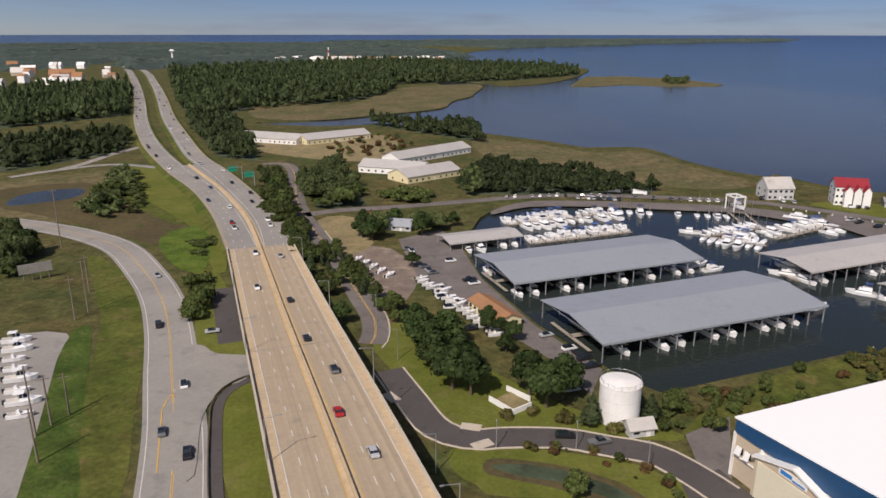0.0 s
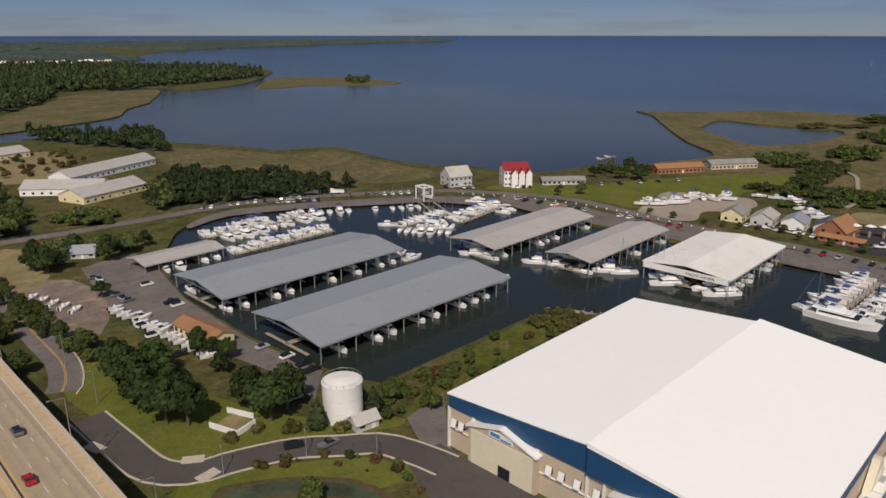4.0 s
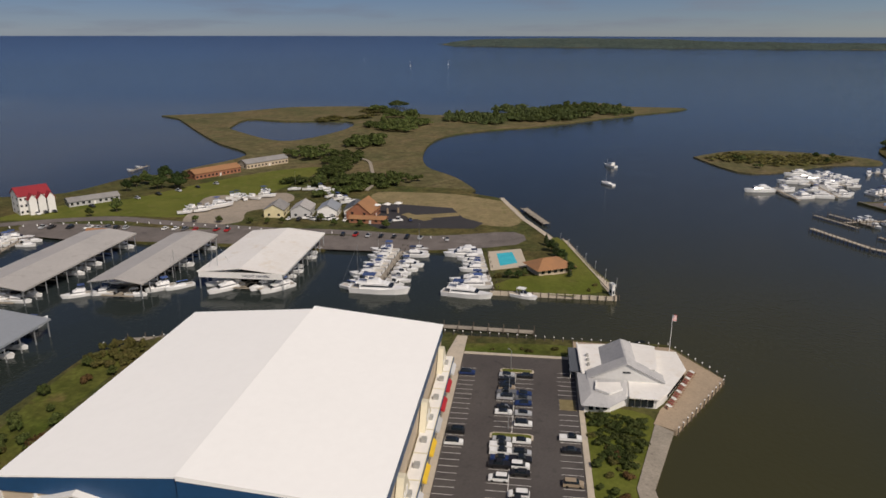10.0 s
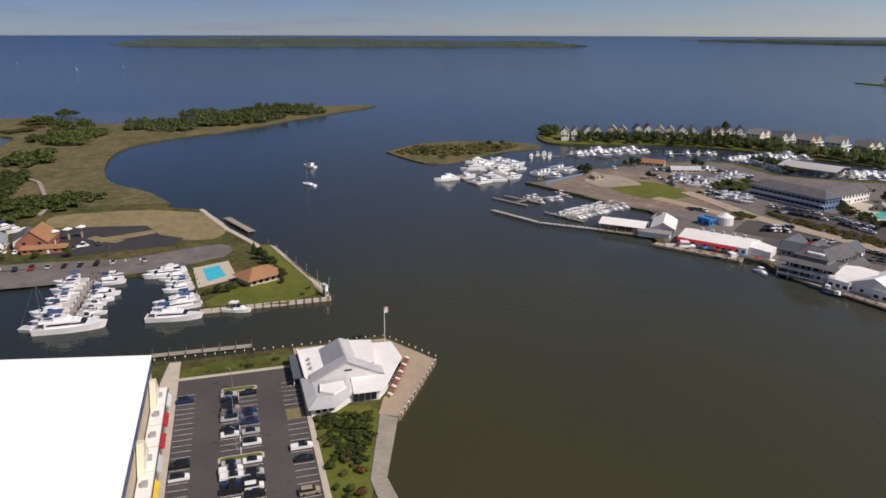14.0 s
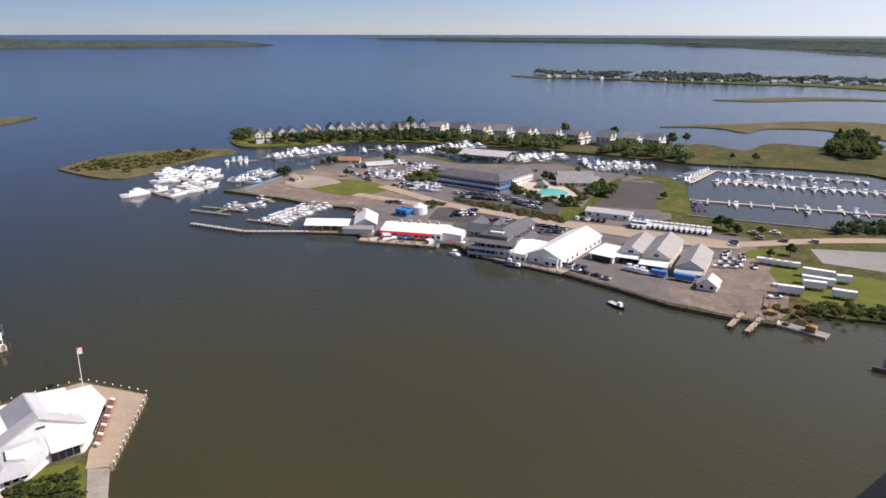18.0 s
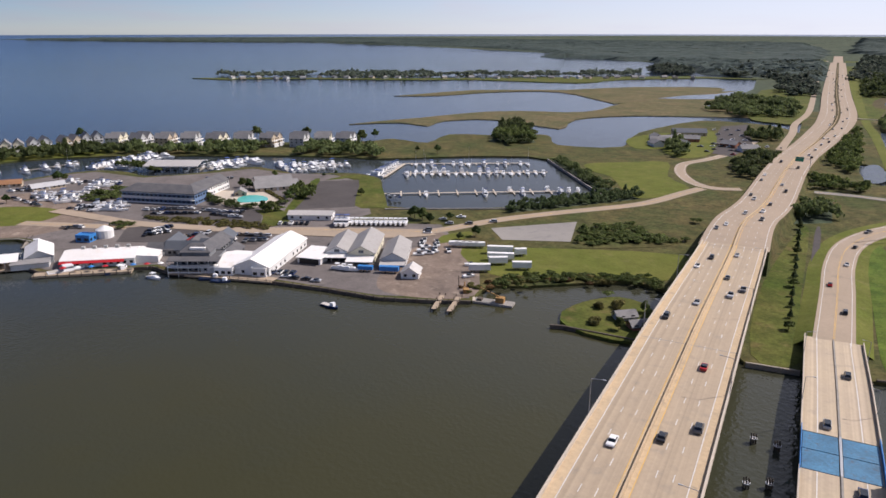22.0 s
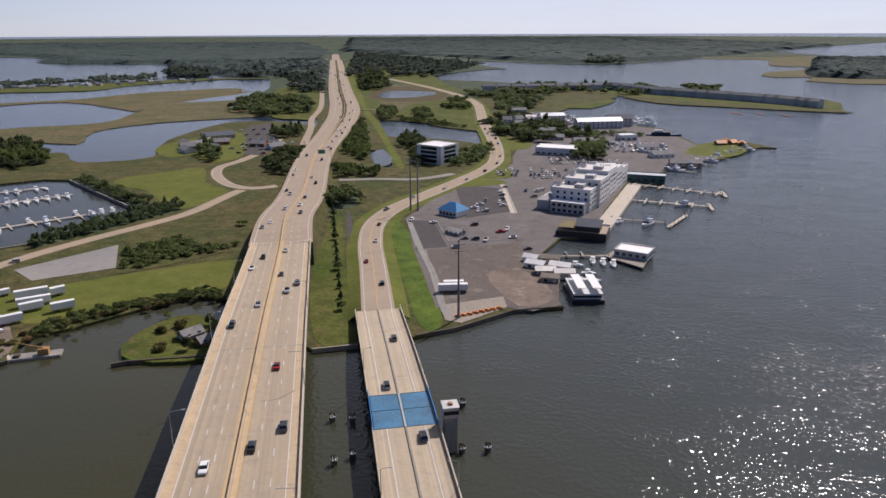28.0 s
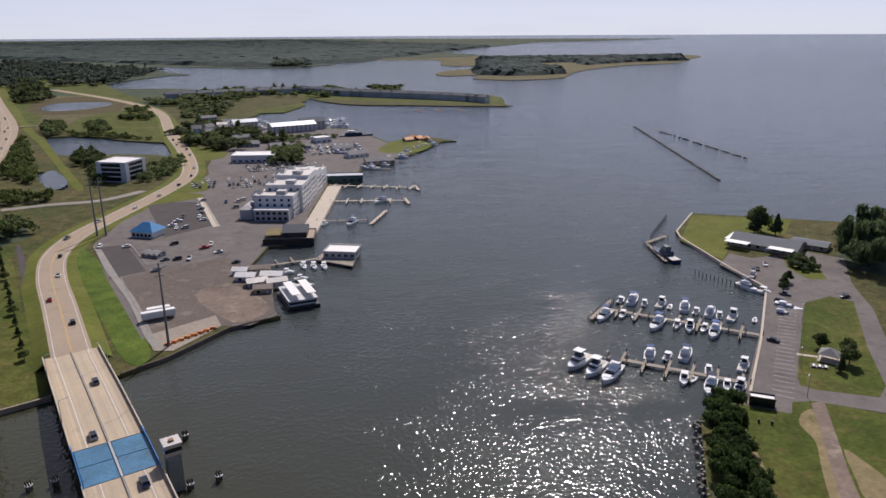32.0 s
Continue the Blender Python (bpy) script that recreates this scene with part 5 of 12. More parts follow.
def forest_canopy(name, outline, cell, high, material, seed, label, rag=0.5):
    """Closed woods seen from far off: one uneven sheet of crowns."""
    rng = np.random.default_rng(seed)
    o = np.array([q[:2] for q in outline])
    xs, ys = np.arange(o[:, 0].min() - cell, o[:, 0].max() + cell, cell), np.arange(o[:, 1].min() - cell, o[:, 1].max() + cell, cell)
    gx, gy = np.meshgrid(xs, ys)
    p = np.stack([gx.ravel(), gy.ravel()], 1) + rng.uniform(-0.42, 0.42, (gx.size, 2)) * cell
    keep = within(p, outline).reshape(gx.shape)
    h = rng.uniform(1 - rag, 1 + rag * 0.5, gx.size)
    h *= np.array([0.85 + 0.5 * noise.noise(Vector((x / 350, y / 350, seed))) for x, y in p.tolist()])
    z = GROUND + np.where(keep.ravel(), np.maximum(0.25, h) * high, -0.6)
    v = draw_in(np.column_stack([p, z]))
    n, f = len(xs), []
    for j in range(len(ys) - 1):
        for i in range(n - 1):
            if keep[j, i] or keep[j, i + 1] or keep[j + 1, i] or keep[j + 1, i + 1]:
                a = j * n + i
                f += [(a, a + 1, a + n + 1), (a, a + n + 1, a + n)] if (i + j) % 2 else [(a, a + 1, a + n), (a + 1, a + n + 1, a + n)]
    m = bpy.data.meshes.new(name)
    m.from_pydata(v.tolist(), [], f)
    m.materials.append(material)
    tagged(new(name, m), label, "woods", kind="stuff")


LEVELS = {0: (2, 8, 0.8, 0.3), 1: (4, 20, 0.66, 0.17), 2: (8, 50, 0.78, 0.1)}
FOREST = {(lv, sh): [template(31 * k + lv, sh, *LEVELS[lv]) for k in range(7)] for lv in LEVELS for sh in ("oak", "pine")}


def draw_in(v):
    """far_away for a whole array of vertices."""
    d = np.hypot(v[:, 0], v[:, 1])
    k = np.where(d > FLAT, (FLAT + 2300 * (1 - FLAT / np.maximum(d, FLAT))) / np.maximum(d, 1.0), 1.0)
    return np.stack([v[:, 0] * k, v[:, 1] * k, np.where(d > FLAT, EYE * (1 - k) + v[:, 2] * k, v[:, 2])], 1)


def within(p, outline):
    hit = np.zeros(len(p), bool)
    j = len(outline) - 1
    for i in range(len(outline)):
        a, b = outline[i], outline[j]
        if a[1] != b[1]:
            hit ^= ((a[1] > p[:, 1]) != (b[1] > p[:, 1])) & (p[:, 0] < (b[0] - a[0]) * (p[:, 1] - a[1]) / (b[1] - a[1]) + a[0])
        j = i
    return hit


def woods(name, outline, step, high, material, seed, label, level=1, wide=1.1, floor=True, gaps=0.0, pines=0.12):
    """Many trees that nobody could count, as one mesh."""
    rng = np.random.default_rng(seed)
    o = np.array([q[:2] for q in outline])
    gx, gy = np.meshgrid(np.arange(o[:, 0].min(), o[:, 0].max(), step), np.arange(o[:, 1].min(), o[:, 1].max(), step))
    p = np.stack([gx.ravel(), gy.ravel()], 1) + rng.uniform(-0.48, 0.48, (gx.size, 2)) * step
    p = p[within(p, outline)]
    if gaps:
        p = p[[noise.noise(Vector((x / 60, y / 60, seed))) >= gaps - 0.5 for x, y in p.tolist()]]
    if not len(p):
        return
    which = rng.integers(7, size=len(p)) + 7 * (rng.random(len(p)) < pines)
    vs, fs, n = [], [], 0
    for k in range(14):
        q = p[which == k]
        if not len(q):
            continue
        tv, tf = FOREST[level, "pine" if k > 6 else "oak"][k % 7]
        h = high * rng.uniform(0.6, 1.3, len(q)) * (1.15 if k > 6 else 1.0)
        w = step * 0.66 * wide * rng.uniform(0.75, 1.3, len(q)) * (0.8 if k > 6 else 1.0)
        a = rng.uniform(0, 6.3, len(q))
        c, s = np.cos(a)[:, None], np.sin(a)[:, None]
        x = (tv[:, 0] * c - tv[:, 1] * s) * w[:, None] + q[:, :1]
        y = (tv[:, 0] * s + tv[:, 1] * c) * w[:, None] + q[:, 1:]
        z = tv[:, 2] * h[:, None] + GROUND
        v = np.stack([x, y, z], 2).reshape(-1, 3)
        vs.append(draw_in(v))
        fs.append((tf[None] + (np.arange(len(q)) * len(tv))[:, None, None]).reshape(-1, 3) + n)
        n += len(v)
    v, f = np.concatenate(vs).astype(np.float32), np.concatenate(fs).astype(np.int32)
    m = bpy.data.meshes.new(name)
    m.vertices.add(len(v))
    m.vertices.foreach_set("co", v.ravel())
    m.loops.add(f.size)
    m.loops.foreach_set("vertex_index", f.ravel())
    m.polygons.add(len(f))
    m.polygons.foreach_set("loop_start", np.arange(0, f.size, 3, dtype=np.int32))
    m.update(calc_edges=True)
    m.materials.append(material)
    tagged(new(name, m), label, "woods", kind="stuff")
    if floor:
        sheet(name + "_floor", outline, GROUND + 0.012, woodland, skirt=0.1, label="shaded woodland floor")

# ---- boats and vehicles ----
def hull_geo(L, B, f, flare=0.8):
    """A hull with a raked stem, from below the waterline to the sheer."""
    top = [(0, -0.44 * B, f), (0.5 * L, -0.5 * B, f * 1.02), (0.78 * L, -0.38 * B, f * 1.15), (0.93 * L, -0.17 * B, f * 1.25), (L, 0, f * 1.32), (0.93 * L, 0.17 * B, f * 1.25), (0.78 * L, 0.38 * B, f * 1.15), (0.5 * L, 0.5 * B, f * 1.02), (0, 0.44 * B, f)]
    low = [(x * 0.93 + 0.01 * L, y * flare, -0.35) for x, y, z in top]
    return Geo().hexa(low, top)


def boat(name, label, build):
    ob = thing(name, label, "boat", 0, 0, -60, 0)
    build(ob)
    return ob


def cab(g, x0, x1, w, z0, z1, rake=0.35, aft=0.1):
    g.hexa([(x0, -w, z0), (x1, -w * 0.86, z0), (x1, w * 0.86, z0), (x0, w, z0)], [(x0 + aft, -w * 0.9, z1), (x1 - rake, -w * 0.72, z1), (x1 - rake, w * 0.72, z1), (x0 + aft, w * 0.9, z1)])
    return g


def sport(ob):
    part("hull", hull_geo(9, 3.0, 1.0), gel_white, ob)
    part("cockpit", Geo().box(0.3, 3.6, -1.1, 1.1, 0.9, 1.03), cockpit, ob, "tan cockpit floor")
    part("cabin", cab(Geo(), 3.6, 7.4, 1.15, 1.0, 1.75, 1.4), gel_white, ob)
    part("windscreen", cab(Geo(), 3.5, 5.6, 1.05, 1.7, 2.25, 0.8), glass_dark, ob)
    g = Geo().box(2.2, 4.9, -1.15, 1.15, 3.0, 3.12)
    for x, y in ((2.4, -1), (2.4, 1), (4.6, -1), (4.6, 1)):
        g.tube((x, y, 1.0), (x, y, 3.0), 0.05, n=4)
    part("hardtop", g, gel_white, ob)
    part("engine", Geo().box(-0.7, 0.1, -0.35, 0.35, 0.1, 1.3), black_paint, ob)


def cruiser(ob):
    part("hull", hull_geo(13.5, 4.4, 1.4), gel_white, ob)
    part("cockpit", Geo().box(0.4, 3.6, -1.7, 1.7, 1.3, 1.44), cockpit, ob, "tan cockpit floor")
    part("cabin", cab(Geo(), 3.4, 9.6, 1.8, 1.4, 2.9, 1.5), gel_white, ob)
    part("window_band", cab(Geo(), 3.6, 9.5, 1.78, 2.0, 2.6, 0.9), glass_dark, ob)
    part("foredeck", cab(Geo(), 8.6, 12.2, 1.3, 1.5, 1.95, 0.9), gel_white, ob)
    part("flybridge", cab(Geo(), 3.2, 7.4, 1.6, 2.9, 3.7, 0.7), gel_white, ob)
    g = Geo().box(3.3, 6.2, -1.5, 1.5, 5.2, 5.32)
    for x, y in ((3.4, -1.4), (3.4, 1.4), (6.1, -1.4), (6.1, 1.4)):
        g.tube((x, y, 3.5), (x, y, 5.2), 0.05, n=4)
    part("bimini", g, canvas_blue, ob, "dark canvas bimini top")


def fisher(ob):
    part("hull", hull_geo(11, 3.8, 1.2), gel_white, ob)
    part("cockpit", Geo().box(0.3, 4.4, -1.5, 1.5, 1.1, 1.24), cockpit, ob, "worn cockpit floor")
    part("cabin", cab(Geo(), 4.3, 8.2, 1.5, 1.2, 2.7, 1.0), gel_white, ob)
    part("window_band", cab(Geo(), 4.4, 8.1, 1.48, 1.9, 2.45, 0.7), glass_dark, ob)
    part("tower_top", Geo().box(4.2, 6.8, -1.3, 1.3, 4.4, 4.5), gel_white, ob)
    part("tower_frame", Geo().hexa([(4.4, -1.2, 2.6), (6.6, -1.2, 2.6), (6.6, 1.2, 2.6), (4.4, 1.2, 2.6)], [(5.2, -0.5, 4.4), (5.9, -0.5, 4.4), (5.9, 0.5, 4.4), (5.2, 0.5, 4.4)]), glass_dark, ob)


def skiff(ob):
    part("hull", hull_geo(6.5, 2.3, 0.75), gel_white, ob)
    part("cockpit", Geo().box(0.3, 4.6, -0.85, 0.85, 0.66, 0.8), cockpit, ob, "open cockpit with seats")
    part("console", cab(Geo(), 2.4, 3.4, 0.45, 0.75, 1.7, 0.3), gel_white, ob)
    part("engine", Geo().box(-0.6, 0.1, -0.25, 0.25, 0.0, 1.1), black_paint, ob)


def sailer(ob):
    part("hull", hull_geo(11, 3.3, 1.05, 0.7), gel_white, ob)
    part("cockpit", Geo().box(0.5, 3.2, -0.9, 0.9, 1.0, 1.1), cockpit, ob, "teak cockpit")
    part("cabin", cab(Geo(), 3.2, 8.2, 1.0, 1.05, 1.6, 1.0), gel_white, ob)
    part("mast", Geo().tube((6.6, 0, 1.2), (6.6, 0, 15.0), 0.11, 0.07, 5), chrome, ob)
    part("boom", Geo().tube((6.5, 0, 2.7), (2.4, 0, 2.6), 0.2, 0.16, 5), canvas_blue, ob, "boom under a blue sail cover")
    part("rigging", Geo().tube((6.6, 0, 14.6), (10.8, 0, 1.3), 0.035, n=3).tube((6.6, 0, 14.6), (0.1, 0, 1.1), 0.03, n=3), steel, ob)


def yacht(ob):
    part("hull", hull_geo(20, 5.4, 1.8), gel_white, ob)
    part("cockpit", Geo().box(0.5, 4, -2.1, 2.1, 1.7, 1.85), cockpit, ob, "teak aft deck")
    part("cabin", cab(Geo(), 3.6, 14.5, 2.3, 1.8, 3.4, 1.8), gel_white, ob)
    part("window_band", cab(Geo(), 4.2, 14.4, 2.28, 2.5, 3.1, 1.1), glass_dark, ob)
    part("upper_deck", cab(Geo(), 2.2, 12.0, 2.2, 3.4, 3.7, 0.6), gel_white, ob)
    part("flybridge", cab(Geo(), 6.0, 10.5, 1.8, 3.7, 4.6, 0.9), gel_white, ob)
    part("bimini", Geo().box(4.5, 8.6, -1.7, 1.7, 6.1, 6.25).tube((5, 1.4, 3.7), (5, 1.4, 6.1), 0.06, n=4).tube((5, -1.4, 3.7), (5, -1.4, 6.1), 0.06, n=4).tube((8, 0, 4.5), (8, 0, 6.1), 0.06, n=4), canvas_blue, ob, "canvas bimini top")


def workboat(ob):
    part("hull", hull_geo(12, 3.6, 1.1), hull_navy, ob)
    part("deck", Geo().box(0.4, 8.5, -1.4, 1.4, 1.0, 1.16), cockpit, ob, "bare work deck")
    part("wheelhouse", cab(Geo(), 7.0, 9.4, 1.2, 1.1, 3.0, 0.4), gel_white, ob)


BOATS = {"sport": boat("motorboat", "white sport motorboat with a hardtop", sport), "cruiser": boat("motor_yacht", "white cabin cruiser with a flybridge", cruiser),
         "fisher": boat("fishing_boat", "white sport fishing boat with a small tower", fisher), "skiff": boat("skiff", "small white open skiff with an outboard", skiff),
         "sail": boat("sailboat", "white sailing boat with bare mast and covered boom", sailer), "yacht": boat("yacht", "large white motor yacht with dark windows", yacht),
         "work": boat("workboat", "dark-hulled working boat with a wheelhouse", workboat)}
FAR_PARTS = {"sport": ("hull", "cockpit", "cabin", "hardtop"), "cruiser": ("hull", "cockpit", "cabin", "window_band", "flybridge", "bimini"), "fisher": ("hull", "cockpit", "cabin", "window_band"), "skiff": ("hull", "cockpit"),
             "sail": ("hull", "cabin", "mast"), "yacht": ("hull", "cabin", "window_band", "flybridge"), "work": ("hull", "wheelhouse")}


def lighter(ob, keep):
    """The same thing with its main parts alone, for places far from the camera."""
    top = thing(ob.name.split(".")[0], ob["label"], ob["category"], 0, 0, -60)
    for c in ob.children:
        if c.name.split(".")[0] in keep:
            part(c.name.split(".")[0], c.data, None, top)
    return top


FAR_BOATS = {k: lighter(ob, FAR_PARTS[k]) for k, ob in BOATS.items()}


def welded(ob):
    """The same thing as one mesh, for places farther still."""
    vs, fs, ids, mats = [], [], [], []
    for c in ob.children:
        n = len(vs)
        vs += [tuple(c.matrix_basis @ v.co) for v in c.data.vertices]
        fs += [tuple(i + n for i in q.vertices) for q in c.data.polygons]
        if c.data.materials[0] not in mats:
            mats.append(c.data.materials[0])
        ids += [mats.index(c.data.materials[0])] * len(c.data.polygons)
    m = bpy.data.meshes.new(ob.name.split(".")[0])
    m.from_pydata(vs, [], fs)
    for x in mats:
        m.materials.append(x)
    m.polygons.foreach_set("material_index", ids)
    return tagged(new(m.name, m), ob["label"], ob["category"])


SMALL_BOATS = {k: welded(ob) for k, ob in FAR_BOATS.items()}


def moor(kind, x, y, turn, size=1.0, z=0.0, group="moored boats", label=""):
    """Puts a boat down with its stern at x, y and its bow towards turn."""
    m = pose(x, y, z, 0, 0, turn) @ Matrix.Scale(size, 4)
    made = copy_thing((BOATS if math.hypot(x, y) < 300 else FAR_BOATS if math.hypot(x, y) < 440 else SMALL_BOATS)[kind], m)
    made.matrix_basis = m
    return tagged(made, label, group=group)


def car_geo(kind):
    L, W, belt, top, hood, tail = {"sedan": (4.7, 1.85, 0.95, 1.45, 1.35, 0.9), "suv": (4.8, 1.95, 1.1, 1.75, 1.2, 0.15), "pickup": (5.7, 2.0, 1.12, 1.85, 1.5, 2.0)}[kind]
    h = W / 2
    prof = [(-L / 2, 0.35), (L / 2, 0.35), (L / 2 - 0.05, belt * 0.75), (L / 2 - 0.35, belt * 0.9), (L / 2 - hood, belt), (-L / 2 + 0.1, belt), (-L / 2, belt * 0.8)]
    body = Geo().hexa([(x, -h, z) for x, z in prof], [(x, h, z) for x, z in prof])
    gx0, gx1 = -L / 2 + tail, L / 2 - hood + 0.15
    glass = Geo().hexa([(gx0, -h * 0.94, belt - 0.02), (gx1, -h * 0.94, belt - 0.02), (gx1, h * 0.94, belt - 0.02), (gx0, h * 0.94, belt - 0.02)],
                       [(gx0 + 0.35, -h * 0.78, top - 0.04), (gx1 - 0.75, -h * 0.78, top - 0.04), (gx1 - 0.75, h * 0.78, top - 0.04), (gx0 + 0.35, h * 0.78, top - 0.04)])
    roof = Geo().box(gx0 + 0.33, gx1 - 0.73, -h * 0.79, h * 0.79, top - 0.05, top + 0.02)
    return L, W, body, glass, roof


PAINTS = {"white": (0.78, 0.78, 0.76), "silver": (0.42, 0.43, 0.44), "grey": (0.14, 0.145, 0.15), "black": (0.018, 0.018, 0.02), "navy blue": (0.02, 0.04, 0.12), "red": (0.38, 0.02, 0.02), "tan": (0.33, 0.26, 0.18)}
PAINTS = {k: plain(k.replace(" ", "_") + "_car_paint", v, 0.3) for k, v in PAINTS.items()}
wheel_mesh = Geo().tube((0, -0.11, 0), (0, 0.11, 0), 0.34, n=10).mesh("wheel", tyre)
CARS, MID_CARS, FAR_CARS = {}, {}, {}
for kind in ("sedan", "suv", "pickup"):
    L, W, body, glass, roof = car_geo(kind)
    gm = glass.mesh("window_glass", glass_dark)
    for colour, paint in PAINTS.items():
        ob = thing({"sedan": "car", "suv": "car", "pickup": "pickup_truck"}[kind], "", "car" if kind != "pickup" else "pickup", 0, 0, -70)
        part("body", body, paint, ob)
        part("window_glass", gm, None, ob)
        part("roof", roof, paint, ob)
        for x in (-L * 0.3, L * 0.31):
            for y in (-W / 2 + 0.08, W / 2 - 0.08):
                w = part("wheel", wheel_mesh, None, ob)
                w.location = (x, y, 0.34)
        CARS[kind, colour] = ob
        mid = part(ob.name.split(".")[0], body, paint)
        tagged(mid, "", ob["category"])
        part("window_glass", gm, None, mid)
        part("roof", ob.children[2].data, None, mid)
        MID_CARS[kind, colour] = mid
        whole = body.mesh("car", paint)
        n = len(whole.vertices)
        both = Geo()
        both.v, both.f = body.v + glass.v + roof.v, body.f + [tuple(i + n for i in f) for f in glass.f] + [tuple(i + n + len(glass.v) for i in f) for f in roof.f]
        m = both.mesh("car", paint)
        m.materials.append(glass_dark)
        for i in range(len(body.f), len(body.f) + len(glass.f)):
            m.polygons[i].material_index = 1
        FAR_CARS[kind, colour] = tagged(part(ob.name.split(".")[0], m, None), "", ob["category"])
car_rng = random.Random(21)
COMMON = ["white"] * 6 + ["silver"] * 4 + ["grey"] * 4 + ["black"] * 6 + ["navy blue", "red", "tan"]


FAR_ROWS = {}


def park(x, y, turn, z=GROUND + 0.1, where="in a marked bay", kind=None, colour=None, pitch=0.0, group="parked cars"):
    kind = kind or car_rng.choice(["sedan", "sedan", "suv", "suv", "pickup"])
    colour = colour or car_rng.choice(COMMON)
    m = pose(x, y, z, 0, 0, turn) @ pose(0, 0, 0, 0, pitch, 0)
    d = math.hypot(x, y)
    if d > 400:
        colour = "silver" if colour == "red" and car_rng.random() < 0.65 else colour
        src = FAR_CARS[kind, colour].data
        g, ids, mats = FAR_ROWS.setdefault(group, (Geo(), [], []))
        n = len(g.v)
        g.v += [tuple(m @ v.co) for v in src.vertices]
        for q in src.polygons:
            g.f.append(tuple(i + n for i in q.vertices))
            mat = src.materials[q.material_index]
            if mat not in mats:
                mats.append(mat)
            ids.append(mats.index(mat))
        return None
    ob = copy_thing((CARS if d < 150 else MID_CARS if d < 380 else FAR_CARS)[kind, colour], m)
    return tagged(ob, "%s %s %s" % (colour.split()[0], {"sedan": "saloon car", "suv": "sport utility car", "pickup": "pickup truck"}[kind], where), group=group)

# ---- kinds of building and fixture ----
pane_mesh = Geo().box(-0.5, 0.5, -0.03, 0.03, 0, 1).mesh("window", glass_dark)
frame_mesh = Geo().box(-0.5, 0.5, -0.02, 0.02, 0, 1).mesh("door", siding_white)


ROWS = {}


def span(ob):
    while ob.parent:
        ob = ob.parent
    return math.hypot(*ob.matrix_basis.translation.xy)


def gather(parent, key, name, mesh, matrix):
    """Joins small alike pieces of a far-off thing row by row; they are linked at the end."""
    g = ROWS.setdefault((parent.name, key), (parent, name, mesh.materials[0], Geo()))[3]
    n = len(g.v)
    g.v += [tuple(matrix @ v.co) for v in mesh.vertices]
    g.f += [tuple(i + n for i in q.vertices) for q in mesh.polygons]


def glaze(parent, x, y, z, w, h, turn=0.0, mesh=None, name="window"):
    d = span(parent)
    if d > 300 and name == "window":
        side = (turn, (x if turn else y) > 0)
        gather(parent, (side, round(z, 1)) if d < 520 else "all", "window_row" if d < 520 else "windows", mesh or pane_mesh, pose(x, y, z, 0, 0, turn) @ Matrix.Diagonal((w, 1, h, 1)))
        return None
    ob = part(name, mesh or pane_mesh, None, parent)
    ob.matrix_basis = pose(x, y, z, 0, 0, turn) @ Matrix.Diagonal((w, 1, h, 1))
    return ob


def house(name, label, category, cx, cy, L, W, turn, eave, ridge, wall, roof, floors=1, pitch=3.5, base=GROUND, over=0.5, group="", doors=1, sides="all"):
    """A gabled building, ridge along its length, with rows of windows and a door."""
    ob = thing(name, label, category, cx, cy, base, turn, group)
    e, r = eave - base, ridge - base
    part("wall", Geo().gable_wall(-L / 2, L / 2, -W / 2, W / 2, -0.4, e, r), wall, ob)
    part("roof", Geo().gable(-L / 2, L / 2, -W / 2, W / 2, e + 0.02, r + 0.02, over), roof, ob)
    n = max(1, int(L / pitch))
    for k in range(floors):
        z = 1.0 + k * (e / floors)
        for i in range(n):
            x = -L / 2 + (i + 0.5) * L / n
            for side in (-1, 1):
                if k == 0 and i == n // 2 and side < 0 and doors:
                    glaze(ob, x, side * (W / 2 + 0.03), 0, 1.2, 2.1, 0, frame_mesh, "door")
                else:
                    glaze(ob, x, side * (W / 2 + 0.03), z, min(1.5, L / n * 0.5), 1.3)
        if sides == "all" and W > 5:
            for side in (-1, 1):
                for y in (-W / 4, W / 4):
                    glaze(ob, side * (L / 2 + 0.03), y, z, 1.4, 1.3, 90)
    return ob


def block(name, label, category, cx, cy, L, W, turn, high, wall, roof, floors=1, pitch=3.5, base=GROUND, group="", parapet=0.6):
    """A flat-roofed building with a parapet and rows of windows."""
    ob = thing(name, label, category, cx, cy, base, turn, group)
    part("wall", Geo().box(-L / 2, L / 2, -W / 2, W / 2, -0.4, high - 0.2), wall, ob)
    part("roof", Geo().box(-L / 2 + 0.3, L / 2 - 0.3, -W / 2 + 0.3, W / 2 - 0.3, high - 0.25, high - 0.12), roof, ob)
    rim = [(-L / 2, -W / 2, 0), (L / 2, -W / 2, 0), (L / 2, W / 2, 0), (-L / 2, W / 2, 0)]
    for a, b in zip(rim, rim[1:] + rim[:1]):
        part("parapet", wall_along([(a[0], a[1], high - 0.2), (b[0], b[1], high - 0.2)], 0, 0.3, parapet), wall, ob)
    n = max(1, int(L / pitch))
    m = max(1, int(W / pitch))
    for k in range(floors):
        z = 0.9 + k * (high - 0.4) / floors
        for i in range(n):
            for side in (-1, 1):
                glaze(ob, -L / 2 + (i + 0.5) * L / n, side * (W / 2 + 0.03), z, L / n * 0.55, 1.4)
        for i in range(m):
            for side in (-1, 1):
                glaze(ob, side * (L / 2 + 0.03), -W / 2 + (i + 0.5) * W / m, z, W / m * 0.55, 1.4, 90)
    return ob


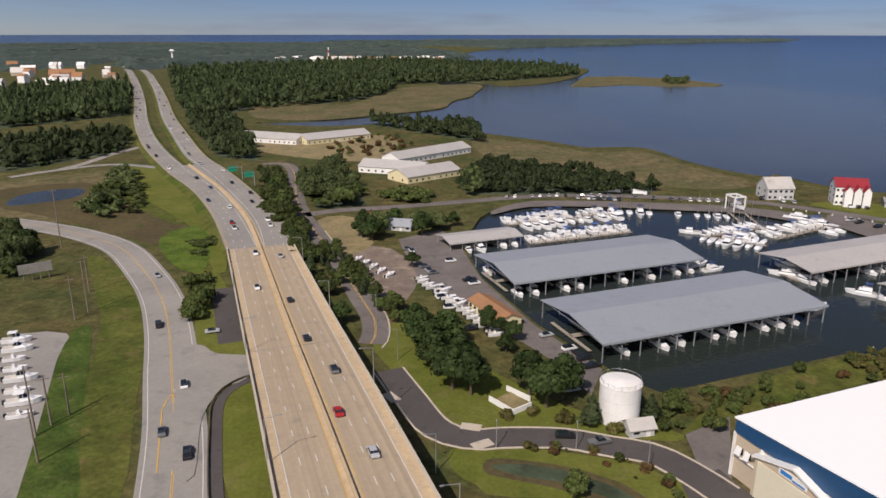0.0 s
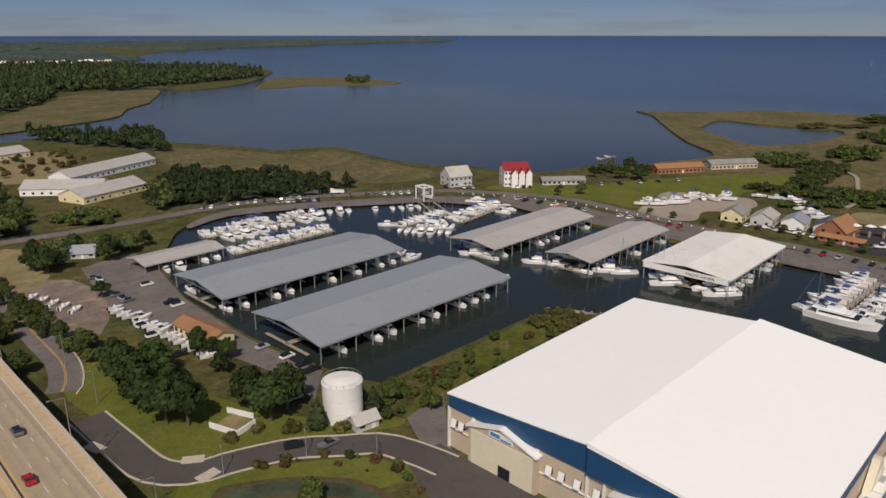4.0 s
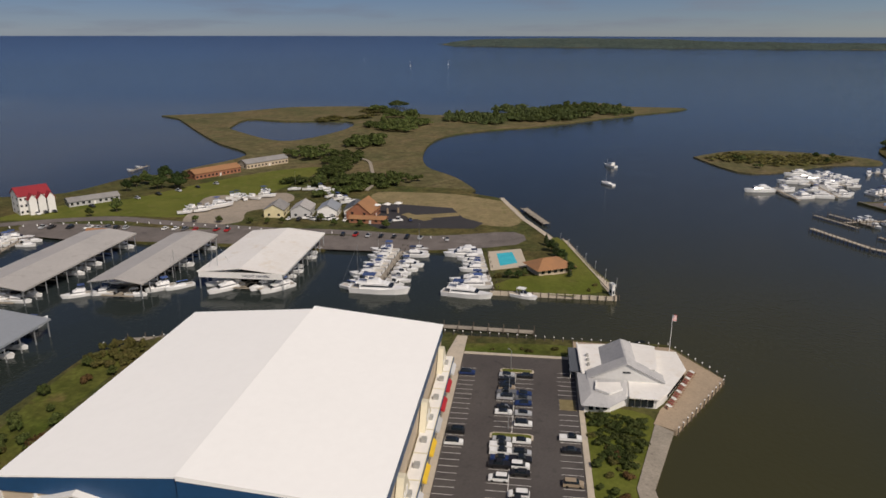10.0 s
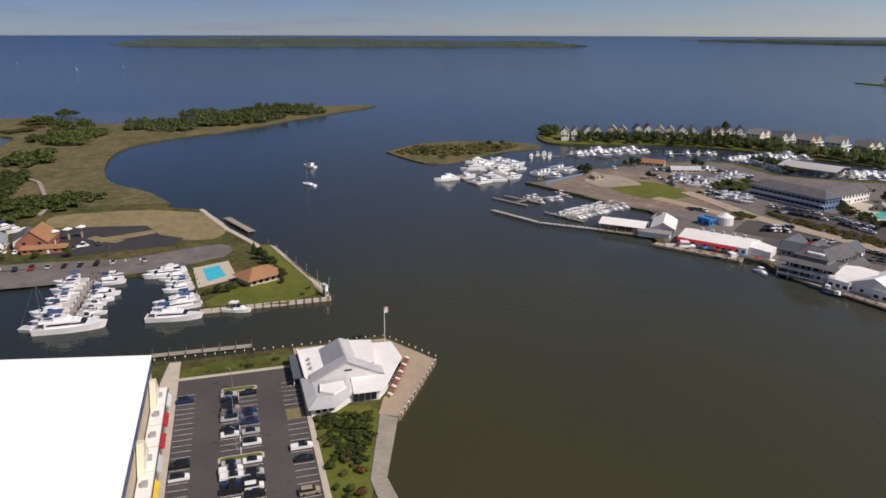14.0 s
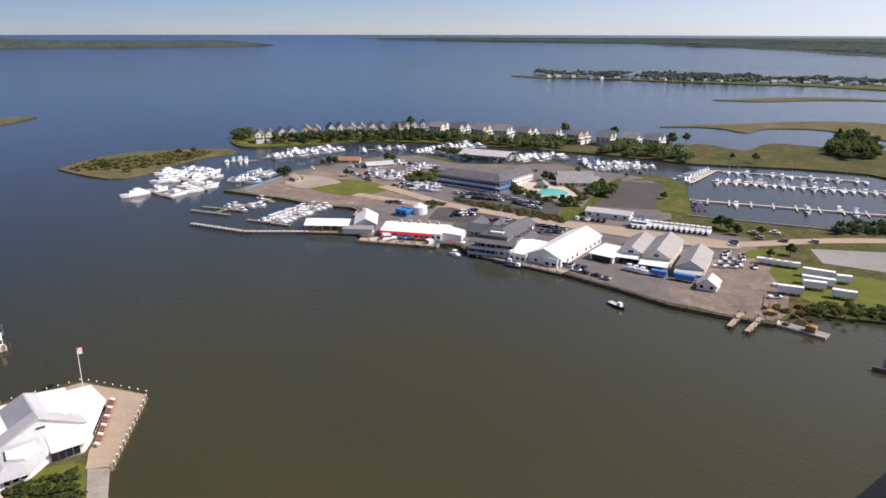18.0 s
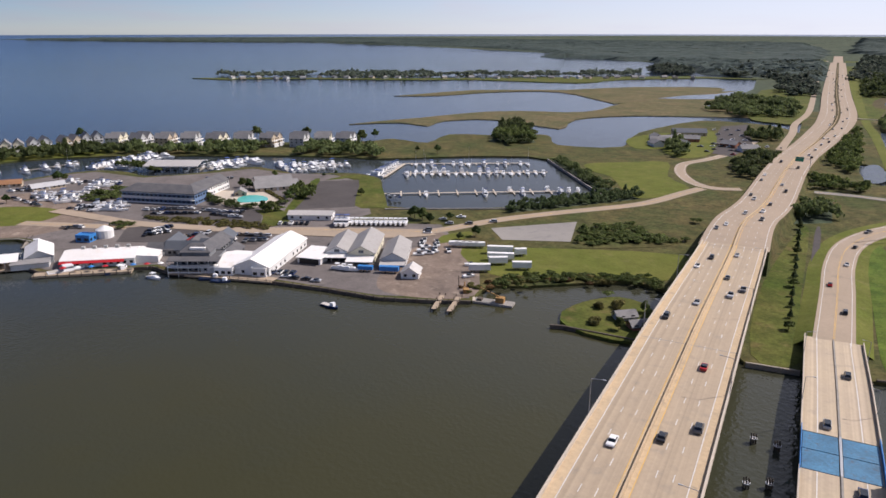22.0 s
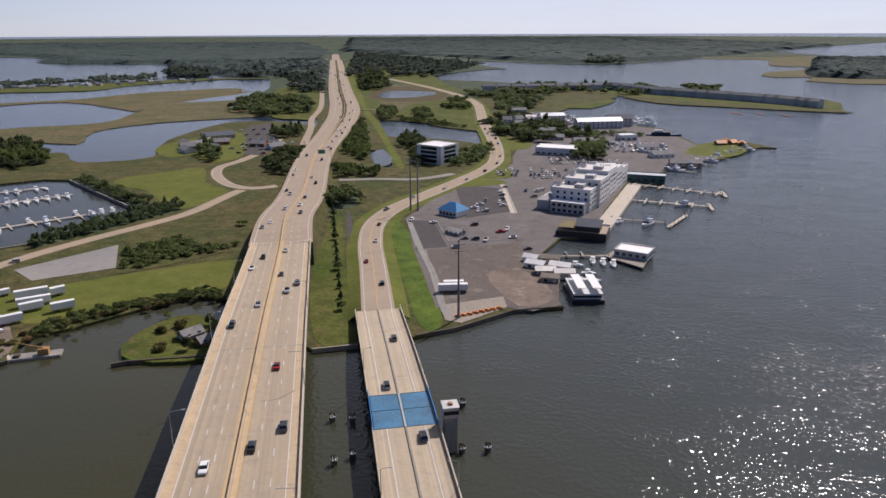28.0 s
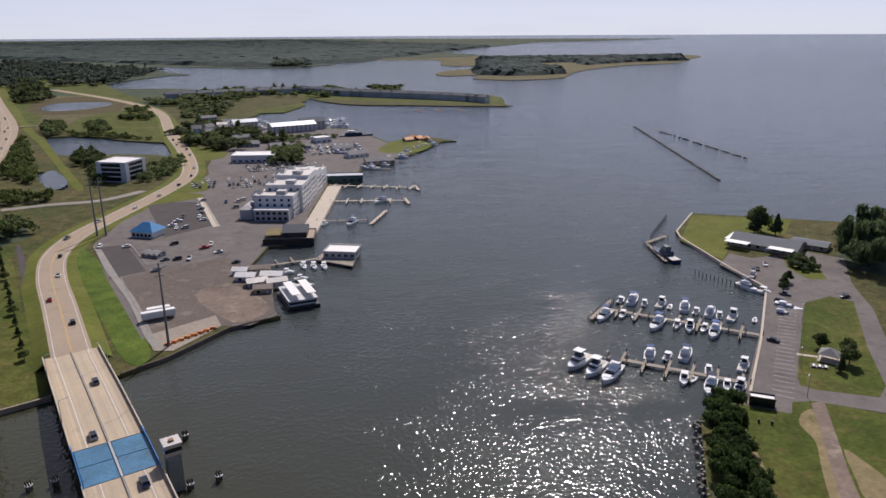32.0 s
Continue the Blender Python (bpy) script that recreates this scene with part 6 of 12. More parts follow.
def boat_shed(label, cx, cy, L, W, turn, eave, ridge, roof, bays, fill=0.75, seed=1, walls=None):
    """A long open roof over rows of slips, on posts standing in the water."""
    ob = thing("boat_shed", label, "boat shed", cx, cy, 0, turn, "covered slips")
    part("roof", Geo().gable(-L / 2, L / 2, -W / 2, W / 2, eave, ridge, 0.8, 0.3), roof, ob)
    post = Geo().tube((0, 0, -1), (0, 0, eave), 0.22, n=6).mesh("post", steel)
    finger = Geo().box(-0.6, 0.6, 0, W * 0.32, 0.7, 0.95).mesh("finger_dock", wood_dock)
    part("walkway", Geo().box(-L / 2, L / 2, -1.2, 1.2, 0.7, 0.95), wood_dock, ob, "weathered centre walkway")
    part("fascia", Geo().box(-L / 2 - 0.75, L / 2 + 0.75, -W / 2 - 0.82, -W / 2 - 0.7, eave - 0.5, eave + 0.1), roof, ob)
    part("end_tie", Geo().tube((-L / 2, -W / 2, eave), (-L / 2, W / 2, eave), 0.15, n=4), steel, ob)
    rng = random.Random(seed)
    c, s = math.cos(radians(turn)), math.sin(radians(turn))
    for k in range(bays + 1):
        x = -L / 2 + k * L / bays
        for side in (-1, 1):
            p = part("post", post, None, ob)
            p.location = (x, side * W / 2, 0)
            f = part("finger_dock", finger, None, ob)
            f.location = (x, 0, 0)
            f.rotation_euler = (0, 0, 0 if side > 0 else math.pi)
            if k < bays and rng.random() < fill:
                kind = rng.choice(["sport", "cruiser", "fisher", "sport"])
                size = rng.uniform(0.85, 1.1) * min(1.0, L / bays / 5.2) * (1.0 if kind != "cruiser" else 0.85)
                bow = {"sport": 9, "cruiser": 13.5, "fisher": 11}[kind] * size
                bx, by = x + L / bays / 2, side * max(1.6, W / 2 + rng.uniform(-0.6, 1.6) - bow)
                moor(kind, cx + c * bx - s * by, cy + s * bx + c * by, turn + 90 * side, size)
    if walls:
        g = Geo()
        for y in (-W / 2, W / 2):
            g.box(-L / 2, L / 2, y - 0.1, y + 0.1, eave - 1.6, eave + 0.1)
        part("side_panel", g, walls, ob, "white cladding under the eaves")
    return ob


def lamp_post(x, y, z, high=9.0, arm=2.2, turn=0.0, label="tall galvanised street lamp with one arm", group="street lamps"):
    ob = thing("street_lamp", label, "street lamp", x, y, z, turn, group)
    part("pole", Geo().tube((0, 0, 0), (0, 0, high), 0.13, 0.08), steel, ob)
    part("arm", Geo().tube((0, 0, high), (arm, 0, high + 0.35), 0.07, 0.05, 5), steel, ob)
    part("lamp_head", Geo().box(arm - 0.2, arm + 0.6, -0.16, 0.16, high + 0.27, high + 0.42), steel, ob)
    return ob


pile_mesh = Geo().tube((0, 0, -1.5), (0, 0, 2.4), 0.19, 0.17, 6).mesh("pile", wood_pile)
cap_mesh = Geo().tube((0, 0, -1.5), (0, 0, 2.2), 0.2, 0.18, 6).tube((0, 0, 2.2), (0, 0, 2.45), 0.24, 0.02, 6).mesh("pile", wood_pile)


def stand(ob, x, y):
    if span(ob) > 270:
        gather(ob, "piles", "piles", pile_mesh, pose(x, y, 0))
    else:
        part("pile", pile_mesh, None, ob).location = (x, y, 0)


def dock(a, b, w=2.0, z=1.1, fingers=(), step=6.0, label="weathered timber dock on dark piles", piles=True, material=None, name="dock"):
    """A timber dock from a to b; fingers are (along, side, length)."""
    a, b = Vector(a), Vector(b)
    L, turn = (b - a).length, math.degrees(math.atan2(b.y - a.y, b.x - a.x))
    ob = thing(name, label, "dock", a.x, a.y, 0, turn, "docks")
    part("deck", Geo().box(0, L, -w / 2, w / 2, z - 0.25, z), material or wood_dock, ob)
    for s, side, n in fingers:
        part("finger", Geo().box(s - 0.5, s + 0.5, *sorted((side * w / 2, side * (w / 2 + n))), z - 0.25, z - 0.02), material or wood_dock, ob)
        if piles:
            stand(ob, s, side * (w / 2 + n + 0.2))
    if piles:
        for k in range(int(L / step) + 1):
            for side in (-1, 1):
                stand(ob, k * L / max(1, int(L / step)), side * (w / 2 + 0.15))
    return ob


def slips(a, b, lead, kinds, side=1, fill=0.9, pitch=4.5, seed=0, gap=1.5, size=1.0, stern_in=True):
    """Boats lying side by side along a dock from a to b."""
    rng = random.Random(seed)
    a, b = Vector(a), Vector(b)
    L = (b - a).length
    t = (b - a) / L
    n = Vector((-t.y, t.x)) * side
    ang = math.degrees(math.atan2(n.y, n.x))
    s = lead
    while s < L:
        if rng.random() < fill:
            p = a + t * s + n * gap
            k = rng.choice(kinds)
            moor(k, p.x, p.y, ang + rng.uniform(-3, 3), size * rng.uniform(0.82, 1.1))
        s += pitch * rng.uniform(0.92, 1.1)

# ---- the boat storage hall, its car park and the restaurant on the point ----
HX, HY, HTURN = 60.0, 141.0, 23.3


def hall(u, v):
    c, s = math.cos(radians(HTURN)), math.sin(radians(HTURN))
    return (HX + c * u + s * v, HY + s * u - c * v)


big = thing("boat_storage_hall", "huge boat storage hall with a white low-pitched roof", "warehouse", HX, HY, GROUND, HTURN)
HU, HV, HE, HR, MID = 87.3, 79.0, 14.2, 17.4, 39.0
part("wall", Geo().hexa([(0.3, y, z) for y, z in ((-0.3, 0), (-HV + 0.3, 0), (-HV + 0.3, HE), (-MID, HR - 0.2), (-0.3, HE))], [(HU - 0.3, y, z) for y, z in ((-0.3, 0), (-HV + 0.3, 0), (-HV + 0.3, HE), (-MID, HR - 0.2), (-0.3, HE))]), siding_tan, big, "tan ribbed metal wall")
part("roof_slope", Geo().hexa([(-0.2, 0.3, HE - 0.1), (HU, 0.3, HE - 0.1), (HU, -MID, HR - 0.1), (-0.2, -MID, HR - 0.1)], [(-0.2, 0.3, HE + 0.25), (HU, 0.3, HE + 0.25), (HU, -MID, HR + 0.25), (-0.2, -MID, HR + 0.25)]), membrane, big, "white membrane roof slope")
part("roof_slope", Geo().hexa([(-0.9, -MID, HR - 0.1), (HU + 0.6, -MID, HR - 0.1), (HU + 0.6, -HV - 0.3, HE - 0.1), (-0.9, -HV - 0.3, HE - 0.1)], [(-0.9, -MID, HR + 1.0), (HU + 0.6, -MID, HR + 1.0), (HU + 0.6, -HV - 0.3, HE + 0.25), (-0.9, -HV - 0.3, HE + 0.25)]), membrane, big, "white membrane roof slope")
# navy band under the eaves, front and side
for x0, x1, y0, y1, za, zb in ((-0.12, 0.3, -0.2, -MID, HE - 0.05, HR - 0.1), (-0.75, 0.3, -MID, -HV, HR + 0.6, HE - 0.05)):
    zl = HE - 3.2
    part("blue_band", Geo().hexa([(x0, y0, zl), (x1, y0, zl), (x1, y1, zl), (x0, y1, zl)], [(x0, y0, za), (x1, y0, za), (x1, y1, zb), (x0, y1, zb)]), navy, big, "deep blue metal band")
part("blue_band", Geo().box(0, HU, -HV - 0.12, -HV + 0.3, HE - 3.2, HE - 0.05), navy, big, "deep blue metal band")
part("base_trim", Geo().box(-0.15, 0.3, -HV, -0.1, 5.4, 5.55), siding_white, big)
for y in (-0.2, -8, -26.5, -43, -MID, -62):
    part("corner_trim", Geo().box(-0.2, 0.3, y - 0.25, y + 0.25, 0, HE - 3.2), siding_white, big)
for y0, n in ((-7.6, 0), (-45.5, 1)):
    w = 19.5
    porch = part("portal", Geo().hexa([(-1.3, y, z) for y, z in ((y0, 0), (y0 - w, 0), (y0 - w, 9.4), (y0 - w / 2, 12.2), (y0, 9.4))], [(0.3, y, z) for y, z in ((y0, 0), (y0 - w, 0), (y0 - w, 9.4), (y0 - w / 2, 12.2), (y0, 9.4))]), siding_tan, big, "gabled tan door portal")
    part("portal_door", Geo().box(-1.45, -1.25, y0 - w + 0.9, y0 - 0.9, 0, 8.9), siding_cream, porch, "tall cream sliding door")
    for d in (0, 1):
        ya, yb = (y0 + 0.5, y0 - w / 2) if d == 0 else (y0 - w / 2, y0 - w - 0.5)
        za, zb = (9.3, 12.3) if d == 0 else (12.3, 9.3)
        part("portal_roof", Geo().hexa([(-1.9, ya, za), (0.4, ya, za), (0.4, yb, zb), (-1.9, yb, zb)], [(-1.9, ya, za + 0.45), (0.4, ya, za + 0.45), (0.4, yb, zb + 0.45), (-1.9, yb, zb + 0.45)]), siding_white, porch)
    if n == 0:
        part("dark_doorway", Geo().box(-1.52, -1.4, y0 - 12.6, y0 - 9.2, 0, 3.1), glass_dark, porch)
        sg = part("sign", Geo().box(-1.5, -1.3, y0 - 13.2, y0 - 6.3, 9.5, 11.0), siding_white, porch, "pale sign with a blue device")
        part("sign_device", Geo().box(-1.55, -1.48, y0 - 9.6, y0 - 6.8, 9.9, 10.8).box(-1.55, -1.48, y0 - 12.8, y0 - 9.8, 9.7, 10.1), blue_paint, sg)
    else:
        for k in range(5):
            part("window", Geo().box(-1.5, -1.4, y0 - 7.0 - k * 1.6, y0 - 5.6 - k * 1.6, 9.1, 10.5), glass_dark, porch)
for y in (-2.2, -4.6, -29.8, -33.0, -37.0, -41.6, -67.0, -70.0):
    lou = part("awning_panel", Geo().hexa([(-0.9, y - 0.75, 6.4), (-0.8, y - 0.75, 6.3), (-0.8, y + 0.75, 6.3), (-0.9, y + 0.75, 6.4)], [(-0.3, y - 0.75, 8.4), (-0.2, y - 0.75, 8.3), (-0.2, y + 0.75, 8.3), (-0.3, y + 0.75, 8.4)]), siding_white, big, "white tilted shutter panel")
    part("window", Geo().box(0.1, 0.32, y - 0.6, y + 0.6, 6.3, 8.0), glass_dark, big)
# shop front along the car park
for k in range(8):
    x0 = 2 + k * 10.6
    bay = part("shop_bay", Geo().box(x0, x0 + 10.4, -HV - 3.6, -HV - 0.1, 0, 4.6), siding_cream, big, "cream flat-roofed shop bay")
    part("bay_roof", Geo().box(x0 + 0.2, x0 + 10.2, -HV - 3.4, -HV - 0.3, 4.55, 4.68), roof_white, bay)
    part("fascia", Geo().box(x0, x0 + 10.4, -HV - 3.75, -HV - 3.6, 3.2, 4.4), navy, bay, "dark blue fascia")
    part("cooling_unit", Geo().box(x0 + 4.2, x0 + 5.8, -HV - 2.6, -HV - 1.2, 4.6, 5.6), hvac, bay, "grey rooftop cooling unit")
    part("shop_window", Geo().box(x0 + 1, x0 + 9.4, -HV - 3.72, -HV - 3.58, 0.4, 3.0), glass_dark, bay)
    m = (siding_grey, red_paint, red_paint, siding_grey, yellow_paint, yellow_paint, siding_grey, siding_grey)[(7 - k) % 8]
    part("awning", Geo().hexa([(x0 + 1.5, -HV - 4.7, 2.7), (x0 + 8.5, -HV - 4.7, 2.7), (x0 + 8.5, -HV - 3.6, 2.9), (x0 + 1.5, -HV - 3.6, 2.9)], [(x0 + 1.5, -HV - 4.7, 2.8), (x0 + 8.5, -HV - 4.7, 2.8), (x0 + 8.5, -HV - 3.6, 3.8), (x0 + 1.5, -HV - 3.6, 3.8)]), m, bay, "coloured canvas awning")
    if k % 3 == 1:
        part("dormer", Geo().hexa([(x0 - 2, -HV - 1.6, 4.6), (x0 + 9, -HV - 1.6, 4.6), (x0 + 9, -HV, 4.6), (x0 - 2, -HV, 4.6)], [(x0 + 2.6, -HV - 1.6, 10.6), (x0 + 4.4, -HV - 1.6, 10.6), (x0 + 4.4, -HV, 10.6), (x0 + 2.6, -HV, 10.6)]), siding_cream, big, "cream gabled dormer")
        for q in (1.5, 4.0):
            part("window", Geo().box(x0 + q, x0 + q + 1.4, -HV - 1.72, -HV - 1.58, 5.6, 7.4), siding_white, big)


def flat(name, uv, material, lift, label="", thick=0.12):
    g = Geo().hexa([(*hall(*p), GROUND - 0.2) for p in uv], [(*hall(*p), GROUND + lift) for p in uv])
    return setting(name, g, material, label)


flat("car_park", [(99, 84.6), (98, 119.6), (-12, 119.6), (-12, 84.6)], asphalt_dark, 0.2, "dark asphalt car park with white bays")
flat("apron", [(-1, -2), (-1, 84.5), (-26, 84.5), (-26, 30), (-12, -2)], asphalt_dark, 0.19, "dark asphalt apron before the hall")
flat("pavement_shops", [(112, 81.0), (112, 84.5), (-12, 84.5), (-12, 79.2), (98, 79.2)], concrete, 0.34, "pale concrete pavement")
flat("pavement_side", [(98.2, 84.6), (99.8, 84.6), (99.8, 119), (98.2, 119)], concrete, 0.33, "pale concrete kerb walk")
flat("pavement_far", [(98, 119.7), (98, 121), (-12, 121.4), (-12, 119.7)], concrete, 0.32, "pale concrete kerb walk")
for u0, u1, v0, v1 in ((86.6, 89.2, 97, 107.2), (49.2, 52.4, 96.2, 107.4)):
    isle = [(u0, v0 + 1), (u0 + 0.6, v0), (u1 - 0.6, v0), (u1, v0 + 1), (u1, v1 - 1), (u1 - 0.6, v1), (u0 + 0.6, v1), (u0, v1 - 1)]
    flat("kerb", isle, concrete, 0.36)
    flat("planting", [((u0 + u1) / 2 + (u - (u0 + u1) / 2) * 0.72, (v0 + v1) / 2 + (v - (v0 + v1) / 2) * 0.9) for u, v in isle], lawn, 0.42)


def bay_line(u, v0, v1, w=0.16):
    a, b, c, d = hall(u - w / 2, v0), hall(u + w / 2, v0), hall(u + w / 2, v1), hall(u - w / 2, v1)
    bay_paint.poly([(*p, GROUND + 0.225) for p in (a, b, c, d)])


bay_paint = Geo()
row = random.Random(3)
PITCH = 2.75
for v0, v1, head in ((84.8, 89.6, 0), (96.8, 101.8, 1), (101.8, 107.0, 0), (114.2, 119.3, 1)):
    for k in range(36):
        u = -8 + k * PITCH
        if u > 96 or (96 < v0 < 108 and (86 < u < 90 or 48.6 < u < 53 or u > 86)):
            continue
        bay_line(u, v0, v1)
        full = 0.16 if v0 < 90 else 0.55 if v0 < 110 else 0.2
        if u > 5 and row.random() < full and not (96 < v0 < 108 and (47 < u < 52 or u > 83)) and not (v0 > 110 and u > 66):
            x, y = hall(u + PITCH / 2, (v0 + v1) / 2 + row.uniform(-0.25, 0.25))
            park(x, y, HTURN + 90 + 180 * (row.random() < 0.5), GROUND + 0.2, "in a marked bay of the car park", None, row.choice(["white", "white", "white", "black", "black", "silver", "grey", "navy blue", "tan"]))
for k in range(1):
    a, b, c, d = hall(-8, 101.7), hall(86, 101.7), hall(86, 101.9), hall(-8, 101.9)
    bay_paint.poly([(*p, GROUND + 0.226) for p in (a, b, c, d)])
part("bay_lines", bay_paint, line_white, bpy.data.objects["car_park"])
ob = setting("hatched_bay", Geo().poly([(*hall(u, v), GROUND + 0.24) for u, v in ((66, 114.5), (72, 114.5), (72, 119), (66, 119))]), soil, "tan loading bay")

rest = thing("restaurant", "white and grey waterfront restaurant with low roofs", "restaurant", *hall(0, 0), GROUND, HTURN)
part("wall", Geo().prism([(66, -121), (67, -128), (71, -132.4), (70.5, -141), (74, -143.6), (89, -151.2), (100.4, -150.6), (101.5, -142), (104, -134), (102.8, -121.6)], 0, 3.2), siding_white, rest)
part("low_roof", Geo().prism([(82.5, -121.2), (103.2, -120.8), (104.6, -134.2), (96, -134), (84, -126)], 3.2, 3.55), roof_white, rest, "white flat roof")
part("low_roof", Geo().prism([(69.6, -133.4), (69.4, -141.6), (73.6, -144.4), (88.9, -152.1), (101.2, -151.4), (102.2, -141), (83, -141), (79.4, -134.2)], 3.2, 3.55), roof_white, rest, "white standing seam roof")
part("roof_curb", Geo().hexa([(83.6, -120.9, 3.5), (103.4, -120.5, 3.5), (103.4, -120.9, 3.5), (83.6, -121.3, 3.5)], [(83.6, -120.9, 4.1), (103.4, -120.5, 4.1), (103.4, -120.9, 4.1), (83.6, -121.3, 4.1)]), siding_white, rest, "white parapet")
part("raised_deck", Geo().prism([(101.4, -134.6), (99, -143.9), (83.6, -142.2), (83.6, -134.6)], 3.5, 5.7), siding_white, rest)
part("raised_roof", Geo().prism([(101.8, -134.2), (99.3, -144.3), (83.2, -142.6), (83.2, -134.2)], 5.7, 5.95), roof_white, rest, "white flat upper roof")
part("ridge_roof", Geo().hexa([(82.5, -127.4, 3.6), (101.5, -127.4, 3.6), (101.5, -137.2, 5.9), (82.5, -137.2, 5.9)], [(82.5, -133.3, 8.6), (97.5, -133.3, 8.6), (97.5, -133.9, 8.6), (82.5, -133.9, 8.6)]), shingle_pale, rest, "grey shingle ridge roof")
part("front_gable", Geo().gable_wall(79.2, 83.4, -144.0, -122.8, 3.2, 3.7, 8.9), siding_grey, rest, "pale grey gable wall")
part("front_roof", Geo().gable(78.9, 83.6, -144.2, -122.6, 3.8, 9.0, 0.25, 0.25), shingle_pale, rest, "grey shingle gable roof")
part("gable_louvre", Geo().box(79.06, 79.14, -134.6, -132.4, 6.0, 6.5), glass_dark, rest, "dark gable louvre")
part("skirt_roof", Geo().hexa([(64.6, -120, 2.9), (64.2, -127.4, 2.9), (70.2, -132.9, 2.9), (79.1, -134.2, 3.1), (84, -121.4, 3.1), (84.2, -119.8, 2.9)], [(69.4, -123, 3.95), (69.4, -126.6, 3.95), (73, -131.4, 3.95), (79.1, -133, 4.1), (80.5, -123.4, 4.1), (80.5, -122.8, 4.0)]), shingle_pale, rest, "grey shingle skirt roof")
part("roof_terrace", Geo().prism([(71.6, -124.2), (76.4, -124.8), (77.2, -131.6), (72.6, -131.8), (69.2, -127.8)], 3.9, 4.16), roof_white, rest, "white roof terrace")
for a, b in (((71.6, -124.2), (76.4, -124.8)), ((69.2, -127.8), (71.6, -124.2)), ((72.6, -131.8), (69.2, -127.8))):
    part("terrace_parapet", wall_along([(*a, 4.1), (*b, 4.1)], 0, 0.25, 0.6), siding_white, rest)
for k in range(3):
    part("roof_fan", Geo().tube((88 + k * 3.2, -123.4, 3.5), (88 + k * 3.2, -123.4, 4.4), 0.55, 0.45, 8), hvac, rest, "grey roof fan")
part("entrance_canopy", Geo().box(84.4, 101, -120.7, -117.8, 2.9, 3.2), roof_slate, rest, "dark slate entrance canopy")
for k in range(4):
    part("canopy_post", Geo().tube((85.5 + k * 5, -118.1, 0), (85.5 + k * 5, -118.1, 2.9), 0.12), siding_white, rest)
for k in range(4):
    part("window", Geo().box(70.36, 70.46, -134.9 - k * 1.75, -133.4 - k * 1.75, 0.4, 2.7), glass_dark, rest)
for k in range(6):
    u, v = 76.5 + k * 2.3, -144.9 - k * 1.17
    part("window", Geo().hexa([(u, v - 0.12, 0.5), (u + 1.7, v - 0.98, 0.5), (u + 1.7, v - 0.78, 0.5), (u, v + 0.08, 0.5)], [(u, v - 0.12, 2.7), (u + 1.7, v - 0.98, 2.7), (u + 1.7, v - 0.78, 2.7), (u, v + 0.08, 2.7)]), glass_dark, rest)
for k in range(3):
    part("window", Geo().box(65.9 + k * 0.24, 66.0 + k * 0.24, -123.4 - k * 1.9, -122.2 - k * 1.9, 1.0, 2.4), glass_dark, rest)
setting("point_deck", Geo().hexa([(*hall(*p), -0.5) for p in ((112, 120), (111.3, 151.3), (90.2, 163.8), (59.1, 144.4), (62, 139), (70, 142), (86, 152), (100, 153), (104, 136), (105, 120))], [(*hall(*p), GROUND + 0.3) for p in ((112, 120), (111.3, 151.3), (90.2, 163.8), (59.1, 144.4), (62, 139), (70, 142), (86, 152), (100, 153), (104, 136), (105, 120))]), wood_deck, "brown timber deck round the point")
setting("boardwalk", Geo().hexa([(*hall(*p), 0.6) for p in ((62, 139.4), (58.5, 143.6), (33, 135), (22, 136), (-30, 120), (-30, 116), (22, 131.5), (33, 131))], [(*hall(*p), GROUND + 0.28) for p in ((62, 139.4), (58.5, 143.6), (33, 135), (22, 136), (-30, 120), (-30, 116), (22, 131.5), (33, 131))]), wood_dock, "weathered timber boardwalk")
# umbrella tables along the terrace
for k in range(16):
    t = k / 15
    u, v = 72 + 22 * t, 144.0 + 10.5 * t
    for d in (0.0,):
        x, y = hall(u - 1.0, v + 0.4)
        tb = thing("picnic_table", "red and white terrace table on the deck", "table", x, y, GROUND + 0.3, HTURN + 28, "terrace tables")
        part("tabletop", Geo().box(-0.9, 0.9, -0.45, 0.45, 0.7, 0.78), siding_white if (k + int(d)) % 3 == 0 else table_red, tb)
        part("bench", Geo().box(-0.9, 0.9, -0.95, -0.65, 0.4, 0.46), table_red, tb)
        part("bench", Geo().box(-0.9, 0.9, 0.65, 0.95, 0.4, 0.46), table_red, tb)
        part("trestle", Geo().box(-0.6, -0.5, -0.9, 0.9, 0, 0.7).box(0.5, 0.6, -0.9, 0.9, 0, 0.7), wood_deck, tb)
flag = thing("flagpole", "white flagpole with a striped flag", "flagpole", *hall(107, 150.5), GROUND + 0.3, 0)
part("pole", Geo().tube((0, 0, 0), (0, 0, 13.5), 0.12, 0.07), gel_white, flag)
fl = Geo()
for k in range(7):
    n = len(fl.v)
    for i in range(7):
        x = 0.1 + i * 0.55
        fl.v += [(x, -0.15 * i + 0.25 * math.sin(i * 1.3), 13.3 - k * 0.3 - 0.16 * i), (x, -0.15 * i + 0.25 * math.sin(i * 1.3), 13.15 - k * 0.3 - 0.16 * i)]
    fl.f += [(n + 2 * i, n + 2 * i + 1, n + 2 * i + 3, n + 2 * i + 2) for i in range(6)]
cloth = part("flag", fl, red_paint, flag, "red and white striped flag")
fl2 = Geo()
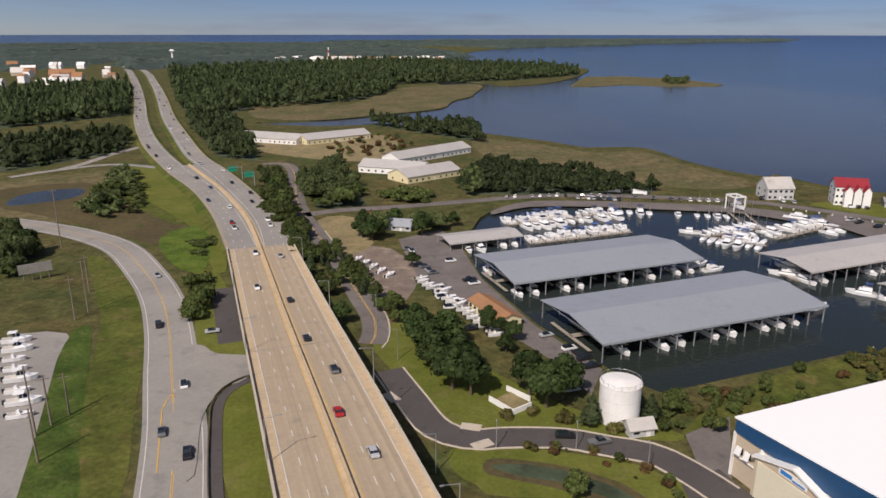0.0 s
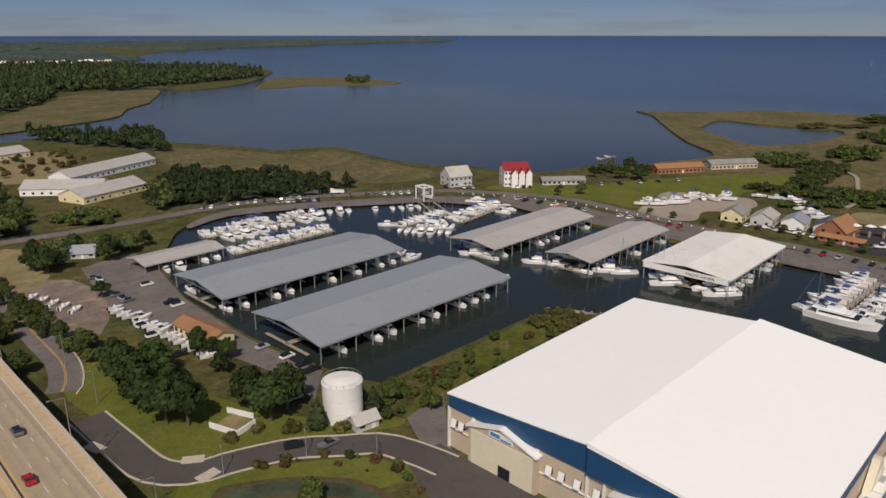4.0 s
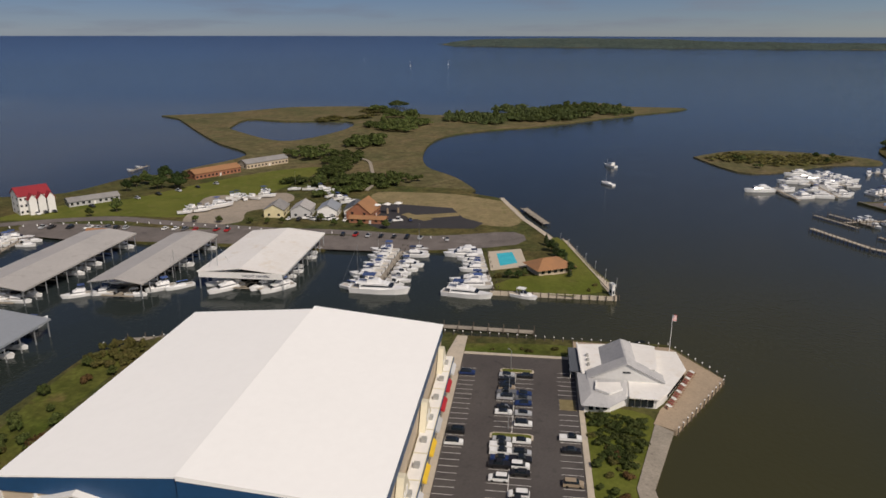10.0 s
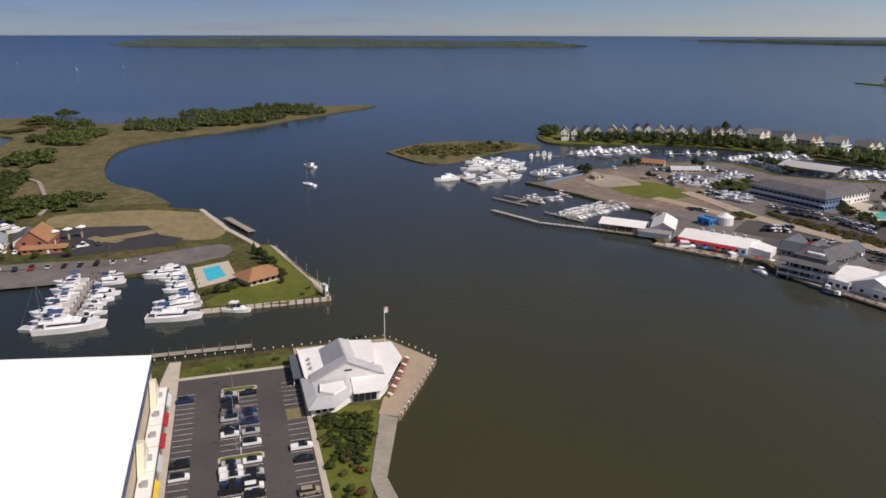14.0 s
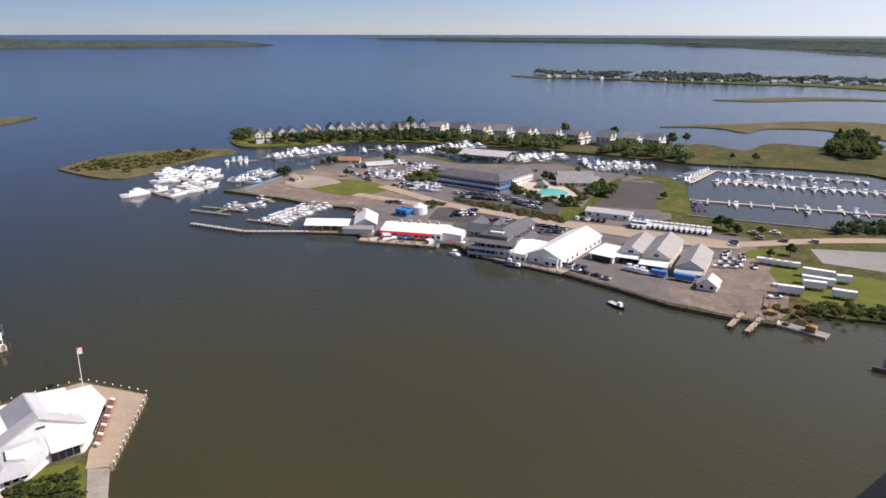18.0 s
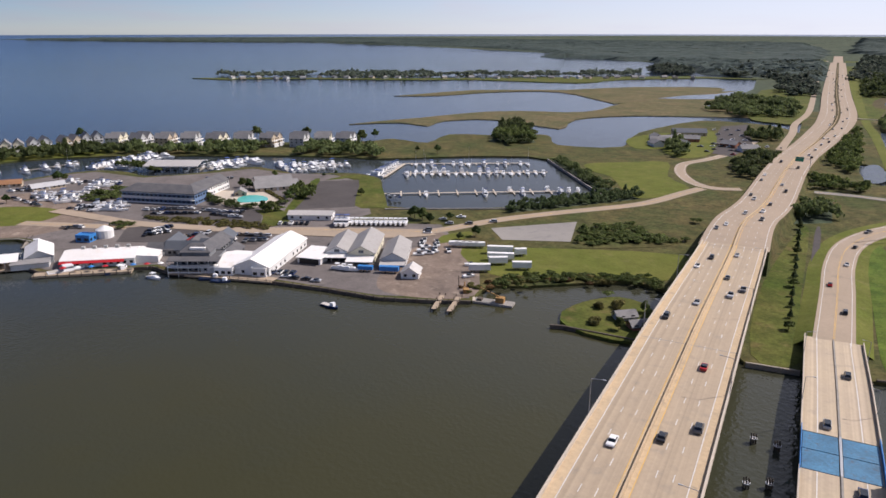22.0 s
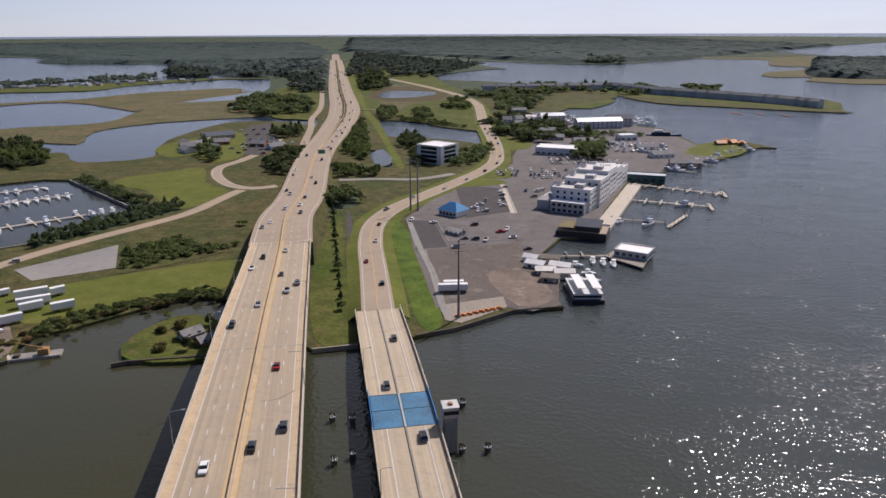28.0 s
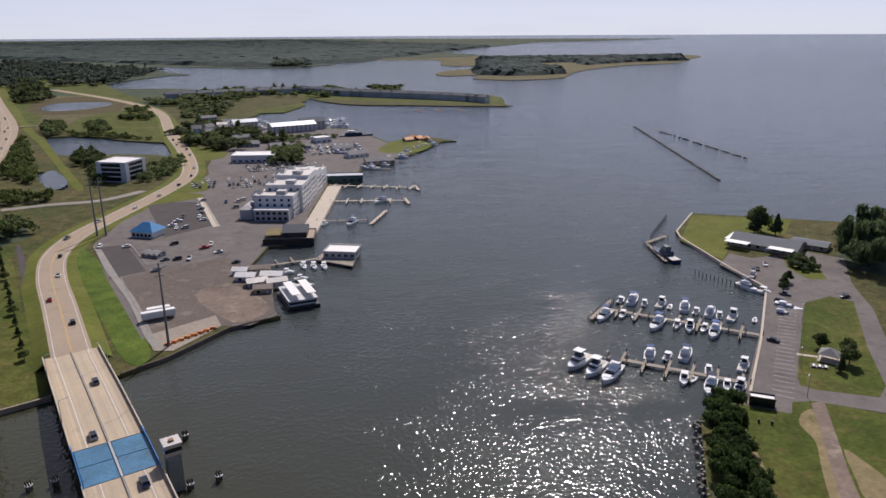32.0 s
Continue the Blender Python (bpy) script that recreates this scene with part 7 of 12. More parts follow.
for k in range(7):
    n = len(fl2.v)
    for i in range(7):
        x = 0.1 + i * 0.55
        fl2.v += [(x, -0.15 * i + 0.25 * math.sin(i * 1.3), 13.15 - k * 0.3 - 0.16 * i), (x, -0.15 * i + 0.25 * math.sin(i * 1.3), 13.0 - k * 0.3 - 0.16 * i)]
    fl2.f += [(n + 2 * i, n + 2 * i + 1, n + 2 * i + 3, n + 2 * i + 2) for i in range(6)]
part("flag_stripes", fl2, gel_white, cloth)
part("flag_canton", Geo().poly([(0.1, -0.06, 13.32), (1.7, -0.2, 12.9), (1.7, -0.2, 11.9), (0.1, -0.06, 12.3)]), hull_navy, cloth)

# piles with white caps along the walkway and the point
rail_line = [hall(88, -34), hall(100, -12), hall(113.5, 70), hall(112, 120), hall(111.6, 151.5), hall(90.2, 164.2), hall(59, 144.8)]
rail = thing("quay_piles", "row of timber piles with pale caps along the quay", "mooring piles")
white_cap = Geo().tube((0, 0, -1.0), (0, 0, 2.6), 0.17, n=6).mesh("pile", wood_pile)
knob = Geo().tube((0, 0, 2.6), (0, 0, 2.95), 0.26, 0.05, 6).mesh("pile_cap", gel_white)
for p in resample([(*q, 0.0) for q in rail_line], 3.1):
    a = part("pile", white_cap, None, rail)
    a.location = p
    b = part("pile_cap", knob, None, rail)
    b.location = p
dock(hall(95, -30), hall(100, -14), 2.4, 0.8, label="low floating dock off the walkway", step=5)
dock(hall(121, 75), hall(120, 107), 2.6, 0.8, label="low floating dock off the walkway", step=5)

# ---- sheds, tank and quay buildings ----
boat_shed("long grey metal roof over boat slips", 51.6, 285.3, 86, 37, 22.5, 6.3, 8.6, roof_grey, 13, 0.55, 1)
boat_shed("long grey metal roof over boat slips", 76.0, 233.4, 89, 38, 22.5, 6.3, 8.6, roof_grey, 13, 0.6, 2)
boat_shed("pale grey metal roof over boat slips", 167.5, 297.0, 80, 26, 24.0, 6.3, 8.2, roof_pale, 12, 0.6, 3)
boat_shed("pale grey metal roof over boat slips", 192.0, 260.5, 70, 21, 24.2, 6.3, 8.0, roof_pale, 11, 0.6, 4)
yh = boat_shed("white-roofed covered slips with a lettered fascia", 219.6, 223.2, 61, 35, 24.6, 7.4, 9.2, roof_white, 9, 0.7, 5, siding_white)
boat_shed("small pale metal roof over boat slips", 6.9, 322.0, 36, 15, 24.0, 4.8, 6.0, roof_pale, 6, 0.6, 6)
part("fascia_board", Geo().box(-31.4, -31.1, -17.6, 17.6, 5.2, 7.6), siding_white, yh, "white lettered gable fascia")
tx = bpy.data.curves.new("sign_text", "FONT")
tx.body, tx.size, tx.extrude, tx.align_x, tx.align_y = "YACHT HAVEN", 1.7, 0.02, "CENTER", "CENTER"
tx.materials.append(hull_navy)
word = new("lettering", tx)
word.parent = yh
word.matrix_basis = pose(-31.5, -6.5, 6.35, 90, 0, -90)

tank = thing("storage_tank", "white cylindrical storage tank with a flat top", "tank", 39.9, 164.0, GROUND, 0)
part("shell", Geo().tube((0, 0, 0), (0, 0, 10.6), 5.2, n=36), siding_white, tank)
part("lid", Geo().tube((0, 0, 10.6), (0, 0, 11.2), 5.35, 0.6, 36), roof_white, tank)
for k in range(18):
    a = k * math.pi / 9
    part("rail_post", Geo().tube((5.1 * math.cos(a), 5.1 * math.sin(a), 10.6), (5.1 * math.cos(a), 5.1 * math.sin(a), 11.7), 0.04, n=4), steel, tank)
ring = Geo()
for i in range(24):
    p, q = [(5.12 * math.cos(j * 0.2618), 5.12 * math.sin(j * 0.2618), 11.65) for j in (i, i + 1)]
    ring.tube(p, q, 0.05, n=4)
part("rail", ring, steel, tank)
for z in (3.4, 6.8):
    part("weld_band", Geo().tube((0, 0, z), (0, 0, z + 0.08), 5.23, n=36), siding_grey, tank)
house("pump_house", "small pale shed beside the tank", "shed", 43.5, 157.5, 6.4, 4.4, 14, 3.6, 5.2, siding_grey, roof_pale, 1, 3)
house("dock_office", "long low tan building with a brown roof", "office", 10.5, 231.5, 22, 8.5, -62, 4.4, 6.0, siding_yellow, shingle_brown, 1, 3)
house("grey_house", "grey two-storey house with a tall roof by the bay", "house", 186, 424, 16, 14, 5, 8, 13.5, siding_grey, roof_pale, 2, 3)
house("red_roofed_house", "white three-storey house with a red roof", "house", 222.0, 410.0, 17, 14, -14, 12, 16, siding_white, shingle_red, 3, 2.4)
for k in range(3):
    house("red_roofed_house_wing", "white gabled wing with a red roof", "house", 217.5 + k * 4.6, 402.0 - k * 1.2, 5, 4, 76, 10.5, 13.2, siding_white, shingle_red, 2, 2.4)
house("motel_row", "long low grey building beside the marsh", "building", 253, 400, 29, 9, -17, 4.2, 6.0, siding_grey, shingle_grey, 1, 3)
house("brick_row", "long low tan-roofed brick terrace", "building", 352, 404, 38, 11, -8, 5.2, 7.6, brick_red, shingle_brown, 1, 3)
house("brick_row", "long low brown-roofed terrace near the marsh", "building", 400, 402, 38, 11, -11, 5.2, 7.6, siding_tan, shingle_grey, 1, 3)
for k, (m, r) in enumerate(((siding_yellow, shingle_grey), (siding_grey, roof_pale), (siding_white, roof_grey), (siding_white, roof_slate))):
    house("marine_shop", "gabled marine shop beside the quay", "shop", 289 + k * 7.5, 283 - k * 13, 15, 11, 30, 5.6, 8.6, m, r, 1, 3, group="marine shops")
house("harbour_restaurant", "brown shingled restaurant with tall roof", "restaurant", 311, 238, 18, 14, 18, 5.5, 11, brick_red, shingle_brown, 2, 3)
house("restaurant_porch", "brown shingled low porch", "porch", 302, 228, 20, 6, -68, 3.6, 4.8, brick_red, shingle_brown, 1, 3)
for k in range(3):
    um = thing("parasol", "white square parasol on a deck", "parasol", 318 + k * 5, 234 - k * 4, GROUND + 3, 0, "parasols")
    part("pole", Geo().tube((0, 0, 0), (0, 0, 3), 0.05), steel, um)
    part("canopy", Geo().hexa([(-2, -2, 2.6), (2, -2, 2.6), (2, 2, 2.6), (-2, 2, 2.6)], [(-0.1, -0.1, 3.6), (0.1, -0.1, 3.6), (0.1, 0.1, 3.6), (-0.1, 0.1, 3.6)]), siding_white, um)
    part("stand", Geo().box(-0.4, 0.4, -0.4, 0.4, -3, 0), wood_deck, um)
club = thing("pool_house", "brown hip-roofed pool house with deep eaves", "house", 276, 111, GROUND, -38)
part("wall", Geo().box(-8, 8, -5.5, 5.5, -0.3, 3.0), siding_tan, club)
part("roof", Geo().hexa([(-9.6, -7.1, 2.9), (9.6, -7.1, 2.9), (9.6, 7.1, 2.9), (-9.6, 7.1, 2.9)], [(-3.5, -0.4, 6.2), (3.5, -0.4, 6.2), (3.5, 0.4, 6.2), (-3.5, 0.4, 6.2)]), shingle_brown, club, "brown shingle hip roof")
for k in range(5):
    part("window", Geo().box(-6.8 + k * 3, -5.2 + k * 3, -5.6, -5.45, 0.9, 2.3), glass_dark, club)
DECK_PTS = ((286.5, 146.5), (299, 135), (276.5, 121.5), (263, 133))
setting("pool_terrace", Geo().hexa([(*p, 0.5) for p in DECK_PTS], [(*p, GROUND + 0.25) for p in DECK_PTS]), concrete, "pale concrete pool terrace")
POOL_PTS = ((285.8, 141.5), (292, 136.5), (278.5, 127.2), (270.5, 132))
setting("pool", Geo().hexa([(*p, 0.6) for p in POOL_PTS], [(*p, GROUND + 0.28) for p in POOL_PTS]), pool_water, "bright turquoise swimming pool")
house("quay_kiosk", "small brown-roofed kiosk on the quay", "kiosk", 209, 330, 10, 6, -60, 3.4, 5.0, brick_red, shingle_brown, 1, 3)
setting("new_lot_island", Geo().hexa([(*p, 1.0) for p in ((318, 212), (324, 218), (345, 196), (340, 192))], [(*p, GROUND + 0.3) for p in ((318, 212), (324, 218), (345, 196), (340, 192))]), soil, "tan planting island")

# ---- woods, groves and single trees ----
woods("forest_north", WOOD_A, 13, 15, leaf_forest, 1, "dense dark-green forest behind the cove", 0, pines=0.4)
woods("forest_west", WOOD_B, 10, 14, leaf_forest, 2, "dense dark-green roadside wood", 0, pines=0.4)
woods("forest_low", WOOD_C, 9, 9, leaf_forest, 3, "dense dark-green thicket", 0, pines=0.4)
forest_canopy("forest_far_north", WOOD_L, 42, 16, canopy_hazed, 4, "far dark woods towards the bay")
woods("wood_outlet", WOOD_D, 8.5, 12, leaf_forest, 5, "roadside trees", 1)
woods("wood_cove", WOOD_E, 8, 10, leaf_forest, 6, "trees along the cove", 1)
woods("wood_lane", WOOD_F, 9, 9, leaf_mid, 7, "trees beside the lane", 1, gaps=0.4)
woods("wood_marsh_edge", WOOD_G, 7.5, 8, leaf_forest, 8, "trees and shrubs along the marsh edge", 1)
woods("wood_spit", WOOD_M, 10, 6.5, leaf_mid, 9, "trees along the marsh spit", 1, gaps=0.56, floor=False)
woods("wood_spit_tip", WOOD_N, 10, 7, leaf_mid, 10, "trees at the tip of the spit", 1, gaps=0.4, floor=False)
woods("wood_behind_shops", WOOD_P, 8, 6, leaf_mid, 12, "shrubs behind the boatyard", 1, gaps=0.45, floor=False)
woods("hedge_road", WOOD_R, 3.6, 4.4, leaf_pine, 14, "dark hedge of cypress by the road", 1)
woods("thicket_field", WOOD_S, 5.0, 2.6, leaf_mid, 15, "dense low scrub beside the field", 1, floor=False, gaps=0.42, pines=0.1)
woods("hedge_basin", WOOD_T, 5, 4.6, leaf_dark, 16, "row of trees along the boat basin", 1)
woods("wood_marsh", WOOD_U, 6.5, 8, leaf_mid, 17, "clump of trees in the marsh", 1)
woods("wood_ramp", WOOD_X, 7, 8, leaf_dark, 20, "trees beside the highway", 1, gaps=0.42)
woods("wood_far_marsh", WOOD_Y, 11, 10, leaf_dark, 21, "trees at the marsh edge", 1, gaps=0.3)
woods("wood_point", WOOD_Z, 12, 8, leaf_hazed, 22, "trees on the cottage point", 0, gaps=0.5, floor=False)
forest_canopy("forest_far_east", [(3280, -3230), (2330, -2830), (2094, -2580), (1880, -2320), (1560, -2290), (1260, -2300), (1000, -2560), (1500, -4020), (2480, -6100), (7080, -5970), (10300, -3900), (9800, -2150), (8060, -2600), (5730, -3640), (4190, -3420)], 46, 14, canopy_hazed, 23, "far dark woods on the mainland", 0.3)
forest_canopy("forest_far_mid", WOOD_FAR_B, 17, 12, canopy_hazed, 24, "far dark woods on the mainland", 0.7)
forest_canopy("forest_far_south", WOOD_FAR_C, 40, 14, canopy_hazed, 25, "far dark woods on the mainland", 0.3)
woods("forest_south", WOOD_FAR_D, 18, 11, leaf_hazed, 26, "far mixed woods behind the creek", 0, gaps=0.45)
forest_canopy("forest_isle", WOOD_ISLE, 14, 14, canopy_hazed, 27, "dark wooded island", 0.45)
woods("wood_park", WOOD_WEST, 9, 15, leaf_pine, 28, "tall dark trees behind the park", 2)
woods("shore_trees", WOOD_SHORE, 3.6, 5.2, leaf_oak, 29, "dense trees along the rocky shore", 2)
woods("wood_cove_town", WOOD_COVE, 14, 8, leaf_dark, 31, "street trees by the cove", 1, gaps=0.4, floor=False)
forest_canopy("wood_far_island", FAR_ISLAND, 80, 16, canopy_hazed, 32, "far wooded island")
forest_canopy("wood_far_cape", FAR_NORTH[1:9], 80, 16, canopy_hazed, 33, "far wooded cape")
grove(WOOD_H, 8, 8, ["maple", "pine", "oak"], 34)
grove(WOOD_O, 10, 9, ["oak", "maple"], 35)
grove(WOOD_J, 9, 10, ["oak", "pine"], 36)
grove(WOOD_K, 10, 8, ["oak", "maple"], 37)
for x, y in ((-13, 201), (-8, 190), (-3, 178), (2, 175), (-5, 206), (18, 176), (22, 169), (27, 174), (-16, 213), (-11, 196), (-1, 187)):
    tree(x, y, tree_rng.uniform(11.5, 14), "oak", wide=0.95)
for x, y, h in ((13, 202, 7), (8, 217, 7), (-52, 349, 9), (-44, 324, 12), (-50, 330, 11), (-21, 333, 12), (-6, 351, 8), (-12, 345, 8), (-22, 284, 7), (8, 224, 7), (16, 211, 7), (12, 216, 6), (-36, 352, 9)):
    tree(x, y, h, "oak")
for x, y, h, k in ((32, 160, 9, "pine"), (48, 163, 8, "pine"), (46, 171, 7, "pine"), (54, 166, 6, "maple"), (26, 162, 4, "shrub"), (11, 163, 4, "shrub"), (18, 165, 3.5, "shrub"), (24, 131, 7, "maple"), (16, 149, 3, "shrub"), (22, 148, 3, "rust"), (31, 149, 2.5, "shrub"), (42, 142, 2.5, "rust"), (45, 136, 3, "rust"), (38, 158, 4, "shrub"), (50, 158, 4, "maple")):
    tree(x, y, h, k)
bank = [(48, 178), (58, 176), (90, 188), (128, 206), (138, 200), (133, 194), (100, 178), (66, 158), (56, 154), (52, 164)]
woods("bank_shrubs", bank, 3.4, 2.2, leaf_light, 77, "tangled yellow-green shrubs on the bank", 2, wide=0.8, gaps=0.5, floor=False)
woods("bank_bushes", bank, 6.0, 3.4, leaf_mid, 87, "tangled green bushes on the bank", 2, wide=0.6, gaps=0.52, floor=False)
for n, (x, y) in enumerate(scatter(bank, 8.5, 77)):
    tree(x, y, tree_rng.uniform(2.0, 3.8), tree_rng.choice(["rust", "shrub", "maple"]), wide=1.2)
for n, (x, y) in enumerate(scatter([hall(60, 122), hall(62, 134), hall(24, 130), hall(24, 122.5)], 3.4, 78)):
    if n % 3:
        tree(x, y, tree_rng.uniform(1.0, 2.2), tree_rng.choice(["shrub", "maple", "rust"]), wide=1.3)
for n, (x, y) in enumerate(scatter([hall(101, 88), hall(106, 88), hall(106, 118), hall(101, 118)], 4, 79)):
    if n % 2:
        tree(x, y, tree_rng.uniform(0.8, 1.6), "shrub", wide=1.4)
for n, (x, y) in enumerate(scatter([(-135, 655), (-70, 690), (-30, 560), (-105, 560)], 14, 81)):
    tree(x, y, 4.5, "rust" if n % 3 else "maple", wide=1.1)
for k in range(15):
    x, y, _ = on_axis(590 + k * 13, -27, 0)
    tree(x, y, 4.0, "pine" if k % 4 else "maple", wide=1.25)
for x, y, h, k in ((-190, -188, 8, "maple"), (-183, -184, 6, "pine"), (-196, -196, 6, "maple"), (-221, -262, 5, "oak"), (-216, -256, 5, "oak"), (-226, -266, 6, "oak"), (-262, -340, 14, "pine"), (-272, -335, 13, "pine"), (-268, -345, 15, "maple"), (-190, -202, 6, "maple"), (140, -236, 5, "maple"), (150, -232, 5, "shrub"), (155, -226, 4, "shrub"), (147, -212, 4, "shrub"), (137, -214, 5, "maple"), (131, -230, 5, "oak"), (128, -219, 5, "maple")):
    tree(x, y, h, k)
woods("island_scrub", [(612, 112), (575, 80), (600, 50), (650, 14), (680, 4), (684, 50), (660, 96)], 5.5, 1.5, leaf_light, 82, "low scrub on the marsh island", 0, wide=1.2, floor=False, gaps=0.52, pines=0)
woods("island_bushes", [(600, 102), (572, 80), (590, 66), (628, 84)], 8, 4.0, leaf_mid, 85, "bushes on the marsh island", 1, wide=1.1, floor=False, gaps=0.3, pines=0.1)
for x, y in ((672, 22), (668, 34), (640, 24)):
    tree(x, y, 4.5, "oak", 0.7, 1.3)
for x, y in scatter([(200, -198), (180, -238), (160, -262), (176, -262), (195, -232), (214, -200)], 5.5, 83):
    tree(x, y, tree_rng.uniform(1.5, 3.2), tree_rng.choice(["shrub", "rust", "maple"]), wide=1.3)
for x, y in scatter([(-60, 310), (-38, 270), (-20, 228), (-25, 222), (-48, 258), (-71, 303)], 5.5, 84):
    tree(x, y, tree_rng.uniform(4, 7), tree_rng.choice(["maple", "pine"]))
TOWN_TREES = [(542, -44), (537, -48), (578, -86), (573, -90), (576, -134), (572, -139), (601, -199), (455, -228), (300, -262), (262, -262), (520, -90), (500, -142), (480, -262), (462, -226), (411, -233), (442, -192), (386, -206)]
for x, y in TOWN_TREES:
    tree(x, y, tree_rng.uniform(5, 8), tree_rng.choice(["oak", "maple"]))
woods("trees_headland", [(414, 1534), (460, 1531), (421, 1410), (383, 1412)], 16, 8, leaf_dark, 304, "lone trees on the marsh spit", 1, floor=False, gaps=0.3, pines=0.6)
woods("scrub_creek", [(201, -214), (207, -223), (196, -243), (189, -250), (173, -263), (167, -274), (154, -270), (147, -261), (157, -262), (167, -255), (183, -242), (195, -226)], 3.2, 1.9, leaf_mid, 303, "tangled scrub along the creek bank", 1, wide=1.1, floor=False, gaps=0.12, pines=0)
woods("swale_plants", [(168, 54), (174, 41), (165, 38), (148, 36), (150, 45)], 2.2, 1.2, leaf_mid, 301, "dense tall plants in the rain garden", 1, wide=1.1, floor=False, gaps=0.5, pines=0)
woods("swale_reeds", [(168, 53), (174, 41), (165, 38), (144, 35), (148, 44)], 2.0, 1.0, leaf_light, 302, "tawny seed heads in the rain garden", 1, wide=1.0, floor=False, gaps=0.4, pines=0)

# ---- docks, boats and cars of the north marina ----
MIX = ["cruiser", "sport", "fisher", "cruiser", "sport"]
dock((22, 355), (80, 382), 2.0, fingers=[(k, s, 6) for k in (8, 18, 28, 38, 48, 58) for s in (-1, 1)])
slips((22, 355), (80, 382), 3, MIX, 1, 0.95, 4.4, 1)
slips((22, 355), (80, 382), 3, MIX, -1, 0.95, 4.4, 2)
dock((32, 322), (83, 344), 2.0, fingers=[(k, 1, 6) for k in (8, 16, 24, 32, 40, 48)])
slips((32, 322), (83, 344), 2, ["sport", "fisher", "cruiser", "sport"], 1, 0.95, 4.0, 3)
slips((79, 392), (142, 382), 3, ["cruiser", "fisher", "sail", "sport", "sail"], -1, 0.8, 5.0, 4)
dock((117, 338), (141, 322), 2.0)
dock((122, 339), (154, 356), 2.0)
slips((117, 338), (141, 322), 1, ["sail", "sport", "skiff", "cruiser"], 1, 0.9, 4.2, 5)
slips((117, 338), (141, 322), 1, ["sport", "sail", "cruiser"], -1, 0.9, 4.2, 6)
slips((122, 339), (154, 356), 3, ["sail", "sail", "sport", "cruiser"], 1, 0.8, 4.4, 7)
slips((122, 339), (154, 356), 5, ["sport", "skiff", "cruiser"], -1, 0.8, 4.6, 8)
moor("fisher", 118, 345, 165, 1.0)
dock((150, 334), (190, 360), 2.2)
slips((150, 334), (190, 360), 4, ["skiff", "sport", "cruiser"], 1, 0.6, 6, 9)
slips((150, 334), (190, 360), 6, ["skiff", "sport"], -1, 0.55, 7, 10)
moor("yacht", 172, 378, -30, 0.9)
moor("cruiser", 180, 366, -35, 1.0)
lift = thing("boat_lift", "white travelling boat hoist over a slip", "boat hoist", 151, 392, GROUND, -75)
for x in (-4, 4):
    for y in (-3.2, 3.2):
        part("leg", Geo().box(x - 0.3, x + 0.3, y - 0.3, y + 0.3, -0.1, 8), siding_white, lift)
for y in (-3.2, 3.2):
    part("beam", Geo().box(-4.4, 4.4, y - 0.35, y + 0.35, 7.4, 8.2), siding_white, lift)
for x in (-4, 4):
    part("cross_beam", Geo().box(x - 0.35, x + 0.35, -3.4, 3.4, 7.6, 8.3), siding_white, lift)
moor("cruiser", 151.5, 397, -75, 0.8, 2.6, "boats on the hard")
for x, y, b in ((150, 385, 6.0),):
    dock((x - 4, y + 3), (x - 6, y - 26), 1.2)
    dock((x + 4, y + 3), (x + 2, y - 26), 1.2)
# spine docks of the east basin
dock((218, 163), (274, 185), 2.2, fingers=[(k, s, 7) for k in range(8, 56, 8) for s in (-1, 1)])
slips((224, 165), (274, 185), 2, ["cruiser", "sail", "cruiser", "fisher"], 1, 0.95, 5.0, 11)
slips((224, 165), (274, 185), 2, ["cruiser", "sport", "fisher", "sail"], -1, 0.95, 5.0, 12)
moor("yacht", 214, 172, -68, 1.25)
moor("sail", 216, 178, -90, 1.3)
dock((244, 121), (288, 149), 2.0)
slips((247, 122), (290, 150), 2, ["cruiser", "yacht", "cruiser", "fisher"], 1, 0.98, 5.0, 13, size=0.92)
moor("yacht", 230, 138, -75, 1.05)
moor("sport", 243, 113.5, -88, 1.25)
for kind, x, y, a, s in (("yacht", 140, 279, 155, 0.75), ("cruiser", 158, 258, 150, 0.9), ("fisher", 164, 252, 150, 0.9), ("cruiser", 181, 237, 160, 0.95), ("sail", 186, 232, 160, 1.1), ("yacht", 196, 214, 165, 0.8), ("sail", 199, 219, 150, 1.3), ("cruiser", 205, 203, 165, 1.0), ("yacht", 207, 196, 165, 0.8), ("sail", 211, 240, 150, 0.9), ("cruiser", 122, 243, 25, 0.9), ("fisher", 96, 292, 30, 1.0), ("sport", 120, 248, 25, 1.0), ("cruiser", 100, 286, 20, 0.8)):
    moor(kind, x, y, a, s)
# boats ashore and in the yard
yard = random.Random(44)
for k, (x, y) in enumerate(((258, 330), (266, 326), (276, 324), (284, 329), (298, 334), (314, 322), (338, 320), (343, 312), (346, 304), (338, 297), (333, 284), (330, 276), (326, 267))):
    moor(("fisher", "cruiser", "yacht", "sport", "cruiser", "cruiser", "sail")[k % 7], x, y, yard.uniform(-50, -10), 0.8, GROUND + 1.2, "boats on the hard")
for k in range(16):
    moor(yard.choice(["sport", "skiff", "skiff"]), -20 + k * 1.9 + yard.uniform(-0.8, 0.8), 268 - k * 3.6, 20 + yard.uniform(-10, 10), 0.85, GROUND + 0.5, "boats on the hard")
for k in range(5):
    moor("skiff", -48 + k * 4, 290 - k * 5, 60, 1.0, GROUND + 0.4, "boats on the hard")
for k in range(8):
    moor(yard.choice(["sport", "skiff"]), -147 + k * 4.3, 203 - k * 6.4, 20, 1.0, GROUND + 0.6, "boats on the hard")

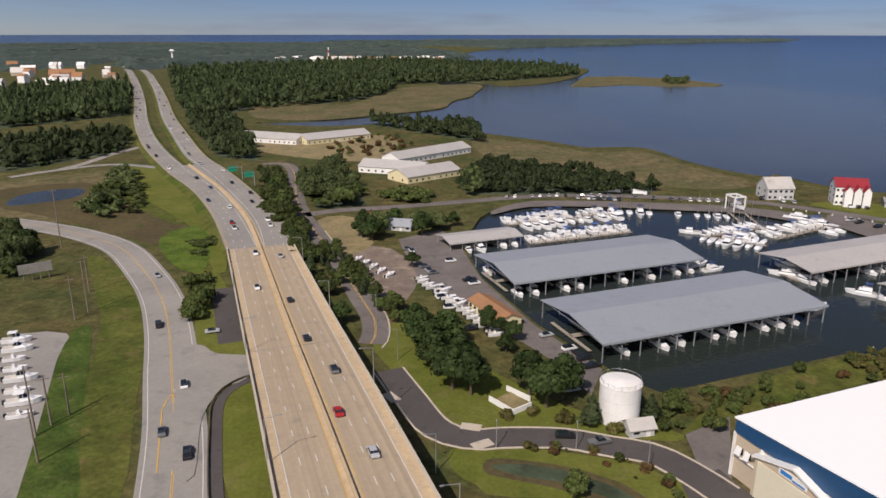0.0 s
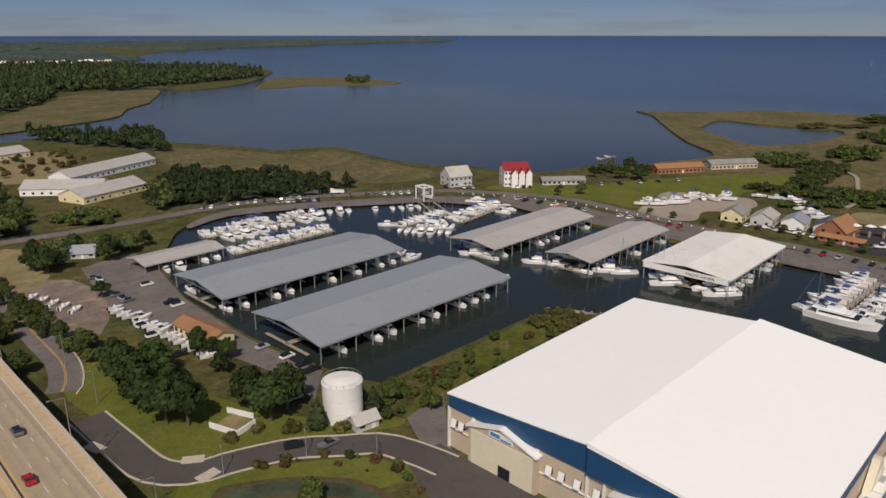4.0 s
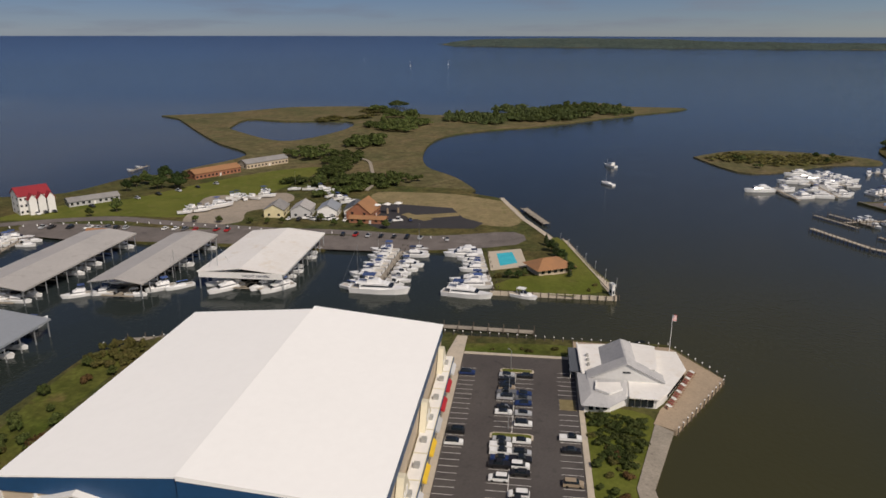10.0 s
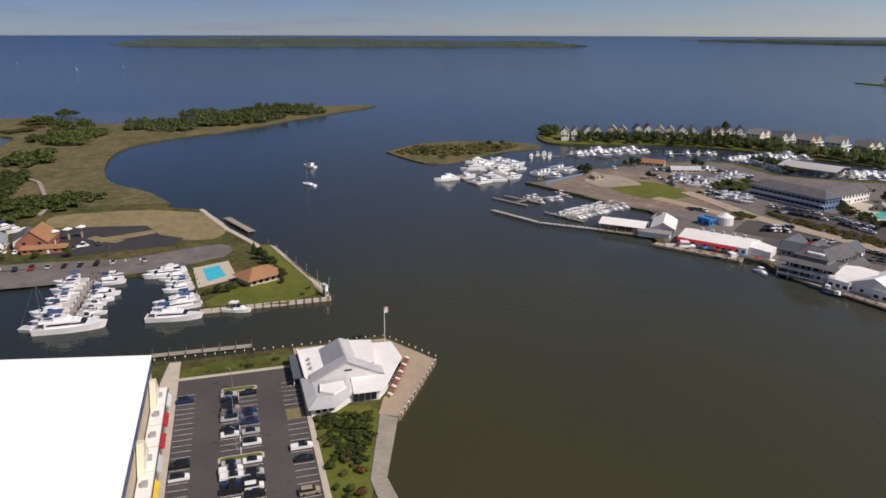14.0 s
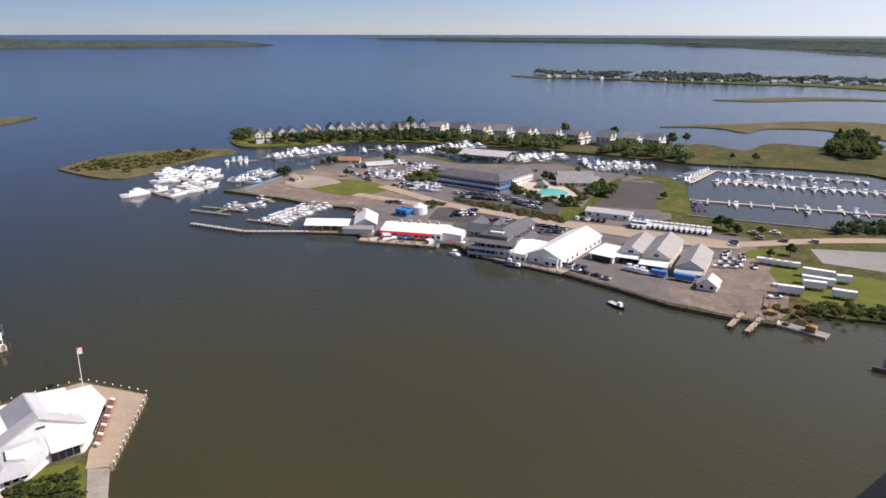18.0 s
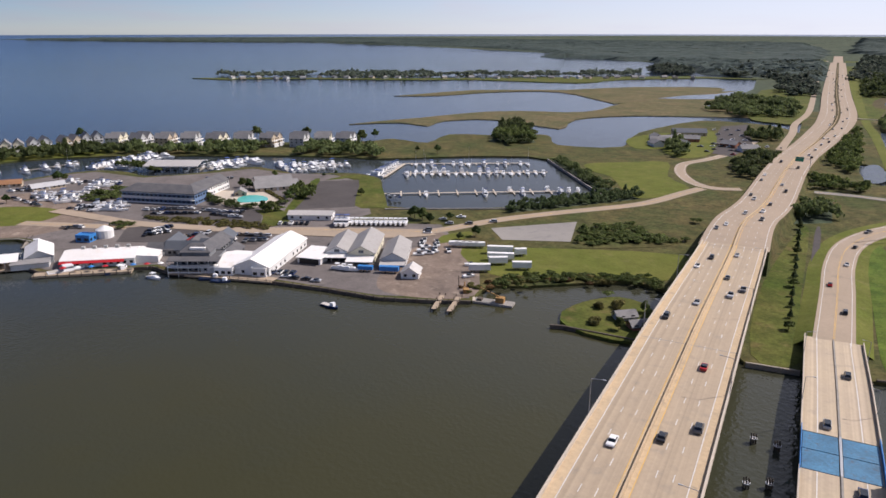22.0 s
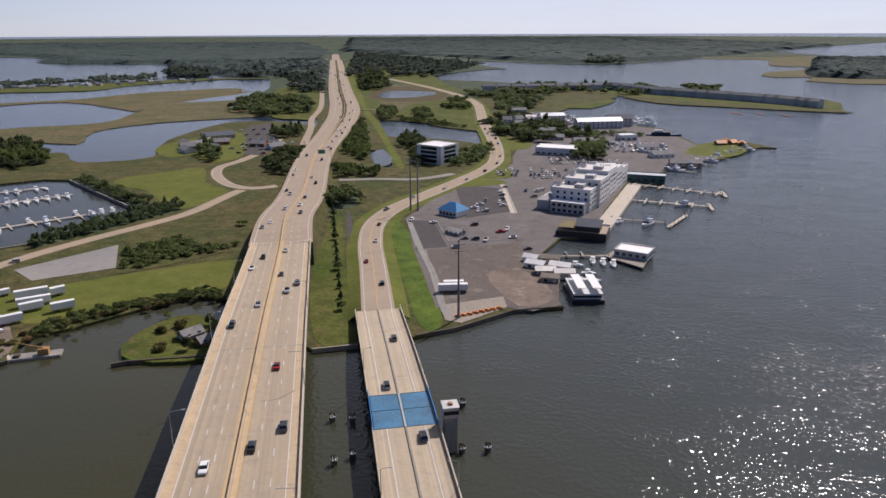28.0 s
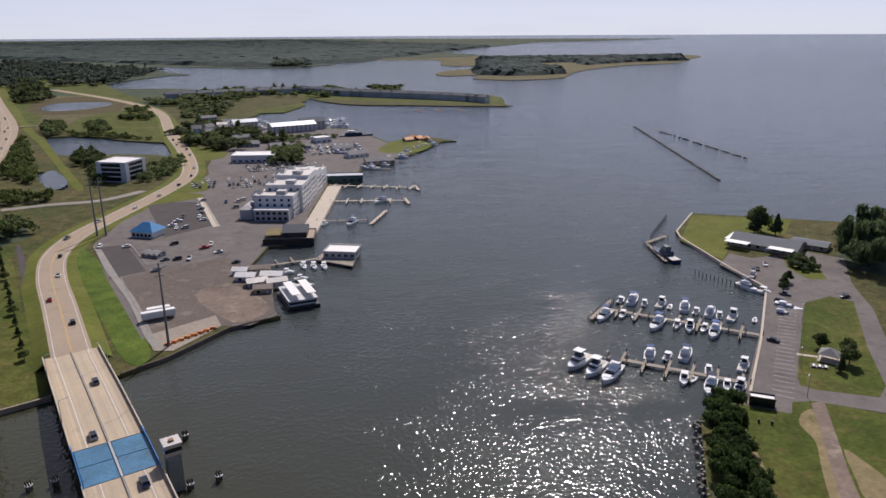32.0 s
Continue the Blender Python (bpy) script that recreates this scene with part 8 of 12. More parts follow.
# parked cars along the quays
for k in range(26):
    if yard.random() < 0.8:
        park(27 + k * 5.1 - 2, 414.5 + 10 * math.sin(k * 0.19) * 0.6 + 2, yard.choice([75, 85, 95]), GROUND + 0.15, "parked along the marina lane")
for k in range(40):
    t = k / 39
    x, y = 206 + t * 96, 374 - t * 206 + 14 * math.sin(t * 3.1)
    if yard.random() < 0.55:
        park(x - 6, y - 2, yard.choice([20, 30, 200]), GROUND + 0.2, "parked on the quay")
for x, y in ((-24, 306), (-15, 279), (-17, 284), (-13, 276), (-10, 253), (-8, 248), (-5, 238), (2, 219), (27, 215), (33, 205), (35, 201), (36.5, 198), (38, 193), (-6, 292), (2, 268), (4, 264), (-26, 309)):
    park(x, y, yard.choice([22, 202, 110]) + yard.uniform(-4, 4), GROUND + 0.13, "parked on the marina quay")
for k in range(9):
    park(45 + k * 3.0 + 22, 350 + 66 - k * 0.5, 90, GROUND + 0.15, "parked along the marina lane", "pickup" if k % 3 else "suv")
for k in range(22):
    a = yard.uniform(0, 1)
    park(286 + yard.uniform(-4, 4) + 30 * a, 268 - 60 * a + yard.uniform(-4, 4), yard.uniform(0, 360), GROUND + 0.2, "parked by the marine shops")
for x, y in ((-83, 214), (33, 152), (30, 178)):
    park(x, y, 20, GROUND + 0.25, "on the asphalt")
park(25, 154.5, 0, GROUND + 0.18, "driving on the dark drive", "suv", "black", group="moving traffic")
for x, y in ((186, 412), (191, 409), (176, 418), (222, 398), (226, 396), (218, 399)):
    park(x, y, 80, GROUND + 0.15, "parked before a house")
for k in range(14):
    park(238 + k * 7, 398 - k * 1.0 - 8, 80, GROUND + 0.15, "parked behind the field") if k % 2 else None
# trucks by the marsh road
for k, (x, y) in enumerate(((91, 432), (106, 427))):
    tr = thing("box_truck", "white box truck parked by the marsh", "truck", x, y, GROUND + 0.1, -8, "trucks")
    part("box", Geo().box(-4, 2.4, -1.2, 1.2, 0.9, 3.4), siding_white, tr)
    part("cab", Geo().box(2.5, 4.4, -1.1, 1.1, 0.5, 2.5), siding_white, tr)
    part("windscreen", Geo().box(4.3, 4.45, -0.9, 0.9, 1.5, 2.3), glass_dark, tr)
    for q in (-2.6, 3.3):
        for w in (-1.05, 1.05):
            p = part("wheel", wheel_mesh, None, tr)
            p.location = (q, w, 0.4)

# white bollards along the quay road
post = Geo().box(-0.25, 0.25, -0.25, 0.25, 0, 0.9).mesh("bollard", gel_white)
line = smooth([(180, 398), (212, 372), (236, 338), (252, 300), (268, 252), (284, 214), (297, 178)], 8)
for x, y, _ in resample([(a, b, 0.0) for a, b in line], 6.5):
    o = part("bollard", post, None)
    o.location = (x - 2, y - 3, GROUND + 0.15)
    tagged(o, "white painted concrete bollard by the quay", "bollard", "quay bollards")

# outlet halls behind the wood
for cx, cy, L, W, a, wall in ((-178, 640, 70, 22, -20, siding_white), (-122, 648, 66, 24, 40, siding_yellow), (-50, 497, 48, 20, -18, siding_white), (-28, 478, 46, 22, 42, siding_yellow), (-30, 560, 80, 20, 48, siding_white)):
    house("outlet_hall", "long low shopping hall with a grey metal roof", "shop", cx, cy, L, W, a, 5.5, 9.5, wall, roof_pale, 1, 5, group="outlet halls")
house("dark_house", "dark-roofed low house among trees", "house", -33, 346, 14, 10, -10, 3.6, 6.2, siding_grey, roof_grey, 1, 3)
# garden wall beside the oaks
for a, b in (((7, 172), (13, 165)), ((13, 165), (18, 169)), ((12, 178), (18, 172))):
    setting("garden_wall", wall_along([(*a, GROUND), (*b, GROUND)], 0, 0.35, 1.6), siding_white, "low white garden wall")
setting("garden_terrace", Geo().hexa([(*p, 1.0) for p in ((8, 172), (13, 166), (18, 170), (13, 177))], [(*p, GROUND + 0.25) for p in ((8, 172), (13, 166), (18, 170), (13, 177))]), soil, "brown garden terrace")
# kerbs and pond of the drive
kerb_line = [(x, y, GROUND + 0.1) for x, y in smooth(DARK_ROAD, 6)]
for d in (-4.5, 4.5):
    setting("kerb", wall_along(resample(kerb_line, 4), d, 0.5, 0.22), concrete, "pale concrete kerb")
kerb_front = [(x, y, GROUND + 0.1) for x, y in smooth(FRONT_ROAD[5:], 6)]
setting("kerb", wall_along(resample(kerb_front, 4), -4.7, 0.5, 0.22), concrete, "pale concrete kerb")
sheet("rain_pond", smooth([(4.6, 142), (7, 145), (14.6, 144.4), (23.4, 142.4), (29, 140), (36, 135.6), (40.5, 129), (41, 125), (33, 127.6), (22, 133.6), (12.6, 136.6), (6, 138.8)], 4, True), GROUND + 0.16, scrub_dark, skirt=0.1, label="brown reedy hollow in the grass island")
sheet("rain_pond_mud", smooth([(6.4, 142), (14.6, 142.8), (23.2, 140.6), (28, 138.2), (34.6, 133.8), (38.6, 128), (33.6, 129.6), (22.4, 136), (12.8, 138.4)], 4, True), GROUND + 0.18, woodland, skirt=0.1, label="dark wet mud")
for k, (x, y) in enumerate(((15.6, 150.4), (22.1, 149), (24.7, 148.8), (30.7, 147.8), (36.2, 144.7), (38.3, 144.7), (41.4, 141.2), (45.5, 136.7), (38.5, 138.4), (33.1, 143.3), (45.8, 131.3), (44.3, 127.1), (47.3, 126.4))):
    tree(x, y, (1.2, 2.6, 0.9)[k % 3], ("rust", "maple", "shrub")[k % 3], wide=1.1 if k % 3 else 1.6)
for x, y, a in ((-19.6, 173, -52), (2, 158.5, -12), (4.7, 150.7, 30)):
    ramp_pad = Geo().box(-2.6, 2.6, -1.5, 1.5, 0, 0.28)
    tagged(new("kerb_ramp", ramp_pad.mesh("kerb_ramp", concrete)), "pale concrete kerb ramp", kind="structure").matrix_basis = pose(x, y, GROUND, 0, 0, a)
# side road junction under the bridge
street("road_junction", [(-79, 190.5), (-70, 190), (-52, 194), (-30, 190)], 10, road_grey, "grey side road under the bridge", yellow=False, edges=True, lift=0.04)
# masts, pylons and lamps
for x, y, h in ((-105, 151, 19), (-104, 156, 14), (-102, 161, 12), (-134, 223, 16), (-133, 230, 20), (-143, 250, 15), (-185, 306, 28), (-98, 140, 14)):
    p = thing("utility_pole", "weathered utility pole with a crossarm", "utility pole", x, y, GROUND, 30, "utility poles")
    part("pole", Geo().tube((0, 0, 0), (0, 0, h), 0.28, 0.16, 7), pole_wood, p)
    part("crossarm", Geo().box(-1.4, 1.4, -0.08, 0.08, h - 1.2, h - 1.0), pole_wood, p)
sign = thing("billboard", "grey billboard back on timber legs", "billboard", -171, 263, GROUND, 40)
part("board", Geo().box(-6, 6, -0.15, 0.15, 3.2, 7.2), concrete_old, sign)
for x in (-4.5, -1.5, 1.5, 4.5):
    part("leg", Geo().tube((x, 0.3, 0), (x, 0.3, 7), 0.18), pole_wood, sign)
for x, y in ((8, 149.5), (27, 149.5), (42, 141.5), (181, 84), (165, 77), (150, 70)):
    lamp_post(x, y, GROUND + 0.2, 6.5, 0.6, 90, "black post-top lamp beside the drive")
for x, y in ((-20, 196), (-6, 139), (-30, 225)):
    lamp_post(x, y, GROUND + 0.1, 10, 2.4, 200)
# guard rail of the low road
gr = [(x, y, GROUND + 0.14) for x, y in smooth([(-42, 100), (-54, 128), (-64, 157), (-67, 168), (-66.5, 176), (-62, 183), (-52, 187)], 6)]
setting("rail_path", strip(resample(gr, 4), 0.4, 3.2, 0.06), asphalt_dark, "dark asphalt strip behind the guard rail")
corner = Geo()
for pts in ([(-80, 174, GROUND + 0.2), (-78, 178, GROUND + 0.2), (-67, 181, GROUND + 0.2)], [(-78, 177.5, GROUND + 0.2), (-72, 166, GROUND + 0.2), (-70, 156, GROUND + 0.2)], [(-84, 200, GROUND + 0.2), (-76, 193.5, GROUND + 0.2), (-64, 193, GROUND + 0.2)]):
    strip(pts, -0.15, 0.15, 0.02, corner)
setting("corner_lines", corner, line_white, "white guide lines at the junction")
setting("guard_rail", wall_along(resample(gr, 4), 0, 0.25, 0.85, low=0.3), wood_pile, "dark guard rail")

# ---- highway traffic, lamps and signs ----
tr_rng = random.Random(31)


def drive(s, off, up, **k):
    """A vehicle on the highway bridge; up: heading along the axis or against it."""
    x, y, z = on_axis(s, off)
    dz = level(s + 3, HEIGHTS) - level(s - 3, HEIGHTS)
    slope = math.degrees(math.atan2(dz, 6))
    turn = math.degrees(math.atan2(ALONG.y, ALONG.x)) + (0 if up else 180)
    return park(x, y, turn, z + 0.03, k.pop("where", "on the highway bridge"), pitch=-slope if up else slope, group="moving traffic", **k)


LANES = (3.1, 6.5, 10.0)
for s, lane, side, kind, colour in ((12, 0, -1, "pickup", "white"), (20, 1, 1, "sedan", "silver"), (60, 1, -1, "sedan", "white"), (78, 0, 1, "sedan", "black"), (116, 0, 1, "sedan", "black"), (142, 1, 1, "suv", "grey"), (166, 0, 1, "sedan", "red"), (186, 1, 1, "sedan", "silver"), (455, 1, 1, "sedan", "white"), (470, 2, -1, "suv", "grey"), (462, 0, -1, "sedan", "black"), (505, 1, -1, "sedan", "red"), (540, 2, 1, "suv", "black"), (560, 0, 1, "sedan", "silver"), (575, 1, -1, "pickup", "silver"), (600, 0, -1, "sedan", "grey"), (612, 2, 1, "sedan", "white"), (630, 1, 1, "suv", "black"), (640, 0, -1, "sedan", "white"), (585, 2, -1, "pickup", "grey"), (420, 1, -1, "suv", "black"), (400, 0, 1, "sedan", "grey"), (340, 1, 1, "sedan", "white"), (300, 0, -1, "sedan", "black"), (260, 1, -1, "sedan", "silver")):
    drive(s, side * LANES[lane], side < 0, kind=kind, colour=colour)
for line, n, sides in ((nw, 34, (-4, 0, 4)), (ne, 34, (-4, 0, 4)), (sm, 62, (-11, -7.5, -3.5, 3.5, 7.5, 11))):
    for k in range(n):
        i = int(3 + (len(line[:150]) - 8) * (k / n) ** 1.25) + tr_rng.randint(0, 2)
        if i + 1 >= len(line):
            continue
        d = tr_rng.choice(sides)
        a, b = offset_line(line, d)[i], offset_line(line, d)[i + 1]
        park(a[0], a[1], math.degrees(math.atan2(b[1] - a[1], b[0] - a[0])) + (180 if d < 0 else 0), a[2] + 0.05, "on the highway", group="moving traffic") if math.hypot(a[0], a[1]) < 2400 else None
for s, d, colour in ((10, 3, "black"), (16, 3, "white"), (24, -3, "black"), (33, 3, "silver"), (12, -3, "grey")):
    i = min(len(low_road) - 2, s + 20)
    a, b = offset_line(low_road, d)[i], offset_line(low_road, d)[i + 1]
    park(a[0], a[1], math.degrees(math.atan2(b[1] - a[1], b[0] - a[0])), a[2] + 0.02, "on the shore road", colour=colour, group="moving traffic")
for k in range(16):
    i = 6 + k * 6
    if i + 1 < len(south_road):
        d = tr_rng.choice((-3, 3))
        a, b = offset_line(south_road, d)[i], offset_line(south_road, d)[i + 1]
        park(a[0], a[1], math.degrees(math.atan2(b[1] - a[1], b[0] - a[0])), a[2] + 0.02, "on the shore road", group="moving traffic")
for s, d, colour in ((478, 4, "navy blue"), (508, -3, "silver"), (545, 3, "grey")):
    x, y, z = on_axis(s, LOW_OFF - d, None, LOW_HEIGHTS)
    park(x, y, math.degrees(math.atan2(ALONG.y, ALONG.x)), z + 0.05, "on the drawbridge", "suv", colour, group="moving traffic")
across_turn = math.degrees(math.atan2(ACROSS.y, ACROSS.x))
for s in range(30, 650, 62):
    for side in (-1, 1):
        x, y, z = on_axis(s + (0 if side > 0 else 28), side * (HALF + 0.1))
        lamp_post(x, y, z - 0.3, 10.5, 3.0, across_turn + (180 if side > 0 else 0), "galvanised highway lamp on the parapet", "highway lamps")
for s in (345, 400, 455, 520, 560):
    for side in (-1, 1):
        x, y, z = on_axis(s, LOW_OFF + side * LOW_HALF, None, LOW_HEIGHTS)
        lamp_post(x, y, z, 8, 2.0, across_turn + (180 if side > 0 else 0), "lamp on the drawbridge parapet", "bridge lamps")


def gantry(x, y, z, turn, w, high, pw, ph, side=0.0):
    g = thing("overhead_sign", "green overhead road sign on a steel gantry", "road sign", x, y, z, turn, "road signs")
    part("mast", Geo().tube((0, 0, -0.5), (0, 0, high), 0.25, 0.2), steel, g)
    part("beam", Geo().tube((0, 0, high - 0.5), (w, 0, high - 0.5), 0.16, n=5), steel, g)
    p = part("sign_panel", Geo().box(w - pw, w, -0.3, -0.2, high - ph + 0.6, high + 0.6), green_sign, g)
    bars = Geo()
    for k in range(2):
        bars.box(w - pw * 0.88, w - pw * 0.15, -0.36, -0.31, high - ph * (0.25 + 0.4 * k), high - ph * (0.12 + 0.4 * k) + 0.1)
    part("sign_bars", bars, line_white, p)


def signs_on(line, i, off, turn_add, w=9.0):
    a, b = offset_line(line, off)[i], offset_line(line, off)[i + 1]
    t = math.degrees(math.atan2(b[1] - a[1], b[0] - a[0]))
    gantry(a[0], a[1], a[2], t + turn_add, w, 8.5, 6.0, 3.6)


signs_on(ne, 14, 9.5, 90)
signs_on(ne, 12, 12.0, 90, 6)
signs_on(sm, 23, 15.5, 90, 11)
# bridge tender's house
ten = thing("tender_house", "pale concrete bridge tender's tower", "tower", 31.5, -171, 0, across_turn)
part("shaft", Geo().box(-2.4, 2.4, -2.4, 2.4, -1, 11.5), concrete_old, ten)
part("cabin", Geo().box(-2.8, 2.8, -2.8, 2.8, 11.5, 14.6), concrete, ten)
part("window_band", Geo().box(-2.84, 2.84, -2.84, 2.84, 12.6, 13.8), glass_dark, ten)
part("roof", Geo().box(-3.1, 3.1, -3.1, 3.1, 14.6, 15.0), roof_pale, ten)
ten.scale = (0.74, 0.74, 0.95)
part("hatch", Geo().box(-0.8, 0.8, -0.6, 1.0, 15.0, 15.5), shingle_brown, ten)
for x, y in ((69, -179), (61, -158), (63, -180), (57, -162), (32, -195), (28, -170), (21, -172)):
    d = thing("dolphin", "cluster of dark timber fender piles", "mooring piles", x, y, 0, 0, "fender piles")
    for k in range(7):
        a = k * 1.05
        r = 0.7 if k else 0
        p = part("pile", cap_mesh, None, d)
        p.location = (r * math.cos(a), r * math.sin(a), 0.4)
    part("band", Geo().tube((0, 0, 1.5), (0, 0, 1.7), 1.0, n=9), gel_white, d)

# ---- the waterfront town south of the narrows ----
QT = -141.0
tent = thing("pavilion_tent", "long white fabric roof on posts over a timber dock", "pavilion", 379, -55, GROUND, -111)
part("canopy", Geo().gable(-12, 12, -6.5, 6.5, 3.4, 5.6, 0.4, 0.12), roof_white, tent, "white fabric roof")
part("deck", Geo().box(-13, 14, -8.5, 7.5, -0.5, 0.2), wood_deck, tent, "brown deck boards")
for k in range(6):
    for y in (-6.3, 0, 6.3):
        part("post", Geo().tube((-11.5 + k * 4.6, y, 0.2), (-11.5 + k * 4.6, y, 3.5 if y else 5.5), 0.13), siding_white, tent)
    part("pile", Geo().tube((-12 + k * 4.8, -8.3, -4), (-12 + k * 4.8, -8.3, 1.4), 0.2), wood_pile, tent)
part("bar_counter", Geo().box(-4, 4, -2.2, 2.2, 0.2, 1.3), wood_pile, tent, "dark timber bar")
house("dock_bar", "grey gabled dock bar with a white roof beside the tent", "bar", 379, -76, 22, 12, -14, 4.8, 8.0, siding_grey, roof_white, 1, 3)
lean = thing("bar_lean_to", "low grey lean-to along the quay", "shed", 366, -69, GROUND, -112)
part("wall", Geo().box(-8, 8, -2.6, 2.6, -0.3, 2.5), siding_grey, lean)
part("roof", Geo().hexa([(-8.4, -3.1, 2.4), (8.4, -3.1, 2.4), (8.4, 2.9, 3.1), (-8.4, 2.9, 3.1)], [(-8.4, -3.1, 2.6), (8.4, -3.1, 2.6), (8.4, 2.9, 3.3), (-8.4, 2.9, 3.3)]), shingle_grey, lean)
rw = house("crab_restaurant", "long white low-roofed restaurant with a red awning band", "restaurant", 354, -98, 33, 19, -122, 4.6, 6.9, siding_white, roof_white, 1, 3)
part("red_band", Geo().hexa([(-16.7, -12.0, 2.5), (12.2, -12.0, 2.5), (12.2, -9.6, 3.3), (-16.7, -9.6, 3.3)], [(-16.7, -12.0, 2.65), (12.2, -12.0, 2.65), (12.2, -9.6, 3.45), (-16.7, -9.6, 3.45)]), red_paint, rw, "red awning band")
part("side_wing", Geo().hexa([(16.5, -8, -0.3), (27, -8, -0.3), (27, 7, -0.3), (16.5, 7, -0.3)], [(16.5, -8, 4.2), (27, -8, 3.2), (27, 7, 3.2), (16.5, 7, 4.2)]), roof_white, rw, "white lean-to wing")
for k in range(5):
    part("roof_unit", Geo().box(-10 + k * 5.2, -8.4 + k * 5.2, 1.5, 3.1, 5.2, 6.9), hvac, rw, "grey roof fan unit")
for k in range(7):
    part("awning_post", Geo().tube((-16 + k * 4.6, -11.8, 0), (-16 + k * 4.6, -11.8, 2.5), 0.09), siding_white, rw)
dk = thing("restaurant_deck", "timber deck along the quay", "deck", 343, -83, GROUND, -122)
part("planking", Geo().box(-19, 24, -2.8, 2.5, -0.9, 0.2), wood_deck, dk)
for k in range(9):
    part("pile", Geo().tube((-18 + k * 5.1, -2.8, -3), (-18 + k * 5.1, -2.8, 1.2), 0.2), wood_pile, dk)
for k in range(8):
    u = thing("parasol", "small parasol over a deck table", "parasol", 347 - k * 3.3, -78 - k * 5.2, GROUND + 0.2, 0, "deck parasols")
    part("canopy", Geo().tube((0, 0, 2.2), (0, 0, 2.9), 1.5, 0.1, 8), (red_paint, siding_white, blue_paint)[k % 3], u)
    part("pole", Geo().tube((0, 0, 0), (0, 0, 2.3), 0.05, n=5), steel, u)
bar = block("deck_restaurant", "dark grey three-storey restaurant with white railed decks", "restaurant", 312, -129, 20, 14, -132, 6.4, siding_dark, shingle_dark, 2, 2.6)
part("upper_storey", Geo().box(-7, 6, -5, 5, 6.2, 9.2), siding_dark, bar)
part("hip_roof", Geo().hexa([(-8, -6, 9.2), (7, -6, 9.2), (7, 6, 9.2), (-8, 6, 9.2)], [(-4, -0.5, 12), (2, -0.5, 12), (2, 0.5, 12), (-4, 0.5, 12)]), shingle_dark, bar, "grey hipped roof")
part("skylight_roof", Geo().box(-3, 4, -4.5, -1.5, 9.9, 10.9), roof_white, bar, "white roof box")
part("skirt_roof", Geo().hexa([(-12, -11, 6.3), (12, -11, 6.3), (12, -6.8, 7.4), (-12, -6.8, 7.4)], [(-12, -11, 6.5), (12, -11, 6.5), (12, -6.8, 7.6), (-12, -6.8, 7.6)]), shingle_dark, bar, "grey skirt roof over the deck")
for z in (0.1, 3.2):
    part("deck", Geo().box(-12, 12, -11, -7, z, z + 0.2), wood_deck if z < 1 else siding_white, bar, "railed balcony deck")
    part("railing", Geo().box(-12, 12, -11, -10.85, z + 0.75, z + 1.2), siding_white, bar)
for k in range(6):
    part("deck_post", Geo().tube((-11.8 + k * 4.7, -10.8, -3), (-11.8 + k * 4.7, -10.8, 6.4), 0.15), siding_white, bar)
house("restaurant_wing", "dark grey gabled rear wing of the deck restaurant", "restaurant", 327, -142, 22, 12, -48, 6.6, 10.2, siding_dark, shingle_dark, 2, 3)
house("restaurant_wing", "lower dark grey gabled wing beside the restaurant", "restaurant", 318, -147, 15, 8, -48, 4.2, 6.6, siding_dark, shingle_dark, 1, 3)
house("seafood_hall", "long white gabled hall running back from the quay", "hall", 300, -160, 48, 17, -52, 5.4, 9.0, siding_white, roof_white, 1, 5)
house("seafood_market", "low white gabled hall by the water", "hall", 305, -141, 19, 24, 38, 4.6, 6.9, siding_white, roof_white, 1, 4)
block("seafood_annex", "small white flat-roofed annex", "shed", 283, -145, 7, 7, -52, 4.0, siding_white, roof_white, 1, 3)
block("seafood_annex", "small white flat-roofed annex on the quay", "shed", 295.5, -133.5, 9, 6, QT, 3.6, siding_white, roof_white, 1, 3)
setting("quay_boards", Geo().hexa([(*p, 0.7) for p in ((306, -118), (271, -143), (274, -148), (309, -124))], [(*p, GROUND + 0.26) for p in ((306, -118), (271, -143), (274, -148), (309, -124))]), wood_deck, "pale timber quay boards")


def packing(label, cx, cy, L, W, wall, roof, eave, ridge, deep):
    h = house("packing_shed", label, "shed", cx, cy, L, W, -45, eave, ridge, wall, roof, 1, 6, group="packing sheds")
    a = -L / 2
    part("loading_canopy", Geo().hexa([(a - deep, -W / 2, 2.9), (a, -W / 2, 3.5), (a, W / 2, 3.5), (a - deep, W / 2, 2.9)], [(a - deep, -W / 2, 3.1), (a, -W / 2, 3.7), (a, W / 2, 3.7), (a - deep, W / 2, 3.1)]), roof_white, h, "white loading canopy")
    # black panel drawn for the shade inside the open front
    part("loading_door", Geo().box(a - 0.12, a - 0.02, -W / 2 + 1, W / 2 - 1, 0, 2.8), black_paint, h, "black panel as shade in the open loading front")
    part("gable_vent", Geo().box(a - 0.1, a - 0.02, -1.2, 1.2, eave - 1.0, eave + 0.4), roof_slate, h, "dark gable louvre")
    for k in range(4):
        part("canopy_post", Geo().tube((a - deep + 0.3, -W / 2 + 0.3 + k * (W - 0.6) / 3, -0.3), (a - deep + 0.3, -W / 2 + 0.3 + k * (W - 0.6) / 3, 2.9), 0.1), steel, h)
    return h


